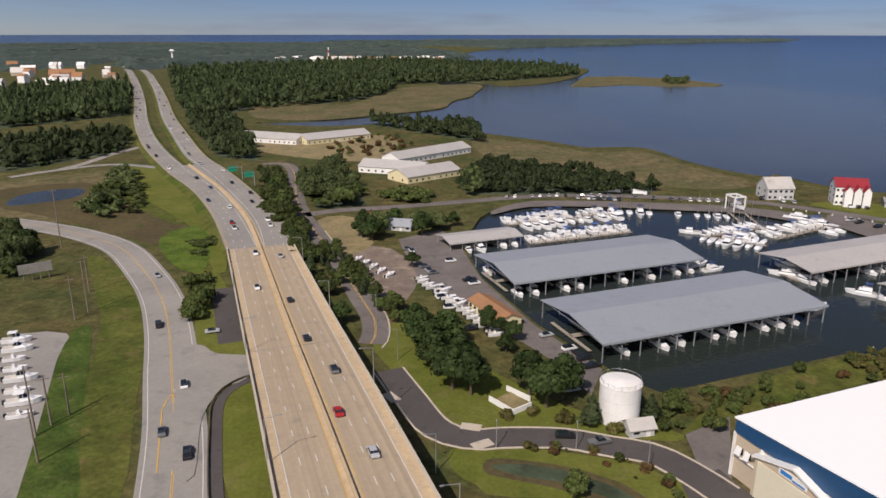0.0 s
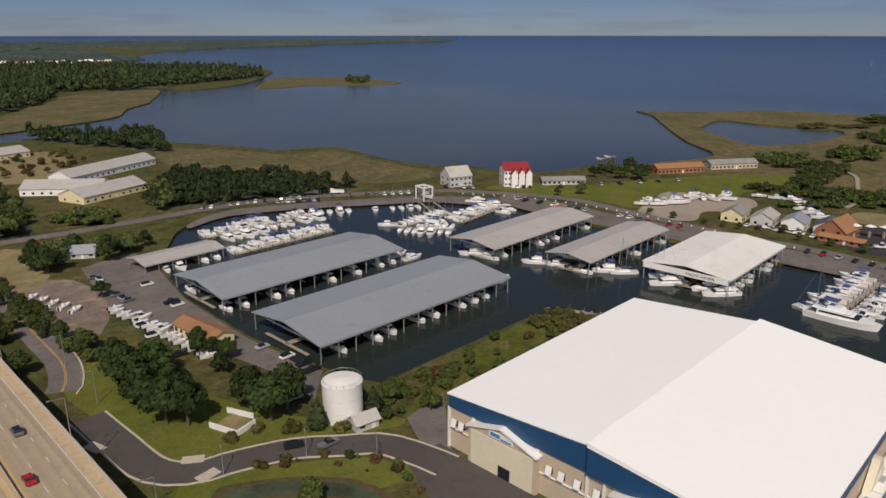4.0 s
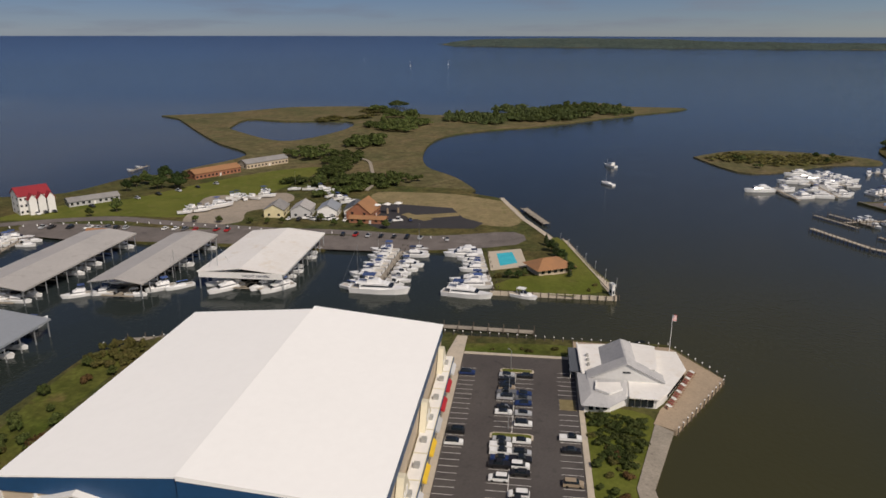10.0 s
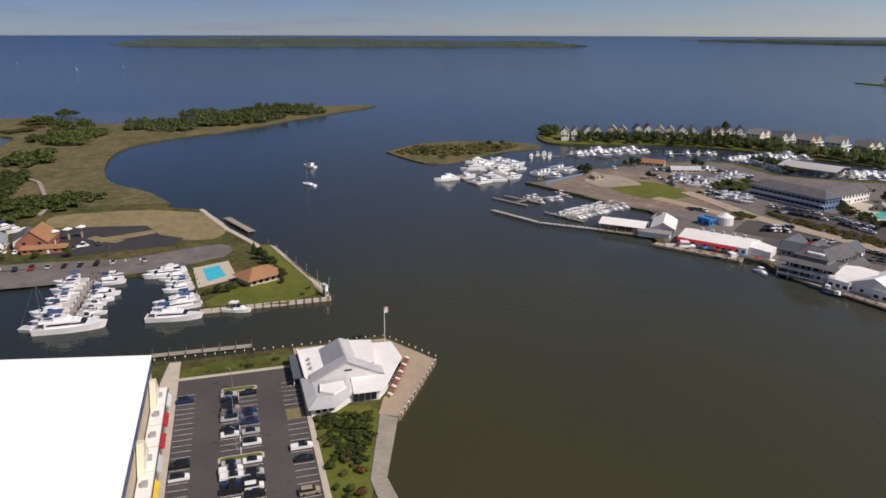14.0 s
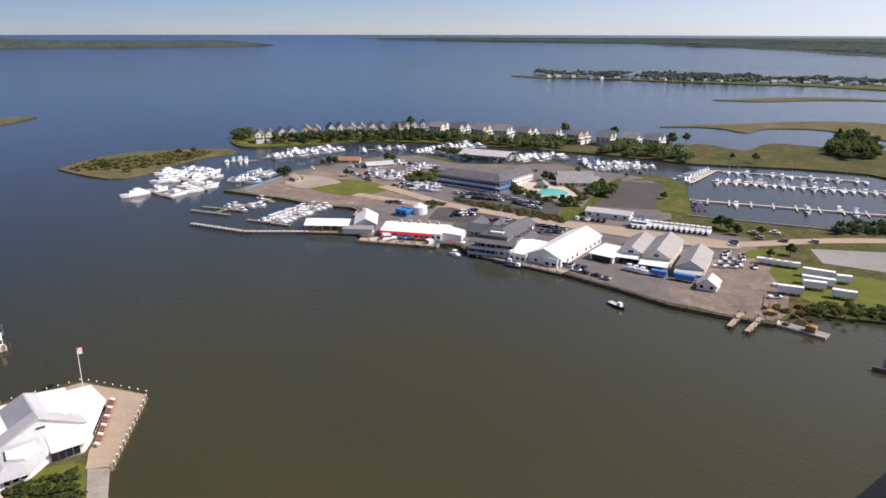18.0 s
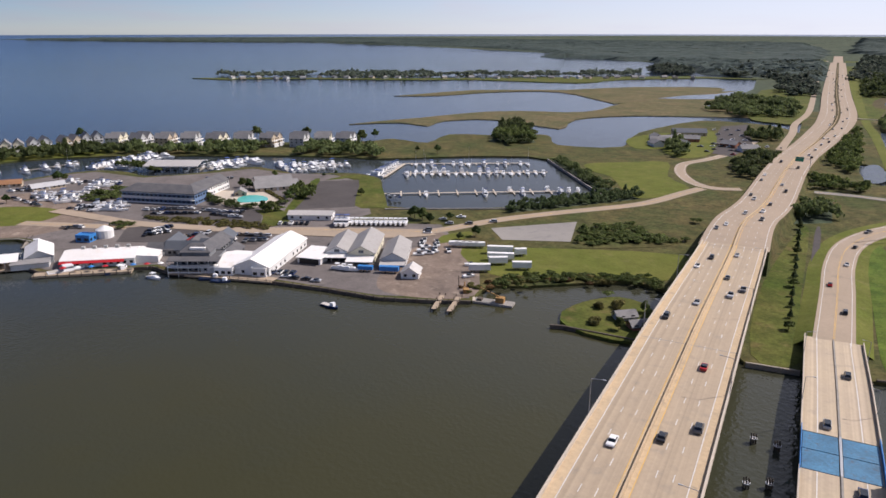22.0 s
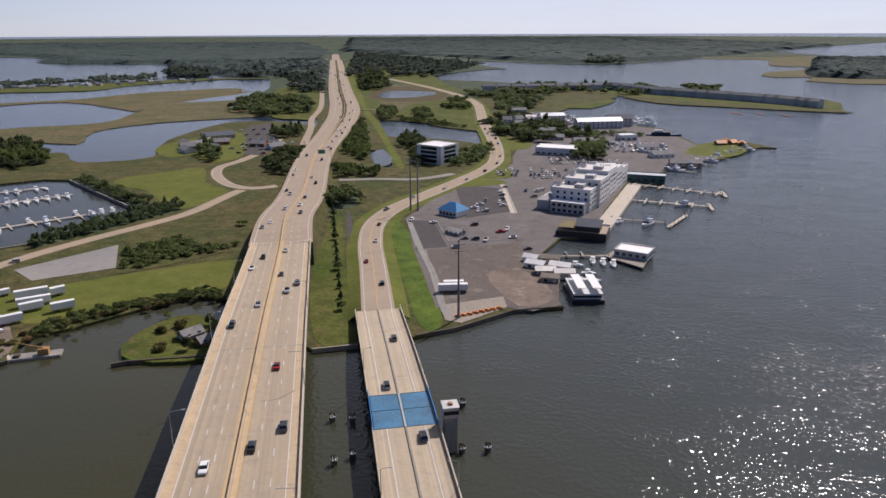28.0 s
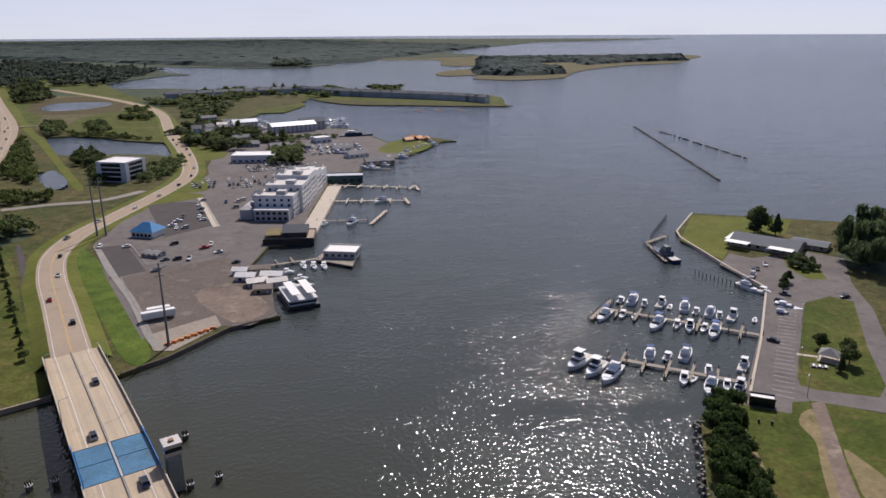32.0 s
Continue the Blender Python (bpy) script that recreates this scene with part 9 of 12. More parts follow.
packing("grey-gabled packing shed with a white loading canopy", 288, -193, 30, 12, siding_white, roof_dull, 5.4, 8.4, 5)
packing("tall cream packing shed with a pale metal roof", 278.5, -201, 34, 13, siding_cream, roof_dull, 6.0, 9.6, 8)
low = thing("low_packing_hall", "low white flat hall in front of the packing sheds", "shed", 286, -176, GROUND, -58)
part("wall", Geo().box(-8, 8, -6, 6, -0.3, 3.2), siding_white, low)
part("roof", Geo().hexa([(-9, -6.8, 3.1), (8.4, -6.8, 3.9), (8.4, 6.6, 3.9), (-9, 6.6, 3.1)], [(-9, -6.8, 3.35), (8.4, -6.8, 4.15), (8.4, 6.6, 4.15), (-9, 6.6, 3.35)]), roof_white, low)
# the hall's shaded opening, also a flat black panel
part("loading_door", Geo().box(-8.12, -8.02, -5, 5, 0, 2.7), black_paint, low, "black panel as shade in the open loading front")
workshop = house("workshop", "grey gabled workshop with a blue awning", "workshop", 262, -207, 30, 12, -45, 5.0, 8.2, siding_grey, roof_dull, 1, 6)
part("blue_awning", Geo().hexa([(-20, -6, 2.4), (-15, -6, 3.0), (-15, 6, 3.0), (-20, 6, 2.4)], [(-20, -6, 2.6), (-15, -6, 3.2), (-15, 6, 3.2), (-20, 6, 2.6)]), roof_pale, workshop, "pale awning over a blue shop front")
part("blue_front", Geo().box(-15.2, -15.02, -5.6, 5.6, 0, 2.6), blue_paint, workshop, "blue painted shop front")
house("white_cabin", "small white gabled cabin in the yard", "cabin", 236, -195, 9, 8, -50, 3.8, 6.4, siding_white, roof_pale, 1, 3)
inn = block("blue_inn", "long blue two-storey inn with white galleries", "hotel", 459, -170, 52, 16, 36, 7.6, siding_blue, shingle_dark, 2, 3.2)
part("hip_roof", Geo().hexa([(-27, -9.8, 7.5), (27, -9.8, 7.5), (27, 9.8, 7.5), (-27, 9.8, 7.5)], [(-20, -0.6, 11.2), (20, -0.6, 11.2), (20, 0.6, 11.2), (-20, 0.6, 11.2)]), shingle_dark, inn, "grey hipped roof")
for z in (0.2, 3.8):
    part("gallery", Geo().box(-26, 26, 8.1, 9.6, z + 2.9, z + 3.1).box(-26, 26, 9.5, 9.6, z, z + 0.9), siding_white, inn, "white timber gallery")
house("inn_wing", "white inn wing with a grey roof", "hotel", 462, -199, 38, 14, -54, 7.4, 11.2, siding_white, shingle_dark, 2, 3)
house("pool_pavilion", "low grey-roofed pavilion by the pool", "pavilion", 443, -242, 30, 15, -110, 3.8, 7.2, siding_tan, shingle_grey, 1, 4)
house("pool_pavilion", "low grey-roofed pavilion behind the pool", "pavilion", 462, -250, 26, 13, -110, 3.8, 6.6, siding_tan, shingle_grey, 1, 4)
house("pool_hut", "small grey-roofed bar hut on the pool terrace", "hut", 441, -214, 9, 8, -30, 3.4, 5.8, siding_tan, shingle_grey, 1, 3)
setting("inn_pool", Geo().prism(smooth([(421, -203), (430, -206), (436, -214), (431, -222), (421, -223), (413, -218), (416, -209)], 4, True), 0.9, GROUND + 0.36), inn_water, "turquoise free-form pool")
for k in range(14):
    tree(404 + k * 2.6, -226 - k * 0.5, 2.2, "shrub", wide=1.4)
house("long_store", "low white storage building", "store", 356, -217, 26, 11, -135, 4.2, 5.6, siding_white, roof_pale, 1, 5)
boat_shed("broad pale metal roof over creek slips", 566, -221, 42, 28, -132, 5.2, 7.4, roof_pale, 6, 0.4, 41)
house("creek_house", "brown-roofed house by the creek", "house", 578, -103, 18, 9, -113, 3.6, 6.0, siding_tan, shingle_brown, 1, 3)
house("creek_house", "green-grey roofed house by the creek", "house", 552, -122, 22, 9, -86, 3.4, 5.6, siding_tan, shingle_pale, 1, 3)
house("gate_hut", "small tan hut by the lawn", "hut", 517, -53, 9, 7, 20, 3.8, 5.6, siding_tan, siding_tan, 1, 3)
setting("blue_hoarding", wall_along([(494, -15, GROUND), (512, -29, GROUND), (530, -44, GROUND)], 0, 0.4, 1.6), siding_blue, "blue fabric fence")
tk = thing("round_tank", "pale domed tank by the lots", "tank", 396, -112, GROUND, 0)
part("shell", Geo().tube((0, 0, 0), (0, 0, 4.4), 4.5, n=18), siding_white, tk)
part("dome", Geo().tube((0, 0, 4.4), (0, 0, 6.4), 4.5, 0.8, 18), siding_white, tk)
block("blue_kiosk", "small blue painted kiosk in the lot", "kiosk", 395, -102, 8, 6, -140, 3.6, blue_paint, blue_paint, 1, 3)
# waterfront cottages across the creek
SPOTS = [(713, -44), (722, -66), (731, -92), (740, -118), (735, -139), (734, -161), (731, -186), (738, -208), (716, -224), (701, -242), (686, -260), (668, -277), (654, -297), (636, -316), (618, -335), (600, -356), (586, -374), (568, -388)]
for k, (x, y) in enumerate(SPOTS):
    wall = (siding_cream, siding_grey, siding_tan, siding_grey)[k % 4]
    a = QT if k > 7 else 180
    a += (0, 9, -7, 4, -11)[k % 5]
    for side in (-1, 1):
        q = radians(a + 90)
        c = house("waterfront_cottage", "tall gabled waterfront cottage with a grey roof", "house", x + side * 4.9 * math.cos(q), y + side * 4.9 * math.sin(q), 14, 8.6, a, 9.4 + 0.4 * (k % 3), 14.0 + 0.5 * (k % 2), wall, shingle_grey, 3, 4.5, group="waterfront cottages")
        part("porch", Geo().box(7.0, 9.4, -3.6, 3.6, 2.8, 3.0).box(9.1, 9.3, -3.6, 3.6, 0, 3.9).box(7.0, 9.4, -3.6, 3.6, 5.8, 6.0).box(9.1, 9.3, -3.6, 3.6, 6.0, 6.9), siding_white, c, "white two-storey porch")
# boats and docks of the town marina
M2 = ["cruiser", "sport", "fisher", "cruiser", "yacht"]
for a, b in (((412, 18), (386, -10)), ((386, -10), (375, -44))):
    dock(a, b, 2.6, 1.6, step=2.4, label="long pale timber pier with tall piles", material=concrete)
for a, b, kinds, fill, n in (((586, 32), (548, 8), M2, 0.9, 1), ((552, 30), (506, 10), M2, 0.85, 7), ((516, 50), (484, 30), ["yacht", "cruiser"], 0.4, 2), ((614, -4), (612, -30), M2, 0.8, 3), ((622, -36), (646, -86), M2, 0.9, 4), ((642, -86), (654, -108), M2, 0.9, 5), ((636, -122), (648, -170), ["sail", "sport", "cruiser"], 0.6, 6), ((608, -172), (640, -240), M2, 0.9, 8), ((524, -14), (562, -36), ["sport", "cruiser"], 0.6, 9), ((546, -238), (562, -288), M2, 0.9, 10), ((498, -282), (492, -334), ["cruiser", "sport"], 0.9, 11), ((512, -286), (506, -322), M2, 0.7, 12)):
    dock(a, b, 2.0, piles=False)
    slips(a, b, 2, kinds, 1, fill, 5.2, 100 + n)
    slips(a, b, 2, kinds, -1, fill, 5.2, 120 + n)
slips((552, -50), (566, -70), 2, ["sport", "skiff"], -1, 0.8, 4.5, 137)
for a, b in (((402, -24), (437, -58)), ((447, 19), (428, -3)), ((454, 12), (436, -11)), ((437, 4), (463, -30)), ((413, -13), (393, -35)), ((404, -74), (424, -82))):
    dock(a, b, 2.0, step=4)
for side, n in ((1, 131), (-1, 132)):
    slips((402, -24), (437, -58), 2, ["sport", "skiff", "sport"], side, 0.97, 3.0, n)
    slips((443, -6), (463, -30), 1, ["sport", "skiff", "fisher"], side, 0.7, 4.5, n + 3)
slips((404, -74), (424, -82), 1, ["sport", "skiff"], -1, 0.9, 3.4, 136)
# the boat basin with its floating docks
B1, B2, B3 = ((426, -325), (460, -373), (392, -451)), ((428, -345), (355, -433)), ((381, -290), (304, -387))
dock(B1[0], B1[1], 2.2, 0.8, material=concrete, piles=False, label="pale floating dock in the basin")
dock(B1[1], B1[2], 2.2, 0.8, [(k, -1, 6) for k in range(6, 100, 9)], material=concrete, piles=False, label="pale floating dock in the basin")
dock(*B2, 2.2, 0.8, [(k, s, 7) for k in range(6, 112, 9) for s in (-1, 1)], material=concrete, piles=False, label="pale floating dock in the basin")
dock(*B3, 2.2, 0.8, [(k, s, 7) for k in range(12, 122, 13) for s in (-1, 1)], material=concrete, piles=False, label="pale floating dock in the basin")
slips(*B2, 3, ["cruiser", "sport", "sport", "sail"], -1, 0.9, 6.2, 141)
slips(*B2, 3, ["cruiser", "sail", "sport"], 1, 0.55, 7, 142)
slips(B1[1], B1[2], 3, ["sail", "sport", "cruiser"], -1, 0.5, 6.2, 143)
slips(*B1[:2], 3, ["cruiser", "cruiser"], 1, 0.9, 6.2, 144)
slips(*B3, 3, ["cruiser", "sport"], -1, 0.55, 13, 145)
slips(*B3, 70, ["sport"], 1, 0.5, 9, 146)
for k in range(3):
    moor("sport", 303 - k * 4, -383 - k * 5, -60, 1.0)
setting("basin_wall", wall_along([(343, -262, 0), (294, -317, 0), (277, -396, 0), (389, -474, 0)], 0, 1.0, 1.9, low=-1), concrete_old, "grey basin bulkhead")
# quay edge
setting("basin_quay", wall_along([(*p, 0) for p in ((498, -2), (479, -20), (461, -38), (437, -57), (423, -76), (406, -83), (388, -83))], 0, 0.8, 1.5, low=-1.5), concrete_old, "weathered concrete bulkhead of the boat basin")
setting("quay_wall", wall_along([(*p, 0) for p in ((372, -66), (355, -70), (328, -112), (314, -115), (293, -129), (273, -143), (247, -157), (224, -167), (206, -182), (195, -193))], 0, 0.8, 1.5, low=-1.5), wood_pile, "dark timber bulkhead")
qp = thing("quay_posts", "row of mooring posts along the bulkhead", "mooring piles")
for p in resample([(*q, 0.0) for q in ((328, -111), (293, -128), (273, -142), (247, -156), (224, -166), (206, -181), (195, -192))], 4.5):
    o = part("pile", pile_mesh, None, qp)
    o.location = p
moor("work", 342, -82, -40, 1.2, label="white and orange charter boat at the restaurant dock")
moor("fisher", 331, -98, -30, 1.0)
moor("sport", 318, -106, 200, 0.9)
moor("work", 293, -125, -140, 0.8)
moor("work", 236, -147, -170, 0.8, label="small dark workboat under way near the quay")
for (a, b) in (((199, -176), (208, -189)), ((193, -179), (202, -193))):
    dock(a, b, 2.2, 1.3, step=4, material=wood_deck, label="short brown timber jetty")
bg = thing("work_barge", "pale flat work barge with a small yellow digger", "barge", 196, -193, 0, -36)
part("hull", Geo().box(0, 19, -3, 3, -0.6, 1.1), concrete, bg)
part("digger_body", Geo().box(8, 11, -1.2, 1.2, 1.1, 3.0), digger_yellow, bg)
part("digger_arm", Geo().tube((11, 0, 2.5), (14, 0, 4.6), 0.2).tube((14, 0, 4.6), (15.5, 0, 1.8), 0.18), digger_yellow, bg)
part("spud", Geo().tube((18, 2, -2), (18, 2, 6), 0.2), wood_pile, bg)
setting("islet_bulkhead", wall_along([(157, -198, 0), (153, -201, 0), (126, -211, 0), (112, -214, 0)], 0, 0.7, 1.6, low=-1.5), wood_pile, "dark timber bulkhead")
setting("channel_bulkhead", wall_along([(92, -222, 0), (77, -229, 0)], 0, 0.8, 1.8, low=-1.5), wood_dock, "timber bulkhead between the bridges")
setting("channel_bulkhead_b", wall_along([(58, -241, 0), (44, -251, 0), (24, -273, 0), (4, -281, 0)], 0, 0.8, 1.7, low=-1.5), wood_pile, "dark timber bulkhead")
house("ruined_house", "grey-roofed low house among bushes on the islet", "house", 142, -225, 8, 6, 60, 2.8, 4.6, siding_grey, shingle_grey, 1, 3)
house("ruined_house", "brown-roofed low house among bushes on the islet", "house", 133, -222, 9, 6, 60, 2.8, 4.4, brick_red, shingle_grey, 1, 3)
# stacked boats, lorries, trailers and containers in the yards
for k in range(15):
    moor("cruiser" if k < 3 else "sport", 336 - k * 1.95, -223 - k * 2.0, 136, 0.95, GROUND + 1.0, "boats on the hard")


def trailer(x, y, turn, L=12.0, label="white box trailer in the yard", m=None, high=3.9):
    t = thing("box_trailer", label, "trailer", x, y, GROUND + 0.1, turn, "trailers")
    part("box", Geo().box(-L / 2, L / 2, -1.25, 1.25, 1.1, high), m or siding_white, t)
    part("chassis", Geo().box(-L / 2 + 0.5, L / 2 - 0.5, -0.5, 0.5, 0.7, 1.1), tyre, t)
    for a in (-L / 2 + 1.4, -L / 2 + 2.7):
        for b in (-1.05, 1.05):
            w = part("wheel", wheel_mesh, None, t)
            w.location = (a, b, 0.36)
    part("landing_leg", Geo().box(L / 2 - 2.6, L / 2 - 2.3, -0.9, 0.9, 0, 1.1), steel, t)


for x, y, a, L in ((219, -222, -131, 10), (220.5, -236, -130, 9), (224, -241.5, -138, 13), (208, -239, -135, 9), (222.5, -254, -127, 6), (232, -249.5, -138, 13)):
    trailer(x, y, a, L)
for k in range(5):
    trailer(256 - k * 2.6, -240 - k * 2.2, 52, 5, "small white box trailer in a row", None, 3.0)
for k in range(9):
    park(272 - k * 2.6 + (k % 2) * 4, -232 - (k % 3) * 4 + k, 130 + (k % 3) * 8, GROUND + 0.2, "parked in the work yard", "pickup", "white")
trailer(246, -190, -140, 9, "blue box trailer beside the shed", blue_paint, 3.2)
trailer(255, -183, -140, 7, "blue box trailer by the quay", blue_paint, 2.8)
trailer(52.5, -289.5, 15, 13, "white box trailer on the gravel")
trailer(53, -293.5, 15, 9, "white box trailer on the gravel")
for k in range(3):
    moor("sport", 262 + k * 3, -176 + k * 1.5, -140, 0.8, GROUND + 0.8, "boats on the hard")
# cars in the town lots
town = random.Random(61)
LOTS = (((322, -172), (-5, 5), 5, 2, -52), ((470, -128), (6, 5), 7, 2, -150), ((516, -122), (5.5, 5), 10, 2, -140), ((352, -205), (4.0, 4), 6, 1, -131), ((280, -156), (3.4, 4), 7, 1, -141), ((368, -292), (4, 4), 4, 2, -120), ((545, -160), (6, 5), 10, 2, -130), ((500, -230), (6, 5), 8, 2, -130), ((565, -120), (6, 5), 6, 1, -100))
for (x, y), (dx, dy), n, m, a in LOTS:
    c, s = math.cos(radians(a)), math.sin(radians(a))
    for i in range(n):
        for j in range(m):
            if town.random() < 0.72:
                u, v = (i - n / 2) * 3.1, (j - m / 2) * 7.5
                park(x + c * u - s * v, y + s * u + c * v, a + 90, GROUND + 0.2, "parked in a waterfront lot")
for k in range(7):
    moor(town.choice(["sport", "cruiser"]), 500 + k * 6, -128 - k * 5, 40, 0.9, GROUND + 0.9, "boats on the hard")
for x, y in ((300, -272), (290, -268), (296, -283), (282, -276), (276, -290), (288, -250), (284, -246)):
    park(x, y, 40, GROUND + 0.2, "parked in a pale lot")
rp = thing("red_parasol", "bright red awning over a terrace", "awning", 350, -143, GROUND, -141)
part("canopy", Geo().hexa([(-4, -3, 3), (4, -3, 3), (4, 3, 3), (-4, 3, 3)], [(-0.4, -0.3, 4.6), (0.4, -0.3, 4.6), (0.4, 0.3, 4.6), (-0.4, 0.3, 4.6)]), red_paint, rp)
for x in (-3.6, 3.6):
    for y in (-2.6, 2.6):
        part("post", Geo().tube((x, y, 0), (x, y, 3), 0.08), steel, rp)

# ---- hotel quarter beside the drawbridge ----
hotel = thing("harbour_hotel", "large white terraced hotel stepping down to the water", "hotel", 6, -447, GROUND, -106)
STEPS = ((0, 18, -13, 12, 13.6), (16, 40, -15, 9, 17.0), (38, 62, -14, 8, 19.0), (60, 84, -13, 7, 16.4), (82, 104, -12, 6, 13.0))
for x0, x1, y0, y1, h in STEPS:
    w = part("wing", Geo().box(x0, x1, y0, y1, 0, h), siding_white, hotel, "white rendered hotel wing")
    part("roof", Geo().box(x0 + 0.4, x1 - 0.4, y0 + 0.4, y1 - 0.4, h, h + 0.15), roof_pale, w)
    part("parapet", Geo().box(x0, x1, y1 - 0.4, y1, h, h + 0.9).box(x0, x0 + 0.4, y0, y1 - 0.4, h, h + 0.9).box(x0 + 0.4, x1, y0, y0 + 0.4, h, h + 0.9), siding_white, w)
    part("plant_room", Geo().box(x0 + 5, x0 + 11, y0 + 6, y0 + 12, h + 0.1, h + 2.6), siding_grey, w)
    # a gabled bay stands out on the water side
    xm = (x0 + x1) / 2
    part("bay", Geo().hexa([(xm - 4, y1, 0), (xm + 4, y1, 0), (xm + 4, y1 + 3, 0), (xm - 4, y1 + 3, 0)], [(xm - 4, y1, h - 1), (xm + 4, y1, h - 1), (xm + 4, y1 + 3, h - 1), (xm - 4, y1 + 3, h - 1)]), siding_white, w)
    part("bay_roof", Geo().hexa([(xm - 4.6, y1 - 3, h - 1), (xm + 4.6, y1 - 3, h - 1), (xm + 4.6, y1 + 3.6, h - 1), (xm - 4.6, y1 + 3.6, h - 1)], [(xm - 0.2, y1 - 3, h + 2.8), (xm + 0.2, y1 - 3, h + 2.8), (xm + 0.2, y1 + 1.5, h + 2.8), (xm - 0.2, y1 + 1.5, h + 2.8)]), roof_pale, w)
    floors = int(h / 3.3)
    for f in range(floors):
        z = 0.8 + f * 3.3
        deep = 2.0 + 1.7 * (floors - 1 - f)
        part("terrace", Geo().box(x0 + 0.3, x1 - 0.3, y1, y1 + deep, z - 0.85, z - 0.5), siding_white, w, "white terrace slab")
        part("railing", Geo().box(x0 + 0.3, x1 - 0.3, y1 + deep - 0.12, y1 + deep, z - 0.5, z + 0.5), siding_white, w)
        part("glass_row", Geo().box(x0 + 1, x1 - 1, y1 + 0.02, y1 + 0.1, z, z + 1.8), glass_dark, w)
        row = Geo()
        for k in range(int((x1 - x0) / 3.6)):
            row.box(x0 + 1 + k * 3.6, x0 + 2.4 + k * 3.6, y1 + 0.1, y1 + 0.3, z - 0.5, z + 2.4)
        part("pier_row", row, siding_white, w)
        row = Geo()
        for k in range(int((x1 - x0) / 4.0)):
            row.box(x0 + 1.2 + k * 4.0, x0 + 2.6 + k * 4.0, y0 - 0.08, y0 + 0.02, z, z + 1.6)
        part("window_row", row, glass_dark, w)
        if x0 < 40:
            for k in range(5):
                y = y0 + 2 + k * 4.6
                part("window", Geo().box(x0 - 0.08, x0 + 0.02, y, y + 1.5, z, z + 1.6), glass_dark, w)
part("base_gallery", Geo().box(-5, 16, 12, 20, 0, 6.4), siding_grey, hotel, "grey lower wing")
part("gallery_roof", Geo().hexa([(-5.6, 11.5, 6.4), (16.4, 11.5, 6.4), (16.4, 20.6, 6.4), (-5.6, 20.6, 6.4)], [(-1, 15, 8.6), (12, 15, 8.6), (12, 17, 8.6), (-1, 17, 8.6)]), roof_pale, hotel)
part("front_wing", Geo().box(-9, 0, -12, 10, 0, 7.2), siding_grey, hotel, "grey two-storey front wing")
part("front_roof", Geo().box(-8.6, -0.1, -11.6, 9.6, 7.2, 7.35), roof_white, hotel)
for f in range(2):
    for k in range(6):
        part("window", Geo().box(-9.08, -8.98, -11 + k * 3.5, -9 + k * 3.5, 1 + 3.3 * f, 2.8 + 3.3 * f), glass_dark, hotel)
setting("hotel_quay", Geo().hexa([(*p, -1) for p in ((-8, -404), (-18, -404), (-44, -530), (-34, -532))], [(*p, 1.9) for p in ((-8, -404), (-18, -404), (-44, -530), (-34, -532))]), concrete, "tan hotel quay")
fr = thing("floating_restaurant", "black-hulled floating restaurant with a tan deck", "restaurant", -3, -394, 0, -8)
part("hull", Geo().box(-14, 14, -9, 9, -0.5, 4.4), black_paint, fr)
part("deck", Geo().box(-13.5, 13.5, -8.5, 8.5, 4.4, 4.6), wood_deck, fr)
part("cabin", Geo().box(-10, 3, -5, 7, 4.6, 7.6), black_paint, fr)
part("tent", Geo().box(4, 13, -7.5, 7.5, 6.2, 6.4), soil, fr, "pale awning over the deck")
part("cabin_roof", Geo().gable(-10, 3, -5, 7, 7.6, 10.4, 0.6), roof_slate, fr, "dark green gabled roof")
part("rail", Geo().box(-13.8, 13.8, -8.9, -8.7, 4.6, 5.5), siding_white, fr)
block("dock_bar", "white-roofed bar on a timber platform", "bar", -29, -358, 17, 13, -20, 3.4, siding_grey, roof_white, 1, 3, 1.6)
setting("bar_platform", Geo().hexa([(*p, 0.9) for p in ((-14, -354), (-32, -338), (-41, -374), (-28, -380))], [(*p, 1.55) for p in ((-14, -354), (-32, -338), (-41, -374), (-28, -380))]), wood_dock, "weathered platform on piles")
dock((12, -350), (-16, -356), 2.0, 1.2, [(8, 1, 7), (16, 1, 7)], label="timber dock to the platform bar")
for k in range(3):
    moor("sport", -8 - k * 5, -350 + k * 1.5, 95, 0.95)
for k, (cx, cy, L, W) in enumerate(((19, -331, 9, 6), (13, -341, 10, 5), (14, -322, 9, 6), (7, -330, 10, 6), (11, -312, 8, 5), (5, -320, 9, 5), (22, -340, 7, 5))):
    house("boat_house", "pale-roofed boat house on piles", "boathouse", cx, cy, L, W, 165 + 12 * (k % 3), 3.6, 4.8, (siding_white, siding_tan, siding_grey)[k % 3], (roof_white, gravel_pale, roof_pale)[k % 3], 1, 4, 0.6, group="boat houses")
    moor(("fisher", "sport")[k % 2], cx - 9 - k % 2, cy + 2, 175, 0.8, 0.2)
hb = thing("excursion_barge", "double-decked excursion barge with white roof panels", "barge", -4, -300, 0, -78)
part("hull", Geo().box(-11, 11, -7, 7, -0.5, 1.6), black_paint, hb)
part("cabin", Geo().box(-9.5, 9.5, -5.8, 5.8, 1.6, 4.0), siding_white, hb)
part("window_band", Geo().box(-9.6, 9.6, -5.9, 5.9, 2.2, 3.3), glass_dark, hb)
part("upper_deck", Geo().box(-10.2, 10.2, -6.4, 6.4, 4.0, 4.25), siding_grey, hb)
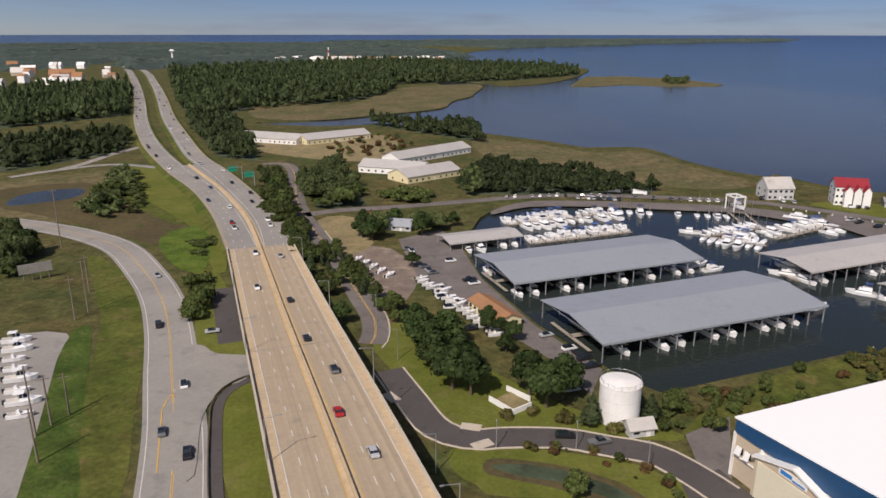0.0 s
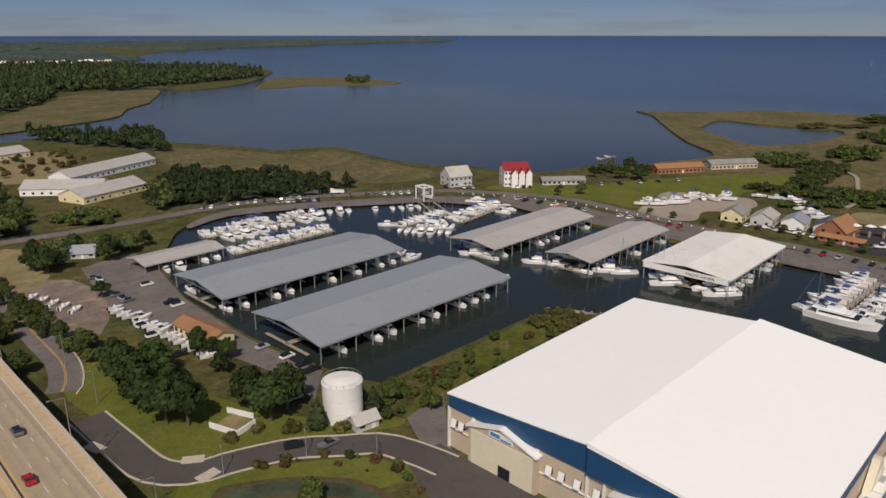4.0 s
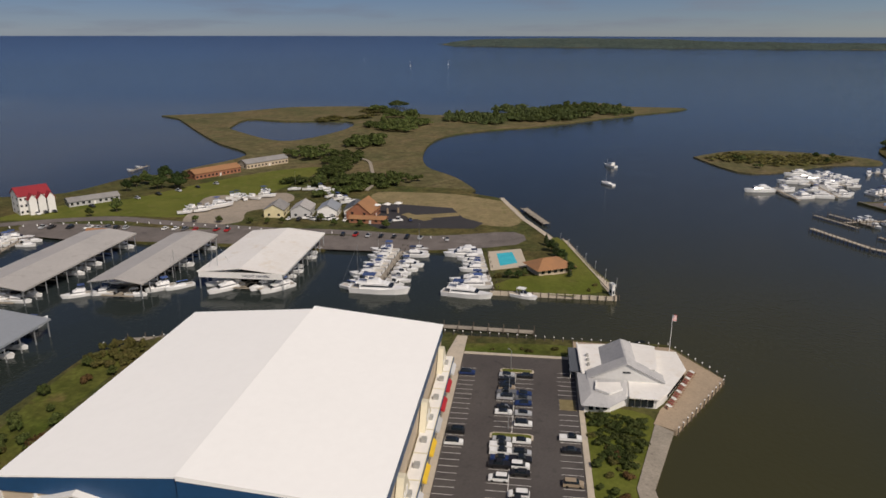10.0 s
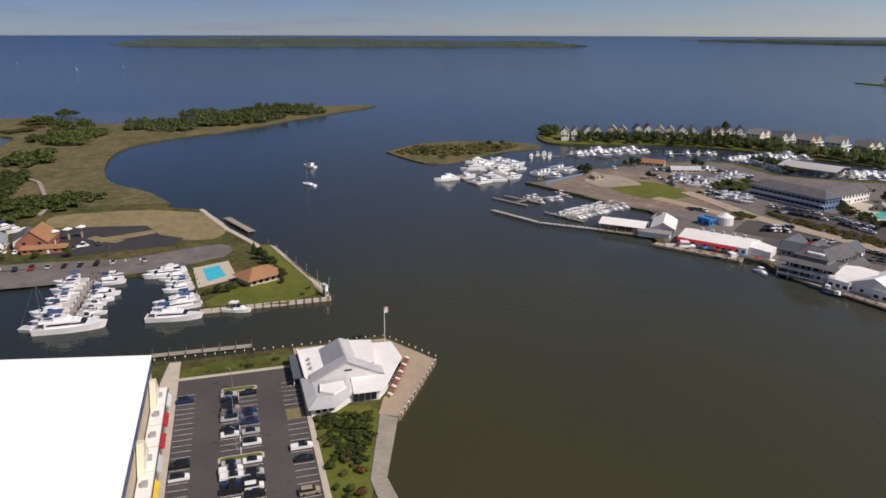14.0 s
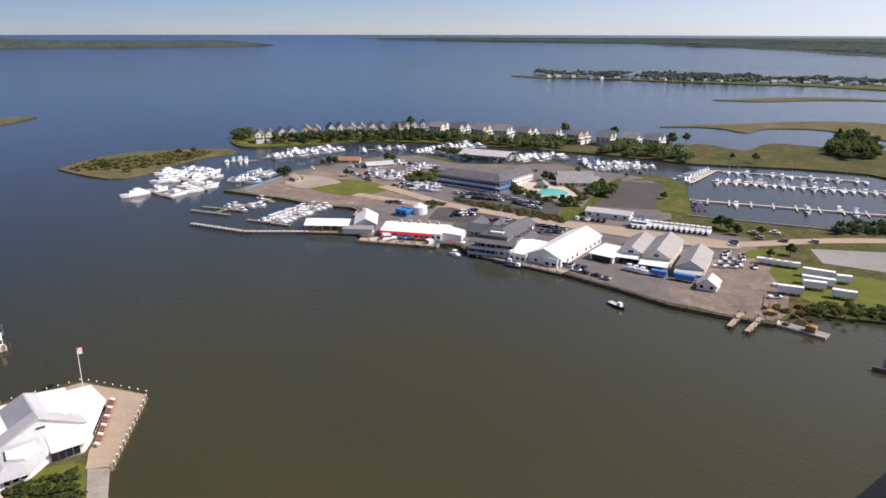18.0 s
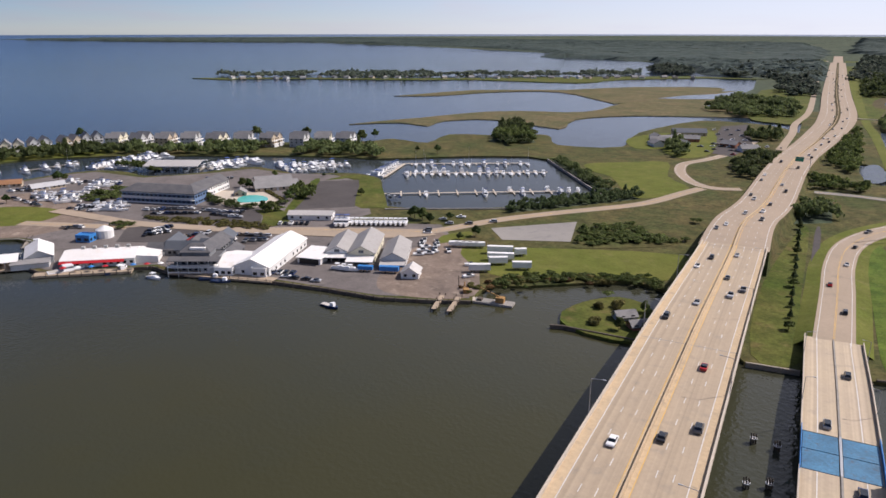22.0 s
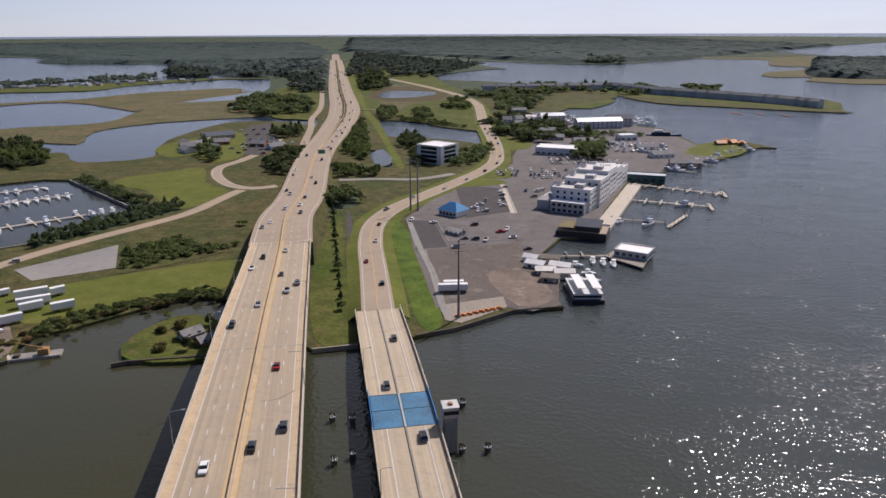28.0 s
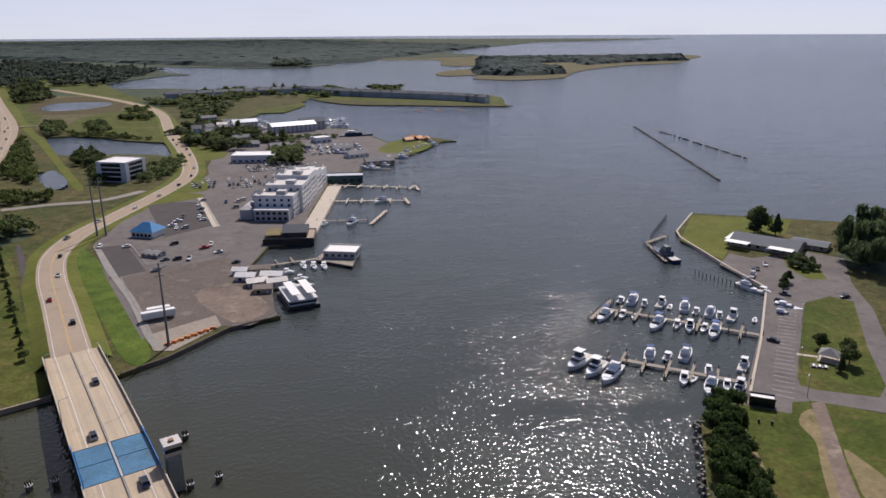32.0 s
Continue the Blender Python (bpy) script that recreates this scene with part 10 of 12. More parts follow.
for y in (-4.4, 2.2):
    part("sun_roof", Geo().box(-9, 9, y - 1.6, y + 2.2, 6.3, 6.5), roof_white, hb, "white sun roof")
    for x in (-8.6, 0, 8.6):
        part("post", Geo().tube((x, y, 4.2), (x, y, 6.3), 0.08), siding_white, hb)
of = block("office_block", "white four-storey office block with dark glass", "office", 124, -604, 26, 26, -25, 15.5, siding_white, roof_white, 1, 30)
for k in range(4):
    for x, y, a in ((0, 13.06, 0), (13.06, 0, 90), (-13.06, 0, 90)):
        o = glaze(of, x, y, 1.6 + k * 3.5, 17, 2.5, a)
bl = thing("blue_roofed_shop", "shop with a bright blue hipped roof", "shop", 77, -424, GROUND, -28)
part("wall", Geo().box(-7, 7, -6, 6, 0, 3.6), siding_white, bl)
part("roof", Geo().hexa([(-7.8, -6.8, 3.6), (7.8, -6.8, 3.6), (7.8, 6.8, 3.6), (-7.8, 6.8, 3.6)], [(-2.2, -0.5, 8.2), (2.2, -0.5, 8.2), (2.2, 0.5, 8.2), (-2.2, 0.5, 8.2)]), teal_roof, bl)
for k in range(5):
    glaze(bl, -5.2 + k * 2.6, 6.03, 0.8, 1.8, 1.8)
    glaze(bl, -5.2 + k * 2.6, -6.03, 0.8, 1.8, 1.8)
house("yard_shack", "grey tarred shack in the yard", "shed", 68, -381, 10, 7, -30, 3.0, 4.0, siding_grey, shingle_grey, 1, 3)
block("market_hall", "low white market hall with pale roofs", "shop", 22, -664, 38, 24, -10, 6.5, siding_white, roof_white, 1, 5)
house("condo_block", "long grey-blue condominium with dark gables", "apartments", -16, -850, 54, 16, 20, 9.5, 13, siding_grey, roof_grey, 3, 5)
house("condo_block", "grey condominium with a dark roof", "apartments", 40, -900, 30, 14, 20, 9, 12, siding_grey, roof_grey, 3, 5)
block("white_pavilion", "white pavilion with a rounded roof", "pavilion", -44, -762, 18, 14, 20, 5.5, siding_white, roof_white, 1, 5)
block("teal_hall", "long dark teal dock hall", "hall", -46, -552, 34, 12, -8, 5.0, green_paint, roof_grey, 1, 5)
for k, (x, y) in enumerate(((-134, -742), (-146, -748), (-154, -742), (-142, -754))):
    house("orange_hut", "orange-roofed hut on the point", "hut", x, y, 10, 7, 20 + 30 * k, 3.4, 5.6, soil, orange_paint, 1, 3)
house("white_store", "white store beside the shore road", "store", 66, -900, 12, 10, 10, 7, 9, siding_white, roof_pale, 1, 4)
for x, y, a in ((72, -860, 10), (56, -830, 40), (40, -800, 10), (10, -790, 30), (-20, -720, 20), (-60, -700, 10), (0, -730, 15), (30, -750, 5), (-70, -660, 20), (60, -950, 0), (90, -1000, 20)):
    house("town_house", "low grey-roofed building by the cove", "house", x, y, 20, 12, a, 4.5, 7, town.choice([siding_white, siding_grey, siding_tan]), shingle_grey, 1, 5, sides="no")
house("boat_shed_tan", "low tan shed beside the town marina", "shed", -86, -622, 26, 12, 4, 4.0, 6.4, siding_tan, shingle_grey, 1, 5)
house("condo_block", "grey condominium with dark dormer gables", "apartments", -40, -872, 30, 15, 5, 10.5, 14.5, siding_grey, roof_slate, 3, 5)
for k in range(5):
    house("cove_house", "tall pale house among trees by the cove", "house", 92 - k * 13, -868 - 9 * (k % 2), 11, 10, 10 + 25 * k, 7.0, 10.5, (siding_white, siding_grey, siding_tan)[k % 3], shingle_grey, 2, 5, sides="no")
ship = thing("excursion_ship", "long dark excursion ship beside the cove quay", "boat", -66, -797, 0, 178)
part("hull", hull_geo(38, 8, 2.6), hull_navy, ship)
part("deckhouse", cab(Geo(), 6, 26, 3.2, 2.6, 5.4, 1.0), glass_dark, ship, "dark glazed deckhouse")
part("upper_deck", cab(Geo(), 9, 18, 2.4, 5.4, 7.4, 0.8), siding_white, ship)
woods("hedge_cove", [(62, -772), (62, -782), (23, -775), (-27, -801), (-64, -794), (-63, -784), (-26, -788), (22, -763)], 6.5, 4.2, leaf_dark, 251, "row of street trees by the cove lots", 1, wide=1.1, floor=False, gaps=0.1)
woods("clump_marsh_lot", [(6, -652), (-18, -668), (-20, -724), (4, -722)], 8.0, 7.5, leaf_dark, 252, "dense trees beside the market", 1, wide=1.1, floor=False, gaps=0.05)
dock((-32, -541), (-98, -514), 2.0, 1.1, [(k, s, 7) for k in range(8, 70, 10) for s in (-1, 1)], label="pale hotel dock with fingers", material=concrete)
dock((-26, -487), (-83, -475), 2.0, 1.1, [(k, s, 7) for k in range(8, 58, 10) for s in (-1, 1)], label="pale hotel dock with fingers", material=concrete)
dock((-20, -433), (-51, -428), 1.6, 1.1, label="narrow timber dock below the hotel")
dock((-52, -419), (-66, -450), 2.4, 0.9, label="pale floating breakwater dock in the harbour", material=concrete)
dock((-99, -506), (-99, -524), 2.4, 0.9, label="pale floating breakwater dock in the harbour", material=concrete)
dock((-84, -466), (-84, -484), 2.4, 0.9, label="pale floating breakwater dock in the harbour", material=concrete)
moor("cruiser", -44, -430, 60, 1.0)
moor("sport", -26, -430, 60, 0.9)
moor("cruiser", -72, -482, 40, 0.95)
for k in range(26):
    moor(town.choice(["sport", "cruiser", "fisher", "sail"]), -66 - k * 3.4 + town.uniform(-6, 6), -600 - k * 5.2 + town.uniform(-10, 10), town.uniform(60, 200), 0.9)
for k in range(26):
    moor(town.choice(["sport", "cruiser"]), -30 + town.uniform(-40, 60), -885 + town.uniform(-22, 12), town.uniform(0, 360), 0.9)
for k in range(4):
    dock((-70 - k * 16, -600 - k * 34), (-92 - k * 18, -592 - k * 34), 2.0, piles=False)
HOTEL_LOTS = (((20, -560), 14, 5, 5), ((-20, -610), 12, 4, 10), ((10, -620), 12, 4, 10), ((-10, -700), 12, 4, 15), ((40, -810), 9, 3, 20), ((60, -560), 6, 4, 0))
for (x, y), n, m, a in HOTEL_LOTS:
    c, s = math.cos(radians(a)), math.sin(radians(a))
    for i in range(n):
        for j in range(m):
            if town.random() < 0.55:
                u, v = (i - n / 2) * 3.2, (j - m / 2) * 8.0
                park(x + c * u - s * v, y + s * u + c * v, a + 90, GROUND + 0.2, "parked in a lot by the hotel")
for x, y, h, r in ((45, -261, 33, 0.55), (106, -430, 34, 0.6), (101, -429, 34, 0.6)):
    p = thing("power_mast", "tall dark steel power mast", "power mast", x, y, GROUND, 20, "power masts")
    part("mast", Geo().tube((0, 0, 0), (0, 0, h), r, r * 0.45, 8), tower_steel, p)
    part("crossarm", Geo().box(-2.4, 2.4, -0.15, 0.15, h - 2.2, h - 1.9), tower_steel, p)
    part("crossarm", Geo().box(-2.0, 2.0, -0.15, 0.15, h - 5.0, h - 4.7), tower_steel, p)
for k in range(16):
    o = thing("buoy_stack", "orange marker buoy on the shore", "buoy", 46 - k * 1.1, -262 - k * 0.85 + (k % 2), GROUND + 0.1, k * 20, "marker buoys")
    part("float", Geo().prism([(-0.9, -0.6), (0.9, -0.6), (0.9, 0.6), (-0.9, 0.6)], 0, 1.0, 0.7), orange_paint, o)
# jetties
rocks = random.Random(8)
for name, a, b, gaps in (("breakwater", (-423, -791), (-334, -481), 0), ("breakwater_old", (-432, -747), (-416, -560), 0.35)):
    bk = thing(name, "long low stone breakwater in open water", "breakwater")
    A, B = Vector(a), Vector(b)
    n = int((B - A).length / 4)
    for k in range(n):
        if rocks.random() < gaps:
            continue
        p = A.lerp(B, k / n)
        o = part("rock", Geo().prism([(p.x + rocks.uniform(1.6, 2.8) * math.cos(q * 1.05), p.y + rocks.uniform(1.6, 2.8) * math.sin(q * 1.05)) for q in range(6)], -0.8, rocks.uniform(0.5, 1.1), 0.55), rock, bk)
# cape terraces across the cove
CAPE = [(190, -1332), (110, -1350), (30, -1375), (-30, -1395), (-75, -1385), (-120, -1310), (-165, -1275), (-215, -1236), (-260, -1200), (-300, -1160), (-330, -1120)]
for (x0, y0), (x1, y1) in zip(CAPE, CAPE[1:]):
    n = 3
    for k in range(n):
        t = (k + 0.5) / n
        house("cape_terrace", "grey-blue waterfront terrace with dark roof", "terrace", x0 + (x1 - x0) * t, y0 + (y1 - y0) * t, 24, 13, math.degrees(math.atan2(y1 - y0, x1 - x0)), 10.5, 14, siding_grey, roof_slate, 1, 9, group="cape terraces", sides="no", doors=0)
woods("cape_trees", [(x + 4, y - 10) for x, y in CAPE] + [(x + 16, y - 30) for x, y in CAPE[::-1]], 13, 11, leaf_dark, 90, "trees among the cape terraces", 1, gaps=0.35, floor=False)
for k in range(3):
    dock((-198 - k * 30, -1050 + k * 8), (-206 - k * 30, -1022 + k * 8), 2.5, piles=False, material=brick_red, label="red-brown pier off the cape")
# far cottages on the point and round the marsh
fr_rng = random.Random(12)
for k in range(34):
    t = k / 33
    x, y = 1560 + (860 - 1560) * t + fr_rng.uniform(-10, 10), -760 + (-1540 + 760) * t + fr_rng.uniform(-14, 14)
    house("point_cottage", "small pale cottage on the point", "house", x, y, 13, 9, fr_rng.uniform(0, 180), 4, 7, fr_rng.choice([siding_white, siding_grey, siding_tan]), shingle_grey, 1, 13, sides="no", doors=0)
for k in range(9):
    house("marsh_house", "house with a grey roof beside the marsh", "house", 330 + fr_rng.uniform(-40, 70), -640 + fr_rng.uniform(-60, 40), 16, 10, fr_rng.uniform(0, 180), 4.5, 7.5, fr_rng.choice([siding_white, siding_grey, brick_red]), shingle_grey, 1, 6, sides="no", doors=0)
for k in range(22):
    park(300 + fr_rng.uniform(-30, 40), -640 + fr_rng.uniform(-50, 30), fr_rng.uniform(0, 360), GROUND + 0.15, "parked near the marsh houses")

# ---- harbour park west of the narrows ----
dock((-120, -248), (-137, -265), 2.0, 1.2, step=3.0)
dock((-130, -257), (-177, -217), 2.2, 1.2, [(k, s, 6) for k in range(6, 60, 8) for s in (-1, 1)], label="pale timber dock with finger piers")
dock((-111, -214), (-148, -184), 2.2, 1.2, [(k, s, 6) for k in range(5, 46, 8) for s in (-1, 1)], label="pale timber dock with finger piers")
for k, (x, y) in enumerate([(-129, -252), (-135, -250), (-138, -247), (-146, -239), (-151, -235), (-155, -233), (-160, -229), (-163, -227), (-129, -194), (-132, -192), (-136, -188), (-140, -186), (-145, -184)]):
    moor(("cruiser", "sport", "skiff", "cruiser", "sport", "fisher", "sport")[k % 7], x - 2.2, y - 2.4, 42 + 7 * (k % 3), (0.92, 0.85, 0.95, 1.0, 0.92)[k % 5])
for k, (x, y) in enumerate([(-141, -265), (-145, -262), (-150, -259), (-155, -256), (-159, -254), (-163, -249), (-166, -246), (-170, -242), (-173, -239), (-176, -236), (-185, -233), (-126, -211), (-132, -210), (-138, -208), (-141, -197), (-153, -196)]):
    moor(("sport", "cruiser", "sport", "fisher", "skiff", "cruiser")[k % 6], x + 2.0, y + 2.6, 224 + 6 * (k % 3), (0.85, 0.95, 0.82, 0.9)[k % 4])
for k, (x, y) in enumerate(((-105, -217), (-108, -211), (-112, -207))):
    moor(("fisher", "fisher", "cruiser")[k], x, y, 36 + 4 * k, 1.3 - 0.08 * k)
moor("yacht", -201, -246, 130, 0.7)
moor("cruiser", -196, -238, 130, 0.75)
moor("cruiser", -204, -272, 100, 0.9)
moor("sport", -206, -262, 130, 1.0)
cut = thing("patrol_boat", "dark grey-blue patrol vessel at the pier", "boat", -193, -306, 0, -90)
part("hull", hull_geo(24, 6, 1.9), hull_navy, cut)
part("cabin", cab(Geo(), 7, 15, 2.2, 1.9, 4.4, 1.0), hull_navy, cut)
part("bridge", cab(Geo(), 9, 13.5, 1.7, 4.4, 6.4, 0.7), siding_dark, cut)
part("mast", Geo().tube((9.5, 0, 6.4), (9.5, 0, 11), 0.12), steel, cut)
part("deck", Geo().box(0.6, 6.5, -2.4, 2.4, 1.8, 2.0), cockpit, cut)
dock((-194, -340), (-212, -350), 2.4, 1.3, label="timber pier at the park point")
dock((-188, -308), (-194, -338), 1.8, 1.2, label="timber pier at the park point")
fence_piles = thing("pile_screen", "two rows of dark timber piles in the water", "mooring piles")
for k in range(14):
    t = k / 13
    o = part("pile", cap_mesh, None, fence_piles)
    o.location = (-203 - 31 * t, -351 - 37 * t, 0.6)
for k in range(12):
    t = k / 11
    o = part("pile", cap_mesh, None, fence_piles)
    o.location = (-192 + 2 * t - 12 * t, -288 + 20 * t, 0.4)
setting("park_bulkhead", wall_along([(*p, 0) for p in ((-139, -172), (-146, -181), (-174, -214), (-212, -262), (-213, -291), (-218, -345), (-223, -357), (-255, -393))], 0, 0.9, 1.6, low=-1.5), concrete, "pale concrete bulkhead")
lodge = house("park_lodge", "low dark-roofed waterfront lodge with white canopies", "lodge", -254, -318, 34, 20, 128, 3.8, 6.8, siding_tan, roof_slate, 1, 4)
for x in (-12, 10):
    part("canopy", Geo().box(x - 6, x + 6, -16, -10.3, 3.4, 3.7), roof_white, lodge, "white flat canopy")
part("canopy", Geo().box(-20, -17.2, -9, 9, 3.0, 3.3), roof_white, lodge, "white flat canopy")
house("lodge_wing", "low dark-roofed wing of the lodge", "lodge", -276, -312, 18, 12, 128, 3.6, 4.6, siding_tan, roof_slate, 1, 4)
block("ticket_hut", "dark hut with a white roof beside the quay", "hut", -142.5, -171, 7.4, 3.4, 147, 3.0, black_paint, roof_white, 1, 3)
pv = thing("picnic_pavilion", "small dark-roofed picnic pavilion on the lawn", "pavilion", -186, -193, GROUND, 40)
part("roof", Geo().hexa([(-3.4, -3.4, 2.6), (3.4, -3.4, 2.6), (3.4, 3.4, 2.6), (-3.4, 3.4, 2.6)], [(-0.3, -0.3, 4.6), (0.3, -0.3, 4.6), (0.3, 0.3, 4.6), (-0.3, 0.3, 4.6)]), shingle_grey, pv)
for x in (-3, 3):
    for y in (-3, 3):
        part("post", Geo().tube((x, y, 0), (x, y, 2.7), 0.12), siding_white, pv)
part("floor", Geo().box(-3.4, 3.4, -3.4, 3.4, -0.1, 0.15), concrete, pv)
for k in range(3):
    t = thing("picnic_table", "pale picnic table on the lawn", "table", -180 + k * 1.6, -187.5 - k * 1.0, GROUND + 0.1, 50, "park tables")
    part("tabletop", Geo().box(-1.0, 1.0, -0.4, 0.4, 0.7, 0.78), gel_white, t)
    part("bench", Geo().box(-1.0, 1.0, -0.9, -0.6, 0.4, 0.46), gel_white, t)
    part("bench", Geo().box(-1.0, 1.0, 0.6, 0.9, 0.4, 0.46), gel_white, t)
    part("trestle", Geo().box(-0.6, 0.6, -0.8, 0.8, 0.0, 0.7), wood_pile, t)
bays = Geo()
for k in range(24):
    t = k / 23
    x, y = -150 - 52 * t, -176 - 64 * t
    bays.poly([(x, y, GROUND + 0.2), (x + 0.12, y + 0.1, GROUND + 0.2), (x - 4.9, y + 4.2, GROUND + 0.2), (x - 5.0, y + 4.1, GROUND + 0.2)])
setting("park_bay_lines", bays, line_white, "white parking bay lines")
for x, y, a, kind, colour in ((-206, -245, 130, "suv", "black"), (-177, -211, 130, "sedan", "black"), (-215, -276, 40, "pickup", "silver"), (-220, -283, 60, "suv", "white"), (-224, -285, 60, "sedan", "black"), (-214, -252, 130, "sedan", "grey"), (-237, -243, 0, "sedan", "black"), (-232, -290, 60, "sedan", "white")):
    park(x, y, a, GROUND + 0.2, "parked in the harbour lot", kind, colour)
shore_rocks = thing("riprap", "tumbled grey rocks along the shore", "rocks")
for k in range(60):
    t = k / 59
    x, y = -100 - 20 * t + rocks.uniform(-1, 2.0), -134 - 35 * t + rocks.uniform(-1.5, 1.5)
    part("rock", Geo().prism([(x + rocks.uniform(0.6, 1.3) * math.cos(q * 1.05), y + rocks.uniform(0.6, 1.3) * math.sin(q * 1.05)) for q in range(6)], -0.6, rocks.uniform(0.7, 1.5), 0.5), rock, shore_rocks)
for x, y in ((-172, -190), (-200, -224), (-160, -172)):
    lamp_post(x, y, GROUND, 8, 1.5, 30, "dark lamp post in the park")

woods("shrubs_island", [(-248, -297), (-256, -298), (-256, -286), (-249, -274), (-243, -276), (-243, -285)], 3.6, 3.6, leaf_pine, 263, "dark shrubs on the car park island", 2, wide=1.1, floor=False)
for x, y in ((-135, -162), (-138, -160)):
    bin_ = thing("litter_bin", "dark litter bin on the grass", "bin", x, y, GROUND + 0.1, 30)
    part("bin_body", Geo().tube((0, 0, 0), (0, 0, 1.0), 0.35, 0.4, 10), black_paint, bin_)
    part("lid", Geo().tube((0, 0, 1.0), (0, 0, 1.15), 0.45, 0.3, 10), black_paint, bin_)
setting("pavilion_path", wall_along([(-178, -199.5, GROUND), (-186, -194, GROUND)], 0, 1.6, 0.2), concrete, "pale path to the pavilion")

# ---- boats under way, far town and landmarks ----
moor("sail", 470, 144, 60, 1.2, label="white sailing boat under way in the channel", group="boats under way")
moor("cruiser", 538, 164, 60, 1.0, label="white motor boat under way in the channel", group="boats under way")
for x, y in ((2130, 1600), (2050, 1200), (1900, 1250)):
    s = thing("sailing_yacht", "far yacht under white sail", "boat", x, y, 0, 40, "boats under way")
    part("hull", hull_geo(11, 3.3, 1.0), gel_white, s)
    part("sail", Geo().hexa([(6.5, -0.05, 2), (1.5, -0.05, 2), (1.5, 0.05, 2), (6.5, 0.05, 2)], [(6.5, -0.05, 15), (6.3, -0.05, 15), (6.3, 0.05, 15), (6.5, 0.05, 15)]), gel_white, s)
    part("jib", Geo().hexa([(10.6, -0.05, 1.4), (6.8, -0.05, 1.8), (6.8, 0.05, 1.8), (10.6, 0.05, 1.4)], [(6.7, -0.05, 13), (6.6, -0.05, 13), (6.6, 0.05, 13), (6.7, 0.05, 13)]), gel_white, s)
wt = thing("water_tower", "pale far water tower above the trees", "water tower", -940, 2310, GROUND, 0)
part("stem", Geo().tube((0, 0, 0), (0, 0, 34), 3, 2.6, 10), siding_white, wt)
part("bowl", Geo().tube((0, 0, 32), (0, 0, 37), 3, 9, 14).tube((0, 0, 37), (0, 0, 42), 9, 4, 14), siding_white, wt)
ct = thing("radio_mast", "slim red and white mast above the woods", "mast", -470, 2480, GROUND, 0)
for k in range(5):
    part("section", Geo().tube((0, 0, k * 9), (0, 0, k * 9 + 9), 2.2, 2.2, 6), red_paint if k % 2 else siding_white, ct)
far_rng = random.Random(55)
for (x0, x1, y0, y1, n, L) in ((-620, -60, 2330, 2480, 42, 26), (-1250, -560, 1250, 2100, 34, 24), (-1100, -760, 800, 1200, 14, 30), (-900, -700, 1180, 1320, 8, 30)):
    for k in range(n):
        x, y = far_rng.uniform(x0, x1), far_rng.uniform(y0, y1)
        if x > -470 - (y - 990) * 0.5 and y < 2200:
            continue
        house("far_building", "pale low building among the trees", "building", x, y, L * far_rng.uniform(0.5, 1.3), 13, far_rng.uniform(-30, 40), far_rng.uniform(8, 16), far_rng.uniform(17, 20), far_rng.choice([siding_white, siding_white, siding_tan, brick_red]), far_rng.choice([roof_white, roof_pale, shingle_brown]), 1, 30, sides="no", doors=0)
pier = dock((375, 168), (349, 143), 4.0, 1.5, label="timber jetty off the east point", step=5)
for k in range(7):
    t = k / 6
    lamp_post(322 - 52 * t, 124 - 45 * t, GROUND, 3.5, 0.3, 0, "short white lamp along the point walk")
setting("point_walk", strip([(394, 190, GROUND + 0.2), (354, 157, GROUND + 0.2), (330, 133, GROUND + 0.2), (270, 79, GROUND + 0.2)], 0.6, 3.4), concrete, "pale concrete walk along the sea wall")
kiosk = block("point_sign", "pale blue sign box at the end of the point", "sign", 261, 78, 3, 1.2, 40, 4.4, siding_white, blue_paint, 1, 9, 1.2)
path = [(x, y, GROUND + 0.6) for x, y in smooth([(366, 277), (380, 283), (394, 291), (424, 315), (453, 339), (462, 353)], 4)]
setting("marsh_boardwalk", wall_along(path, 0, 2.6, 0.0, low=-0.5), wood_dock, "pale timber boardwalk over the marsh")
dock((330, 470), (352, 478), 2.0, piles=True, label="small jetty in the bay")
moor("skiff", 336, 474, 100, 1.0)
moor("skiff", 348, 480, 100, 1.0)

# ---- thickets, ponds and clumps between the built-up parts ----
woods("clump_creek", [(364, -624), (364, -650), (323, -590), (313, -562), (334, -575)], 7.5, 9, leaf_dark, 201, "tall trees round a house by the creek", 1, wide=1.1, floor=False, gaps=0.0, pines=0.08)
woods("thicket_ramp", [(273, -570), (276, -602), (278, -658), (264, -633), (229, -522), (249, -521)], 7.5, 7.5, leaf_dark, 202, "leafy trees and undergrowth beside the road", 1, wide=1.1, floor=False, gaps=0.12, pines=0.08)
woods("clump_point", [(350, -750), (324, -779), (297, -729), (313, -708), (339, -725)], 7.5, 7.5, leaf_dark, 262, "trees behind the waterside houses", 1, wide=1.1, floor=False, gaps=0.15)
woods("thicket_marsh", [(516, -954), (554, -1156), (454, -1118), (374, -939), (393, -884), (479, -922)], 11.88, 9.2, leaf_dark, 203, "dense trees at the marsh edge", 1, wide=1.1, floor=False, gaps=0.42, pines=0.08)
woods("wood_creek_far", [(927, -1714), (1022, -2146), (970, -2580), (448, -1199), (541, -1278), (683, -1582), (857, -1665)], 16.2, 11.04, leaf_hazed, 204, "far trees along the creek", 0, wide=1.1, floor=False, gaps=0.5, pines=0.08)
woods("wood_creek_point", [(1043, -1641), (1211, -1987), (1012, -1832), (899, -1626)], 15.12, 11.04, leaf_hazed, 205, "far trees on a low point", 0, wide=1.1, floor=False, gaps=0.1, pines=0.08)
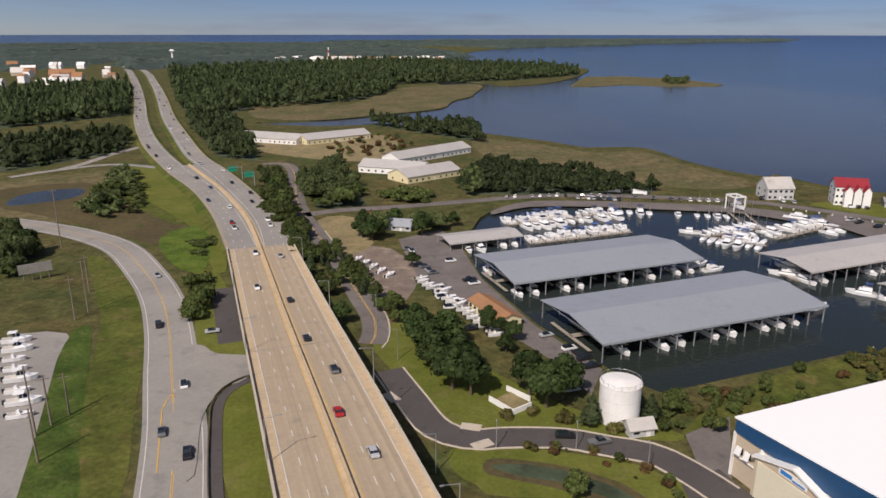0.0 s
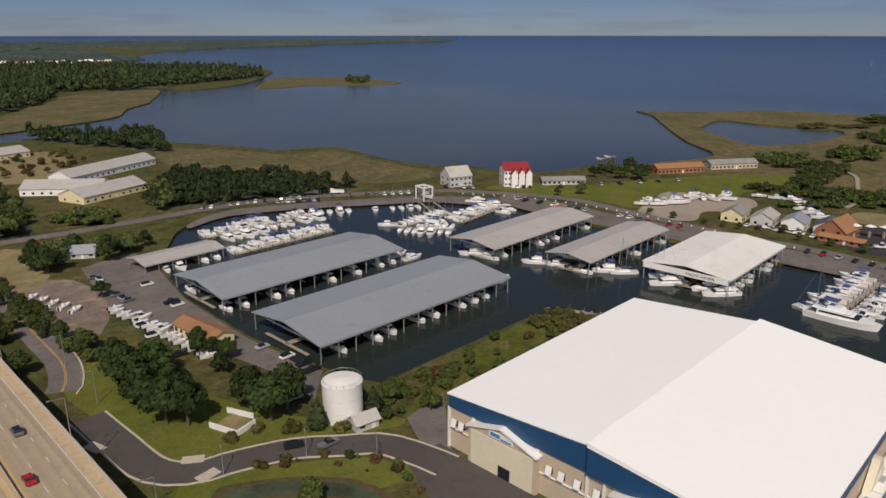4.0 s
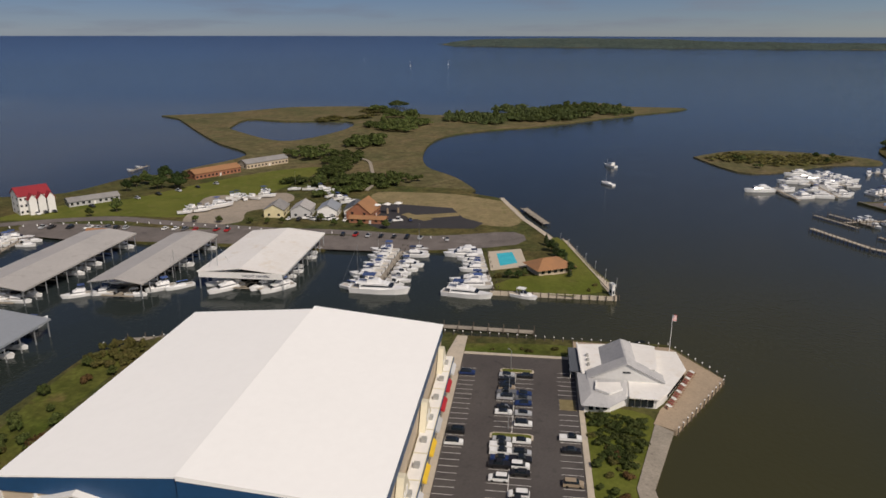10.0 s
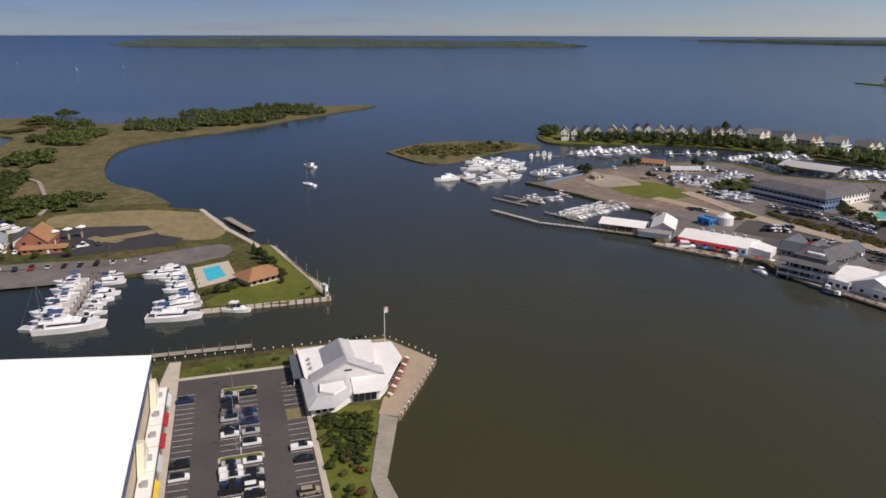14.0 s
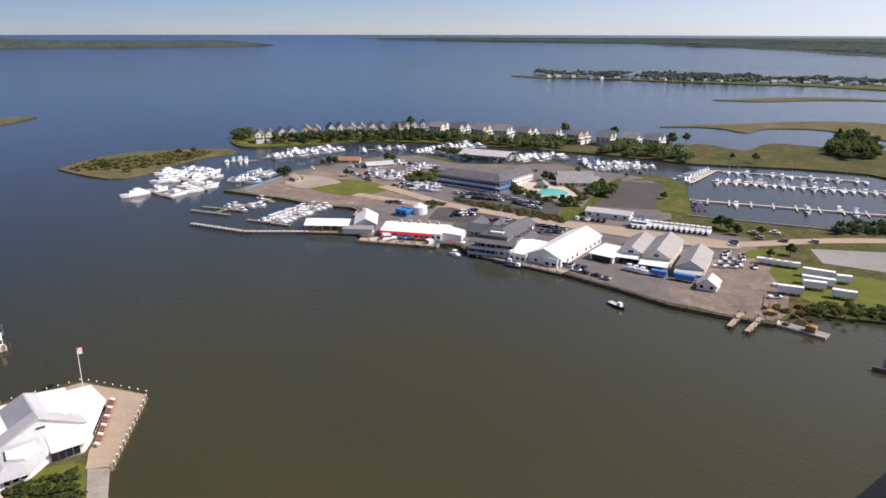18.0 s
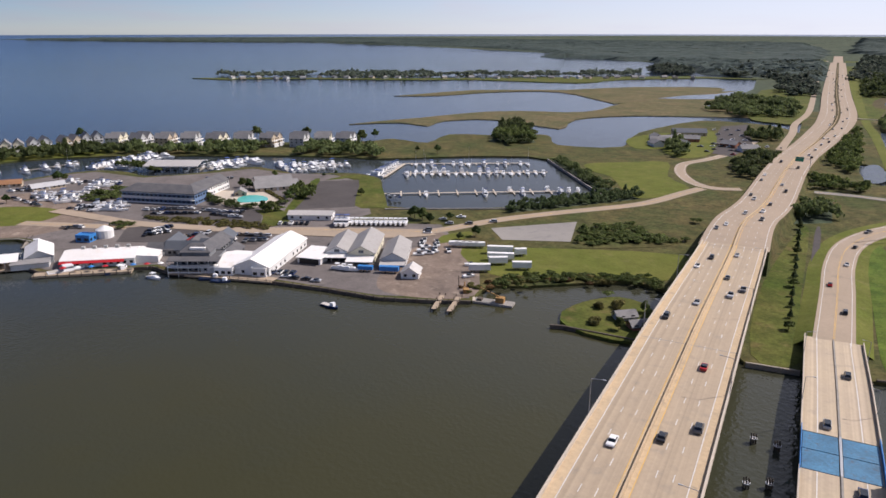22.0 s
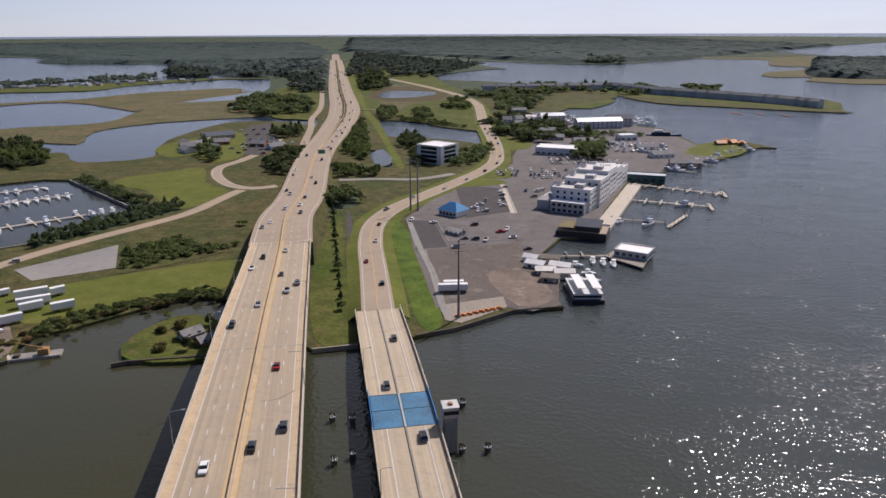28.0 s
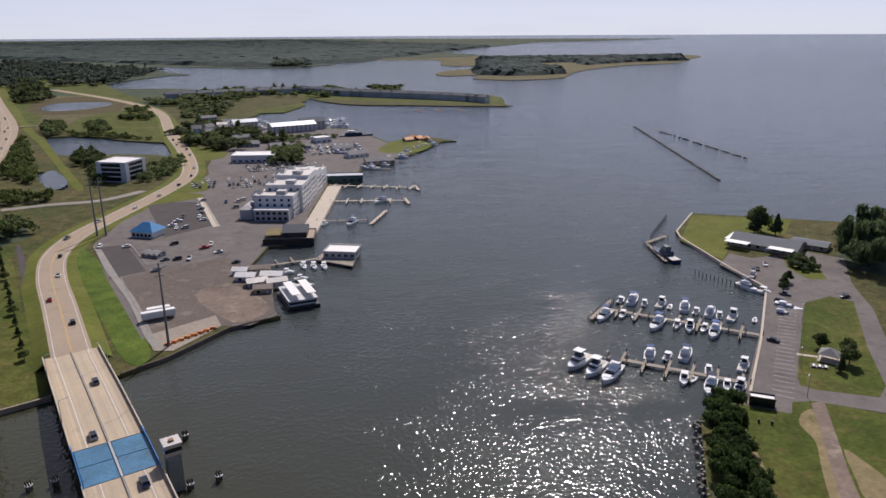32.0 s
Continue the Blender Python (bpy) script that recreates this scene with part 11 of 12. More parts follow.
woods("thicket_median", [(205, -566), (254, -767), (280, -880), (237, -760), (210, -677), (176, -569), (153, -529), (187, -518)], 6.5, 6.5, leaf_mid, 206, "tangled thicket beside the highway", 1, wide=1.1, floor=False, gaps=0.3, pines=0.08)
woods("clump_far_road", [(478, -1515), (585, -1883), (503, -1767), (388, -1405), (408, -1330)], 12.96, 9.2, leaf_dark, 207, "clump of trees by the far road", 0, wide=1.1, floor=False, gaps=0.1, pines=0.08)
woods("thicket_pond", [(286, -974), (269, -997), (238, -890), (258, -882)], 8, 8.5, leaf_dark, 208, "round dark trees by the pond", 1, wide=1.1, floor=False, gaps=0.0, pines=0.08)
woods("clump_office", [(161, -649), (150, -669), (130, -583), (136, -568)], 6.5, 6.0, leaf_dark, 209, "trees before the office block", 1, wide=1.1, floor=False, gaps=0.1, pines=0.08)
woods("thicket_basin", [(492, -518), (580, -616), (571, -638), (507, -593), (464, -537), (463, -506)], 8.64, 7.36, leaf_dark, 210, "trees at the head of the basin", 1, wide=1.1, floor=False, gaps=0.35, pines=0.08)
woods("thicket_lane", [(236, -979), (220, -994), (192, -900), (207, -881)], 8, 7, leaf_dark, 211, "mixed trees between pond and road", 1, wide=1.1, floor=False, gaps=0.1, pines=0.08)
woods("hedge_pond", [(244, -913), (180, -872), (130, -825), (175, -846), (230, -885)], 6, 3.5, leaf_mid, 260, "shrubs along the far bank of the pond", 1, wide=1.1, floor=False, gaps=0.1)
woods("clump_bend", [(235, -1140), (196, -1181), (154, -986), (157, -946), (203, -1025)], 9, 6, leaf_mid, 261, "scattered trees inside the road bend", 1, wide=1.1, floor=False, gaps=0.5)
woods("clump_pond", [(194, -715), (181, -752), (162, -718), (152, -669), (167, -661)], 7, 6.5, leaf_dark, 212, "trees at the pond edge", 1, wide=1.1, floor=False, gaps=0.2, pines=0.08)
woods("clump_roadside", [(115, -623), (105, -660), (89, -688), (83, -650), (94, -592), (107, -580)], 6.5, 5.5, leaf_dark, 213, "small roadside trees", 1, wide=1.1, floor=False, gaps=0.15, pines=0.08)
woods("trees_terraces", [(168, -1300), (96, -1484), (-245, -1458), (-219, -1298), (-102, -1281), (-19, -1297), (71, -1255), (73, -1023), (124, -1098)], 15.12, 8.28, leaf_dark, 214, "trees among the terraced flats", 0, wide=1.1, floor=False, gaps=0.45, pines=0.08)
woods("trees_cove", [(100, -781), (106, -947), (44, -814), (-14, -824), (-14, -767), (71, -753)], 11.88, 8.28, leaf_dark, 215, "street trees among the cove houses", 1, wide=1.1, floor=False, gaps=0.35, pines=0.08)
woods("thicket_cove", [(216, -1293), (151, -1334), (82, -1022), (110, -981), (166, -1137)], 11.88, 7.36, leaf_dark, 216, "thicket beside the cove", 1, wide=1.1, floor=False, gaps=0.5, pines=0.08)
woods("clump_market", [(8, -631), (3, -705), (-19, -683), (-20, -636)], 8.64, 7.36, leaf_dark, 217, "trees beside the market", 1, wide=1.1, floor=False, gaps=0.1, pines=0.08)
woods("clump_highway", [(416, -1296), (620, -1949), (547, -1888), (382, -1334)], 14.04, 10.12, leaf_dark, 218, "dark trees beside the highway", 0, wide=1.1, floor=False, gaps=0.1, pines=0.08)
woods("wood_far_point", [(9, -2445), (0, -2797), (-121, -2889), (-114, -2458)], 23.76, 12.88, leaf_hazed, 219, "far trees on a marsh point", 0, wide=1.1, floor=False, gaps=0.1, pines=0.08)
patch("field_highway", [(966, -2790), (654, -2436), (415, -1880), (301, -1528), (215, -1299), (347, -1461), (478, -1695), (317, -1087), (297, -973), (335, -1044), (493, -1478)], grass, 46, "open grass beside the far highway")
patch("field_creek", [(1028, -2785), (557, -1473), (356, -934), (369, -872), (431, -928), (594, -1326), (602, -1501), (954, -2495)], grass, 47, "open grass between the highway and the creek")
patch("field_cut", [(634, -1860), (335, -1044), (250, -829), (189, -669), (152, -571), (148, -579), (186, -680), (246, -845), (325, -1045), (616, -1862)], lawn, 48, "mown strip under the power line")
patch("field_bend", [(241, -901), (261, -1093), (192, -1162), (141, -954), (116, -807), (169, -852)], grass, 49, "rough pasture inside the road bend")
patch("lawn_junction", [(84, -749), (58, -751), (50, -692), (74, -676)], lawn, 50, "mown grass at the road junction")
patch("lawn_point", [(414, -632), (406, -704), (367, -677), (339, -623), (352, -607), (372, -582)], lawn, 51, "mown lawn round the waterside houses")
patch("lot_point", [(319, -590), (338, -646), (330, -666), (333, -718), (311, -682), (310, -648), (312, -617), (309, -575)], asphalt, 52, "grey lane and car park by the waterside houses")
sheet("marsh_channel", [(639, -1050), (634, -1132), (612, -1195), (618, -1311), (617, -1378), (596, -1264), (569, -1178), (572, -1100), (600, -1070)], 0.95, water_mat, skirt=0.1, label="narrow tidal channel through the marsh")
setting("culvert_wall", wall_along([(342, -978, GROUND), (291, -988, GROUND)], 0, 2.5, 0.9), concrete, "pale concrete culvert wall")
patch("pond_ditch", [(193, -638), (188, -656), (165, -604), (163, -576), (174, -580)], water_mat, 61, "small reed-fringed pond")
patch("pond_roadside", [(356, -1213), (355, -1305), (282, -1302), (261, -1256), (284, -1196), (325, -1174)], water_mat, 62, "shallow roadside pond")
patch("bog_roadside", [(348, -1149), (393, -1319), (363, -1424), (268, -1364), (230, -1167), (276, -1120)], scrub_dark, 59, "dark wet ground round the pond")
patch("pond_west", [(-266, 392), (-270, 412), (-262, 426), (-244, 433), (-235, 420), (-236, 404), (-249, 392), (-258, 386)], water_mat, 64, "small blue pond in the marsh")
patch("bog_west", [(-262, 381), (-292, 428), (-249, 450), (-217, 417), (-161, 359), (-135, 341), (-140, 313), (-162, 324), (-199, 348), (-240, 371)], scrub_dark, 58, "dark brown marsh round the pond")
patch("slope_west", [(-247, 499), (-221, 500), (-162, 413), (-127, 342), (-101, 284), (-105, 278), (-137, 341), (-172, 384), (-203, 424)], lawn, 66, "green grass slope beside the highway")
patch("weeds_west", [(-147, 324), (-138, 346), (-122, 325), (-109, 281), (-114, 275), (-128, 289)], weeds, 67, "dense green reeds below the highway")
woods("thicket_west", [(-200, 355), (-210, 372), (-222, 424), (-249, 499), (-237, 499), (-203, 412), (-185, 368), (-190, 360)], 7.56, 5.98, leaf_dark, 220, "dark bushes by the pond", 1, wide=1.1, floor=False, gaps=0.2, pines=0.08)
woods("wood_west", [(-224, 322), (-220, 326), (-192, 294), (-187, 287), (-190, 269)], 7.02, 9.2, leaf_dark, 221, "dense dark trees by the shore road", 2, wide=1.1, floor=False, gaps=0, pines=0.08)
woods("thicket_wires", [(-191, 270), (-181, 267), (-166, 254), (-153, 244), (-142, 227), (-160, 223)], 7.56, 5.06, leaf_mid, 222, "overgrown bushes under the power lines", 1, wide=1.1, floor=False, gaps=0.3, pines=0.08)
woods("thicket_gore", [(-109, 261), (-105, 269), (-95, 246), (-89, 226), (-94, 225)], 5.4, 5.52, leaf_mid, 223, "bushes between road and highway", 2, wide=1.1, floor=False, gaps=0.1, pines=0.08)
woods("bushes_slope", [(-156, 320), (-134, 313), (-118, 325), (-98, 272), (-107, 269), (-135, 296)], 9.72, 2.392, leaf_mid, 224, "low bushes on the slope", 1, wide=1.1, floor=False, gaps=0.45, pines=0.08)
woods("bushes_west", [(-225, 451), (-210, 452), (-171, 358), (-179, 360)], 7.56, 3.22, leaf_mid, 225, "low rusty bushes by the field", 1, wide=1.1, floor=False, gaps=0.3, pines=0.08)
woods("hedge_highway", [(-112, 428), (-76, 324), (-46, 244), (-47, 236), (-72, 287), (-115, 392), (-129, 468), (-133, 507)], 6.48, 5.98, leaf_mid, 226, "overgrown hedge below the highway", 2, wide=1.1, floor=False, gaps=0.05, pines=0.08)
woods("trees_outlet", [(-106, 452), (-104, 508), (-96, 554), (-79, 470), (-57, 401), (-68, 388), (-80, 400), (-92, 400)], 9.72, 8.28, leaf_dark, 227, "trees round the outlet car park", 2, wide=1.1, floor=False, gaps=0.15, pines=0.08)
woods("trees_cross_road", [(-49, 398), (-15, 402), (-16, 424), (-48, 419)], 8.64, 5.52, leaf_mid, 228, "trees along the cross road", 2, wide=1.1, floor=False, gaps=0.1, pines=0.08)
woods("trees_office", [(-49, 324), (-53, 343), (-41, 344), (-36, 325)], 6.48, 8.28, leaf_dark, 229, "dark trees beside a house", 2, wide=1.1, floor=False, gaps=0, pines=0.08)
woods("trees_lane", [(-25, 339), (-25, 360), (-12, 355), (-10, 337)], 7.56, 8.28, leaf_dark, 230, "dark trees beside the lane", 2, wide=1.1, floor=False, gaps=0, pines=0.08)
tree(-52, 357, 9, "rust", wide=0.9)
woods("trees_marsh", [(-11, 431), (-10, 464), (14, 483), (12, 424), (4, 417)], 9.72, 8.28, leaf_dark, 231, "trees at the marsh edge", 1, wide=1.1, floor=False, gaps=0.2, pines=0.08)
woods("thicket_spit", [(348, 334), (408, 355), (608, 464), (894, 616), (810, 521), (690, 476), (520, 384), (383, 314), (343, 309)], 6.5, 4.2, leaf_mid, 232, "dense trees and scrub along the spit", 1, wide=1.1, floor=False, gaps=0.56, pines=0.08)
woods("thicket_spit_end", [(717, 431), (803, 465), (916, 421), (958, 282), (907, 259), (794, 306), (712, 368)], 8.0, 5.6, leaf_dark, 233, "trees towards the end of the spit", 1, wide=1.1, floor=False, gaps=0.35, pines=0.4)
woods("scrub_spit", [(330, 298), (361, 296), (399, 286), (388, 269), (341, 280)], 6.48, 3.68, leaf_mid, 234, "low scrub behind the boatyard", 1, wide=1.1, floor=False, gaps=0.3, pines=0.08)
woods("scrub_marsh", [(734, 577), (825, 568), (669, 510), (641, 555)], 12.96, 2.76, leaf_light, 235, "low scrub in the marsh", 1, wide=1.1, floor=False, gaps=0.4, pines=0.08)
woods("trees_cottages", [(692,-50), (720,-55), (722,-110), (720,-180), (690,-240), (668,-212), (690,-150), (694,-95)], 7.0, 8.0, leaf_dark, 236, "garden trees before the cottages", 1, wide=1.1, floor=False, gaps=0.3, pines=0.1)
woods("trees_creek", [(614,-262), (664,-212), (684,-246), (640,-300), (590,-352), (556,-392), (505,-395), (494,-372), (520,-357), (580,-304)], 8.5, 8.0, leaf_dark, 237, "dense trees along the creek", 1, wide=1.1, floor=False, gaps=0.3, pines=0.1)
woods("trees_point", [(737, -14), (781, -18), (774, -37), (721, -34)], 8.64, 7.36, leaf_dark, 238, "trees at the end of the cottage row", 1, wide=1.1, floor=False, gaps=0.1, pines=0.08)
patch("cottage_lawn", [(729,-18), (758,-30), (728,-62), (728,-110), (726,-170), (700,-222), (672,-196), (692,-137), (691,-90), (686,-58), (692,-28)], lawn, 68, "mown lawn before the cottages")
patch("sand_court", [(512,-44), (500,-46), (487,-55), (493,-70), (499,-82), (514,-78), (529,-69), (534,-54)], gravel_pale, 69, "pale sandy play court")
patch("street_lawn", [(396,-194), (388,-213), (362,-206), (354,-193), (360,-186), (381,-198)], grass, 70, "grass corner by the street")
patch("bank_basin", [(430,-304), (364,-254), (349,-262), (347,-267), (405,-306), (428,-317), (446,-311), (444,-284)], grass, 71, "yellow-green rough grass by the basin")
patch("strip_lot", [(380,-219), (444,-279), (448,-274), (384,-215)], grass, 72, "bright weeds along the car park")
patch("lawn_town", [(265, -239), (275, -249), (271, -266), (263, -258)], lawn, 73, "bright green lawn by the street")
tree(760, -26, 7.65, "oak")
tree(770, -33, 7.65, "oak")
tree(537, -43, 6.8, "oak")
tree(531, -46, 5.1, "oak")
tree(570, -85, 5.95, "oak")
tree(572, -80, 5.1, "maple")
tree(570, -134, 8.5, "oak")
tree(795, -214, 11.05, "oak")
tree(679, -352, 11.9, "maple")
tree(649, -394, 10.2, "maple")
tree(581, -416, 11.9, "maple")
tree(590, -439, 9.35, "oak")
tree(314, -262, 7.65, "oak")
tree(308, -263, 7.65, "maple")
tree(317, -261, 5.1, "oak")
tree(476, -424, 8.5, "oak")
tree(497, -418, 5.1, "oak")
tree(393, -205, 5.95, "oak")
tree(463, -231, 5.95, "oak")
tree(385, -274, 5.1, "maple")
tree(263, -251, 4.25, "maple")
tree(296, -274, 5.1, "oak")
tree(409, -244, 4.25, "maple")
tree(456, -290, 3.4, "oak")
tree(457, -302, 3.4, "oak")
woods("islet_shrubs", [(160, -206), (168, -232), (159, -244), (141, -238), (130, -213), (142, -203)], 5.4, 2.392, leaf_mid, 239, "tangled shrubs on the islet", 1, wide=1.1, floor=False, gaps=0.52, pines=0.08)
patch("lot_hotel_a", [(92,-510), (55,-504), (42,-438), (68,-417)], asphalt_dark, 74, "dark marked car park by the hotel")
patch("lot_hotel_b", [(85,-410), (36,-424), (28,-376), (71,-364)], asphalt, 75, "pale cracked car park")
patch("lot_hotel_c", [(102,-405), (86,-406), (68,-356), (83,-348)], asphalt_dark, 76, "dark marked car park")
patch("lot_yard", [(78,-348), (31,-370), (13,-335), (7,-309), (6,-285), (11,-279), (27,-276), (30,-286), (55,-270), (60,-290)], mud, 77, "bare dark gravel yard")
street("path_bank", [(100, -402), (82, -352), (66, -311), (54, -273), (47, -257)], 3.2, concrete_old, "worn concrete path above the yard", yellow=False, edges=False, lift=0.12)
patch("lot_walk", [(59, -518), (55, -517), (38, -434), (42, -433)], concrete, 79, "pale walk between the car parks")
patch("yard_pale", [(41, -315), (26, -326), (8, -293), (22, -278)], gravel, 78, "pale dusty patch in the yard")
patch("verge_hotel", [(90, -503), (80, -540), (58, -530), (57, -518)], lawn, 79, "grass verge by the car park")
patch("triangle_lawn", [(83, -561), (68, -606), (53, -549), (67, -538)], lawn, 80, "grass triangle at the junction")
setting("kerb_745", wall_along([(56, -520, GROUND), (39, -434, GROUND)], 0, 0.5, 0.35), concrete_old, "worn concrete kerb")
setting("kerb_375", wall_along([(103, -407, GROUND), (84, -351, GROUND)], 0, 0.5, 0.35), concrete_old, "worn concrete kerb")
setting("kerb_460", wall_along([(78, -348, GROUND), (54, -276, GROUND)], 0, 0.5, 0.35), concrete_old, "worn concrete kerb")
setting("kerb_500", wall_along([(83, -404, GROUND), (69, -366, GROUND)], 0, 0.5, 0.35), concrete_old, "worn concrete kerb")
for k, (x, y) in enumerate([(62, -462), (66, -441), (58, -434), (56, -493), (52, -469), (49, -451), (74, -418), (60, -400), (43, -388), (40, -394), (35, -378), (55, -371), (49, -370), (61, -371), (63, -354), (99, -404), (85, -401), (25, -358), (38, -497), (27, -501), (31, -480), (52, -458), (53, -481), (64, -451), (63, -434), (30, -497), (54, -506)]):
    park(x, y, 20 + 70 * (k % 3 == 0), GROUND + 0.32, "in a car park by the hotel")
patch("lot_shacks", [(382,-113), (407,-127), (404,-134), (372,-156), (345,-176), (328,-166), (346,-150), (368,-128)], asphalt_dark, 82, "dark car park behind the quay shacks")
patch("lot_inn", [(429,-143), (452,-155), (430,-180), (420,-190), (398,-201), (382,-198), (361,-186), (392,-166), (412,-151)], asphalt_dark, 83, "dark marked car park before the inn")
street("road_town", [(478,-108), (450,-119), (427,-128), (408,-137), (374,-161), (344,-184), (322,-202), (304,-218), (288,-236), (281,-252)], 9.5, road_tan, "pale tan street behind the quay", yellow=False, edges=False, lift=0.25)
patch("lot_terrace", [(466,-207), (441,-230), (403,-226), (402,-200), (423,-190), (442,-196)], concrete, 85, "pale paved pool terrace")
woods("hedge_street", [(419,-140), (424,-144), (392,-170), (360,-191), (346,-184), (380,-163)], 3.2, 1.4, leaf_light, 240, "clipped yellow-green hedge along the street", 1, wide=1.2, floor=False, gaps=0.3, pines=0)
woods("hedge_inn", [(443,-187), (448,-192), (424,-197), (404,-203), (401,-226), (396,-224), (398,-199), (420,-190)], 3.6, 3.2, leaf_dark, 241, "dense hedge round the inn pool", 1, wide=1.2, floor=False, gaps=0.05, pines=0)
woods("clump_inn", [(398,-228), (424,-236), (428,-246), (418,-258), (400,-244)], 6.5, 6.0, leaf_mid, 242, "round trees beside the pool", 1, wide=1.1, floor=False, gaps=0.1, pines=0)
woods("clump_creek_town", [(590,-190), (604,-176), (600,-196), (546,-216), (538,-226), (542,-196)], 7.5, 6.5, leaf_mid, 243, "trees by the creek shed", 1, wide=1.1, floor=False, gaps=0.25, pines=0.1)
woods("clump_yard", [(485, -128), (514, -138), (521, -169), (501, -164), (481, -138)], 7.56, 3.22, leaf_mid, 244, "shrubs beside the boat park", 1, wide=1.1, floor=False, gaps=0.3, pines=0)
woods("hedge_quay", [(405, -115), (420, -122), (413, -135), (399, -130)], 5.4, 2.024, leaf_mid, 245, "low shrubs by the quay street", 1, wide=1.1, floor=False, gaps=0.2, pines=0)
woods("clump_street", [(388,-200), (394,-206), (384,-212), (378,-206)], 5.0, 5.0, leaf_mid, 246, "street trees on a grass corner", 1, wide=1.1, floor=False, gaps=0.0, pines=0)
for k, (x, y) in enumerate([(346, -124), (352, -132), (338, -133), (345, -141), (333, -147), (341, -154)]):
    house("quay_shack", "low dark-roofed shack behind the quay", "house", x, y, 13 + 3 * (k % 3), 8 + k % 2, -132 + 90 * (k % 2), 4.2, 6.8 + 0.4 * (k % 3), (siding_dark, siding_white)[k % 2], (roof_slate, shingle_dark)[k % 3 == 0], 1, 3, group="quay shacks")
for k, (x, y) in enumerate([(529, -112), (527, -115), (524, -117), (522, -120), (520, -122), (518, -124), (516, -127), (514, -129), (512, -132), (510, -111), (508, -113), (505, -116), (502, -118), (499, -120), (496, -123), (494, -125), (491, -127), (471, -132), (469, -135), (467, -137), (464, -140), (462, -142), (460, -145), (458, -147), (459, -130), (456, -133), (453, -136), (450, -139), (448, -142), (556, -138), (556, -142), (555, -146), (529, -147), (529, -154), (529, -160)]):
    moor(("sport", "skiff", "cruiser", "sport")[k % 4], x, y, 35 + 13 * (k % 5), 0.85, GROUND + 0.7, "boats on the hard")
for k, (x, y) in enumerate([(383, -129), (383, -131), (383, -133), (383, -136), (383, -138), (382, -140), (389, -133), (389, -136), (390, -138), (390, -140), (391, -143), (391, -145), (355, -163), (353, -164), (350, -166), (348, -168), (346, -170), (344, -171), (342, -173), (340, -175), (337, -177), (336, -164), (335, -167), (333, -170), (332, -172), (440, -150), (438, -153), (436, -156), (434, -158), (432, -161), (430, -164), (428, -167), (426, -170), (424, -172), (427, -150), (425, -153), (422, -156), (420, -158), (418, -161), (415, -164), (413, -167), (411, -170), (415, -176), (412, -178), (409, -180), (406, -182), (403, -184), (400, -186), (397, -189), (394, -191), (401, -176), (397, -178), (393, -180), (389, -182), (385, -184), (429, -100), (427, -102), (426, -105), (424, -107), (530, -96), (523, -97), (516, -99), (510, -100), (504, -102), (498, -103), (366, -138), (366, -142), (366, -145), (365, -149), (365, -152), (364, -156), (272, -151), (268, -153), (263, -156), (258, -158), (556, -100), (555, -104), (554, -108)]):
    park(x, y, 38 + 90 * (k % 7 == 0), GROUND + 0.36, "parked in the waterfront town")

for k in range(36):
    x, y = 62 - 9.6 * (k % 6) - 96 * (k // 18), -938 + 26 * (k // 6 % 3) - 0.1 * k
    moor(("cruiser", "sport", "fisher", "sport")[k % 4], x + k % 5, y + k % 7, 100 + 31 * (k % 5), 1.25, GROUND + 0.5, "boats laid up by the cove")
for k in range(16):
    moor(("sport", "cruiser")[k % 2], -34 - 5.4 * (k % 8), -722 + 32 * (k // 8) + k % 3, 60 + 25 * (k % 4), 0.95, GROUND + 0.5, "boats laid up by the cove")

# ---- the pool point: sea wall, paths and planting ----
patch("point_grass", [(243, 120), (262, 118), (275, 103), (288, 108), (318, 128), (322, 122), (262, 82)], lawn, 140, "mown lawn on the pool point")
setting("point_wall", wall_along([(239, 121, 0), (258.5, 75.5, 0), (325, 124, 0)], 0, 0.8, 1.75, low=-1.2), concrete, "pale concrete sea wall")
setting("point_walk", wall_along([(262, 81, GROUND), (322, 124.5, GROUND)], 2.6, 2.4, 0.24), concrete, "pale walkway along the sea wall")
setting("point_path", wall_along([(252, 104, GROUND), (266, 107.5, GROUND)], 0, 1.6, 0.24), concrete, "pale path to the pool house")
setting("point_path_b", wall_along([(261, 92, GROUND), (274.5, 100, GROUND), (290, 105.5, GROUND)], 0, 1.5, 0.25), concrete, "pale path to the pool house")
sea_piles = thing("sea_wall_piles", "row of timber piles along the sea wall", "mooring piles", 258, 76, 0, 0)
for a, b in (((239.2, 120), (258, 75)), ((259.5, 74.5), (325.5, 122.5))):
    run = resample([(*a, 0.0), (*b, 0.0)], 3.2)
    for p in run:
        part("pile", pile_mesh, None, sea_piles).location = (p[0] - 258, p[1] - 76, 0)
for x, y, h, k in ((258, 122, 4, "oak"), (259, 118, 4, "oak"), (263, 117, 3.6, "maple"), (311, 127, 6, "pine"), (303, 121, 6, "oak"), (297, 116, 7, "pine"), (291, 111, 6, "oak"), (285, 107, 6, "pine"), (278, 102, 5, "oak"), (272, 100, 4, "pine"), (260, 87, 2, "shrub"), (267, 87, 2.2, "shrub"), (256, 126, 3, "shrub")):
    tree(x, y, h, k)


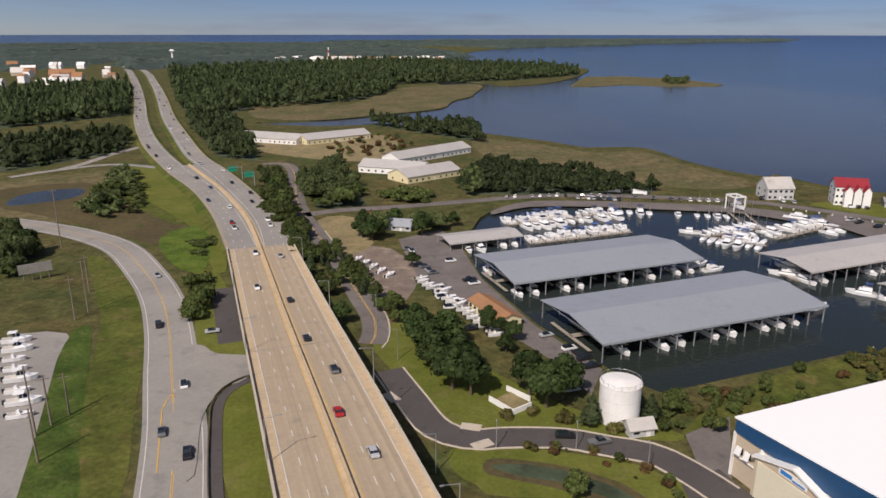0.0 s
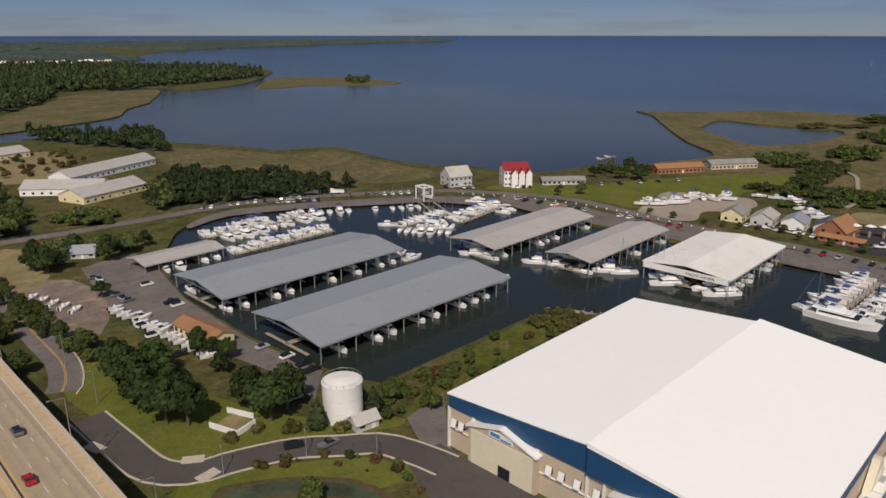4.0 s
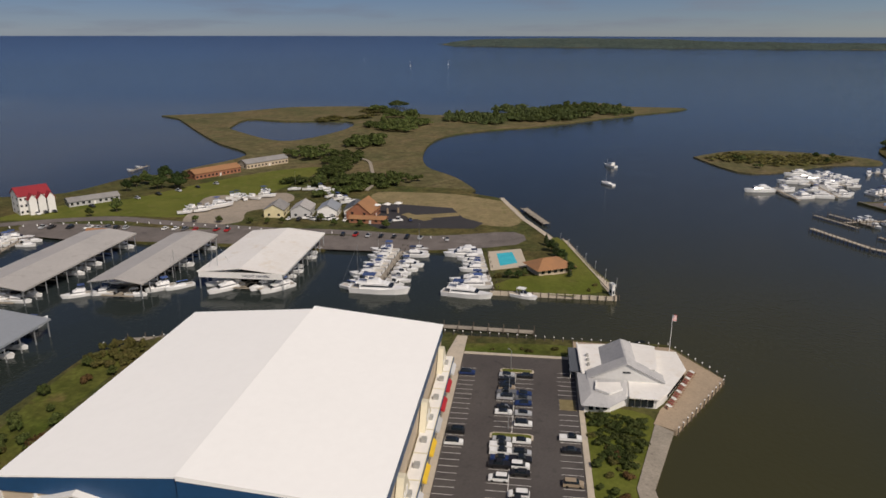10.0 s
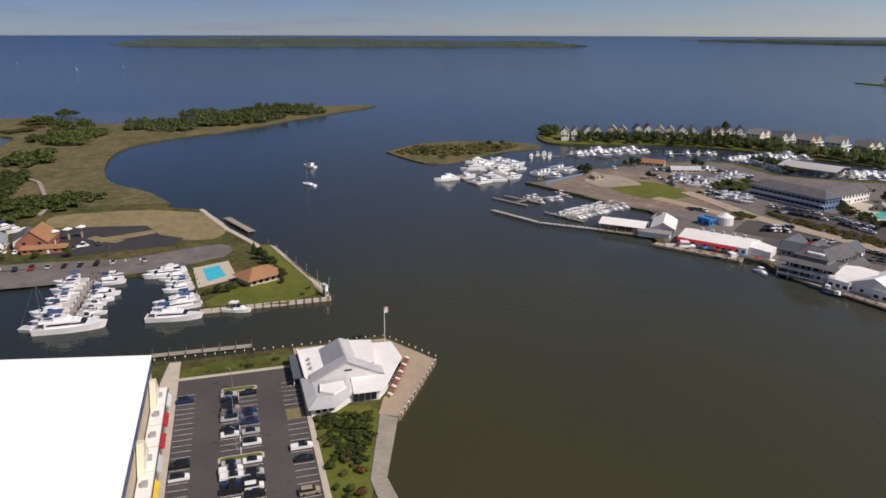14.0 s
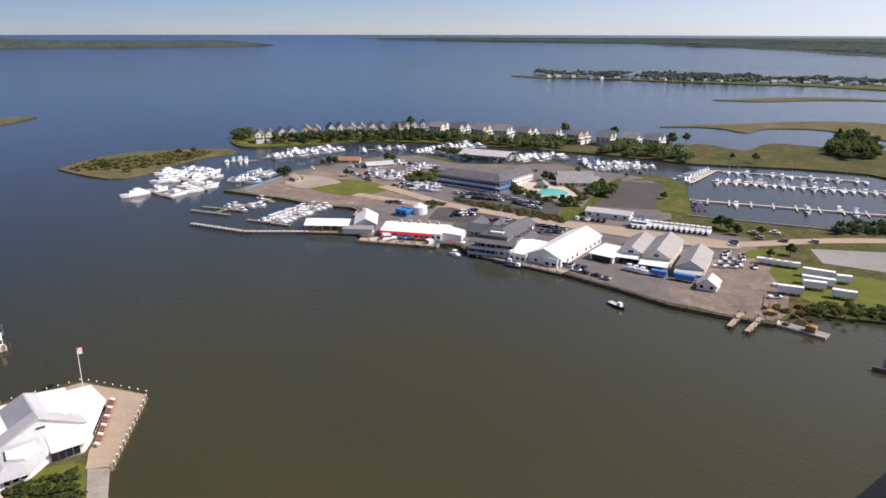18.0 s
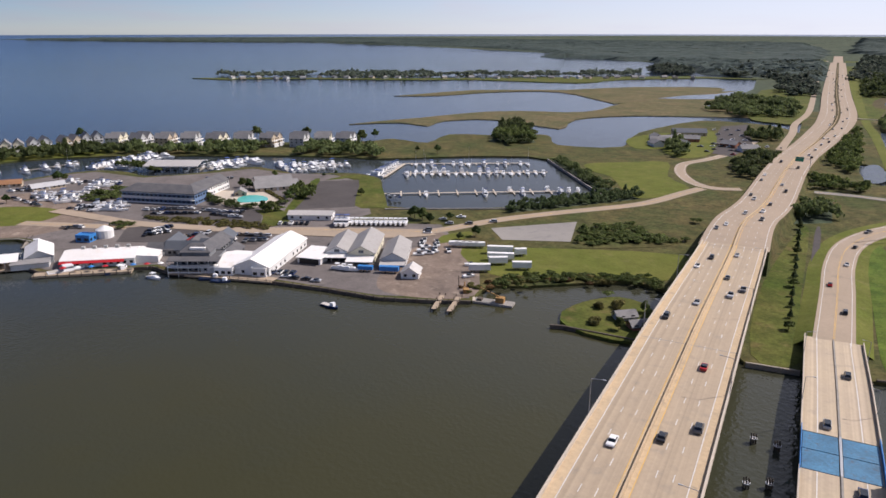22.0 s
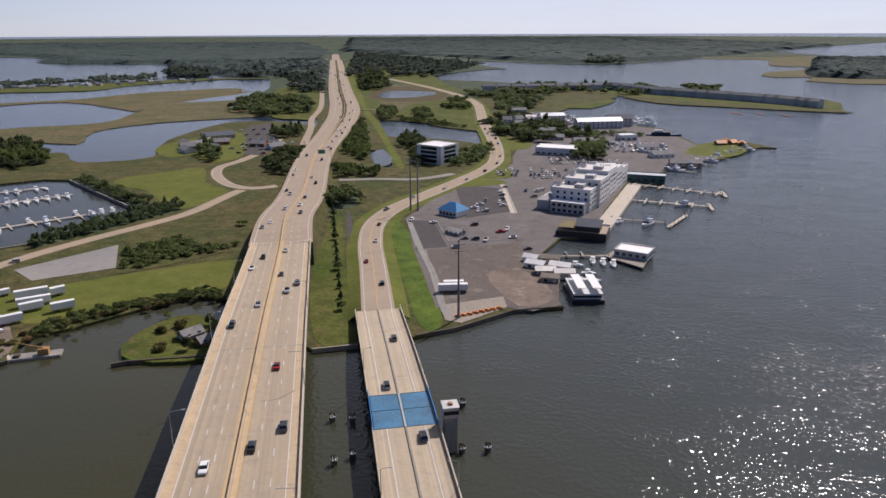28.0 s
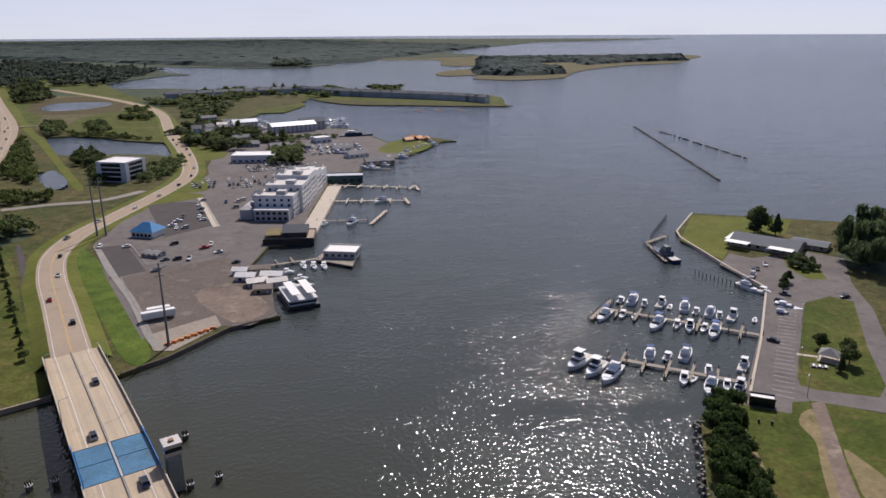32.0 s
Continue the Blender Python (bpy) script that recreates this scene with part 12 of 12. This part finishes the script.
# ---- quay trees, junction, barge and working boats ----
for x, y, h in ((253, 309, 4), (259, 297, 4), (266, 281, 3.6), (270, 272, 4), (275, 266, 4), (286, 239, 4), (292, 226, 4), (296, 212, 5), (246, 367, 8), (289, 251, 5), (231, 370, 5)):
    tree(x, y, h, "maple")
for k, (x, y) in enumerate(((279, 324), (274, 322), (271, 326), (298, 327), (303, 322), (310, 317), (316, 322))):
    moor(("cruiser", "sport", "fisher")[k % 3], x, y, 20 + 40 * (k % 3), 1.0, GROUND + 1.0, "boats on the hard")
patch("junction_apron", [(-83, 204), (-76, 198), (-62, 196), (-62, 182), (-67, 176), (-67, 160), (-60, 136), (-66, 138), (-78, 170), (-88, 200)], road_grey, 150, "flared grey junction")
barge = thing("work_barge", "flat grey work barge with a small crane", "barge", 189, -200.5, 0, -152)
part("hull", Geo().box(-8.5, 8.5, -2.6, 2.6, -0.4, 0.9), concrete_old, barge)
part("crane_body", Geo().box(1, 4.5, -1.3, 1.3, 0.9, 3.2), digger_yellow, barge, "dusty yellow crane body")
part("boom", Geo().tube((3, 0, 3), (-6, 0, 6.5), 0.3, 0.15), digger_yellow, barge)
part("crate", Geo().box(-7, -5, -1.2, 1.2, 0.9, 1.8), wood_pile, barge)
moor("fisher", 350, -72, -95, 1.5, label="white fishing vessel tied up at the quay")
moor("work", 334.5, -92, -95, 1.0)
moor("work", 299, -122, -128, 0.9)
moor("skiff", 336, -107, -110, 1.0)
moor("skiff", 338, -112, -110, 0.9)

park(257, -217, -128, GROUND + 0.15, "in the gravel yard", "pickup", "white")
park(261, -223, -119, GROUND + 0.15, "in the gravel yard", "pickup", "white")
park(264, -228, -110, GROUND + 0.15, "in the gravel yard", "pickup", "white")
park(255, -222, -128, GROUND + 0.15, "in the gravel yard", "pickup", "white")
park(255, -225, -119, GROUND + 0.15, "in the gravel yard", "pickup", "white")
park(217, -213, -110, GROUND + 0.15, "in the gravel yard", "pickup", "white")
park(228, -225, -128, GROUND + 0.15, "in the gravel yard", "pickup", "white")
patch("rough_field", [(212, -285), (217, -296), (240, -349), (224, -371), (197, -362), (182, -331), (188, -313)], scrub, 86, "rough tawny field")
patch("lot_creek", [(316, -610), (395, -791), (382, -831), (305, -679), (289, -605)], asphalt_dark, 87, "dark car park by the creek")
patch("creek_lawn", [(359, -606), (400, -728), (377, -741), (311, -612), (316, -565)], lawn, 88, "mown lawn by the creek")
house("creek_inn", "low brown-roofed inn beside the creek", "inn", 384, -699, 34, 14, 40, 5.0, 8.5, siding_tan, roof_slate, 1, 5)
for k, (x, y) in enumerate([(384, -754), (363, -721), (343, -691), (373, -760), (352, -727), (334, -696), (363, -766), (342, -732), (324, -702), (328, -644), (330, -656), (322, -648), (324, -660), (315, -651), (317, -663), (309, -654), (311, -666), (303, -658)]):
    park(x, y, 40, GROUND + 0.45, "parked by the creek")

# far-off rows of windows, piles and cars
for parent, name, material, g in ROWS.values():
    part(name, g, material, parent)
for group, (g, ids, mats) in FAR_ROWS.items():
    m = g.mesh("distant_cars", mats[0])
    for mat in mats[1:]:
        m.materials.append(mat)
    m.polygons.foreach_set("material_index", ids)
    tagged(new("distant_cars", m), "cars of many colours far off, " + ("on the road" if "traffic" in group else "parked in rows"), "cars", kind="stuff")

# the patterns from which boats and cars were copied are put away
for ob in [*BOATS.values(), *FAR_BOATS.values(), *SMALL_BOATS.values(), *CARS.values(), *MID_CARS.values(), *FAR_CARS.values()]:
    for o in (*ob.children_recursive, ob):
        bpy.data.objects.remove(o)
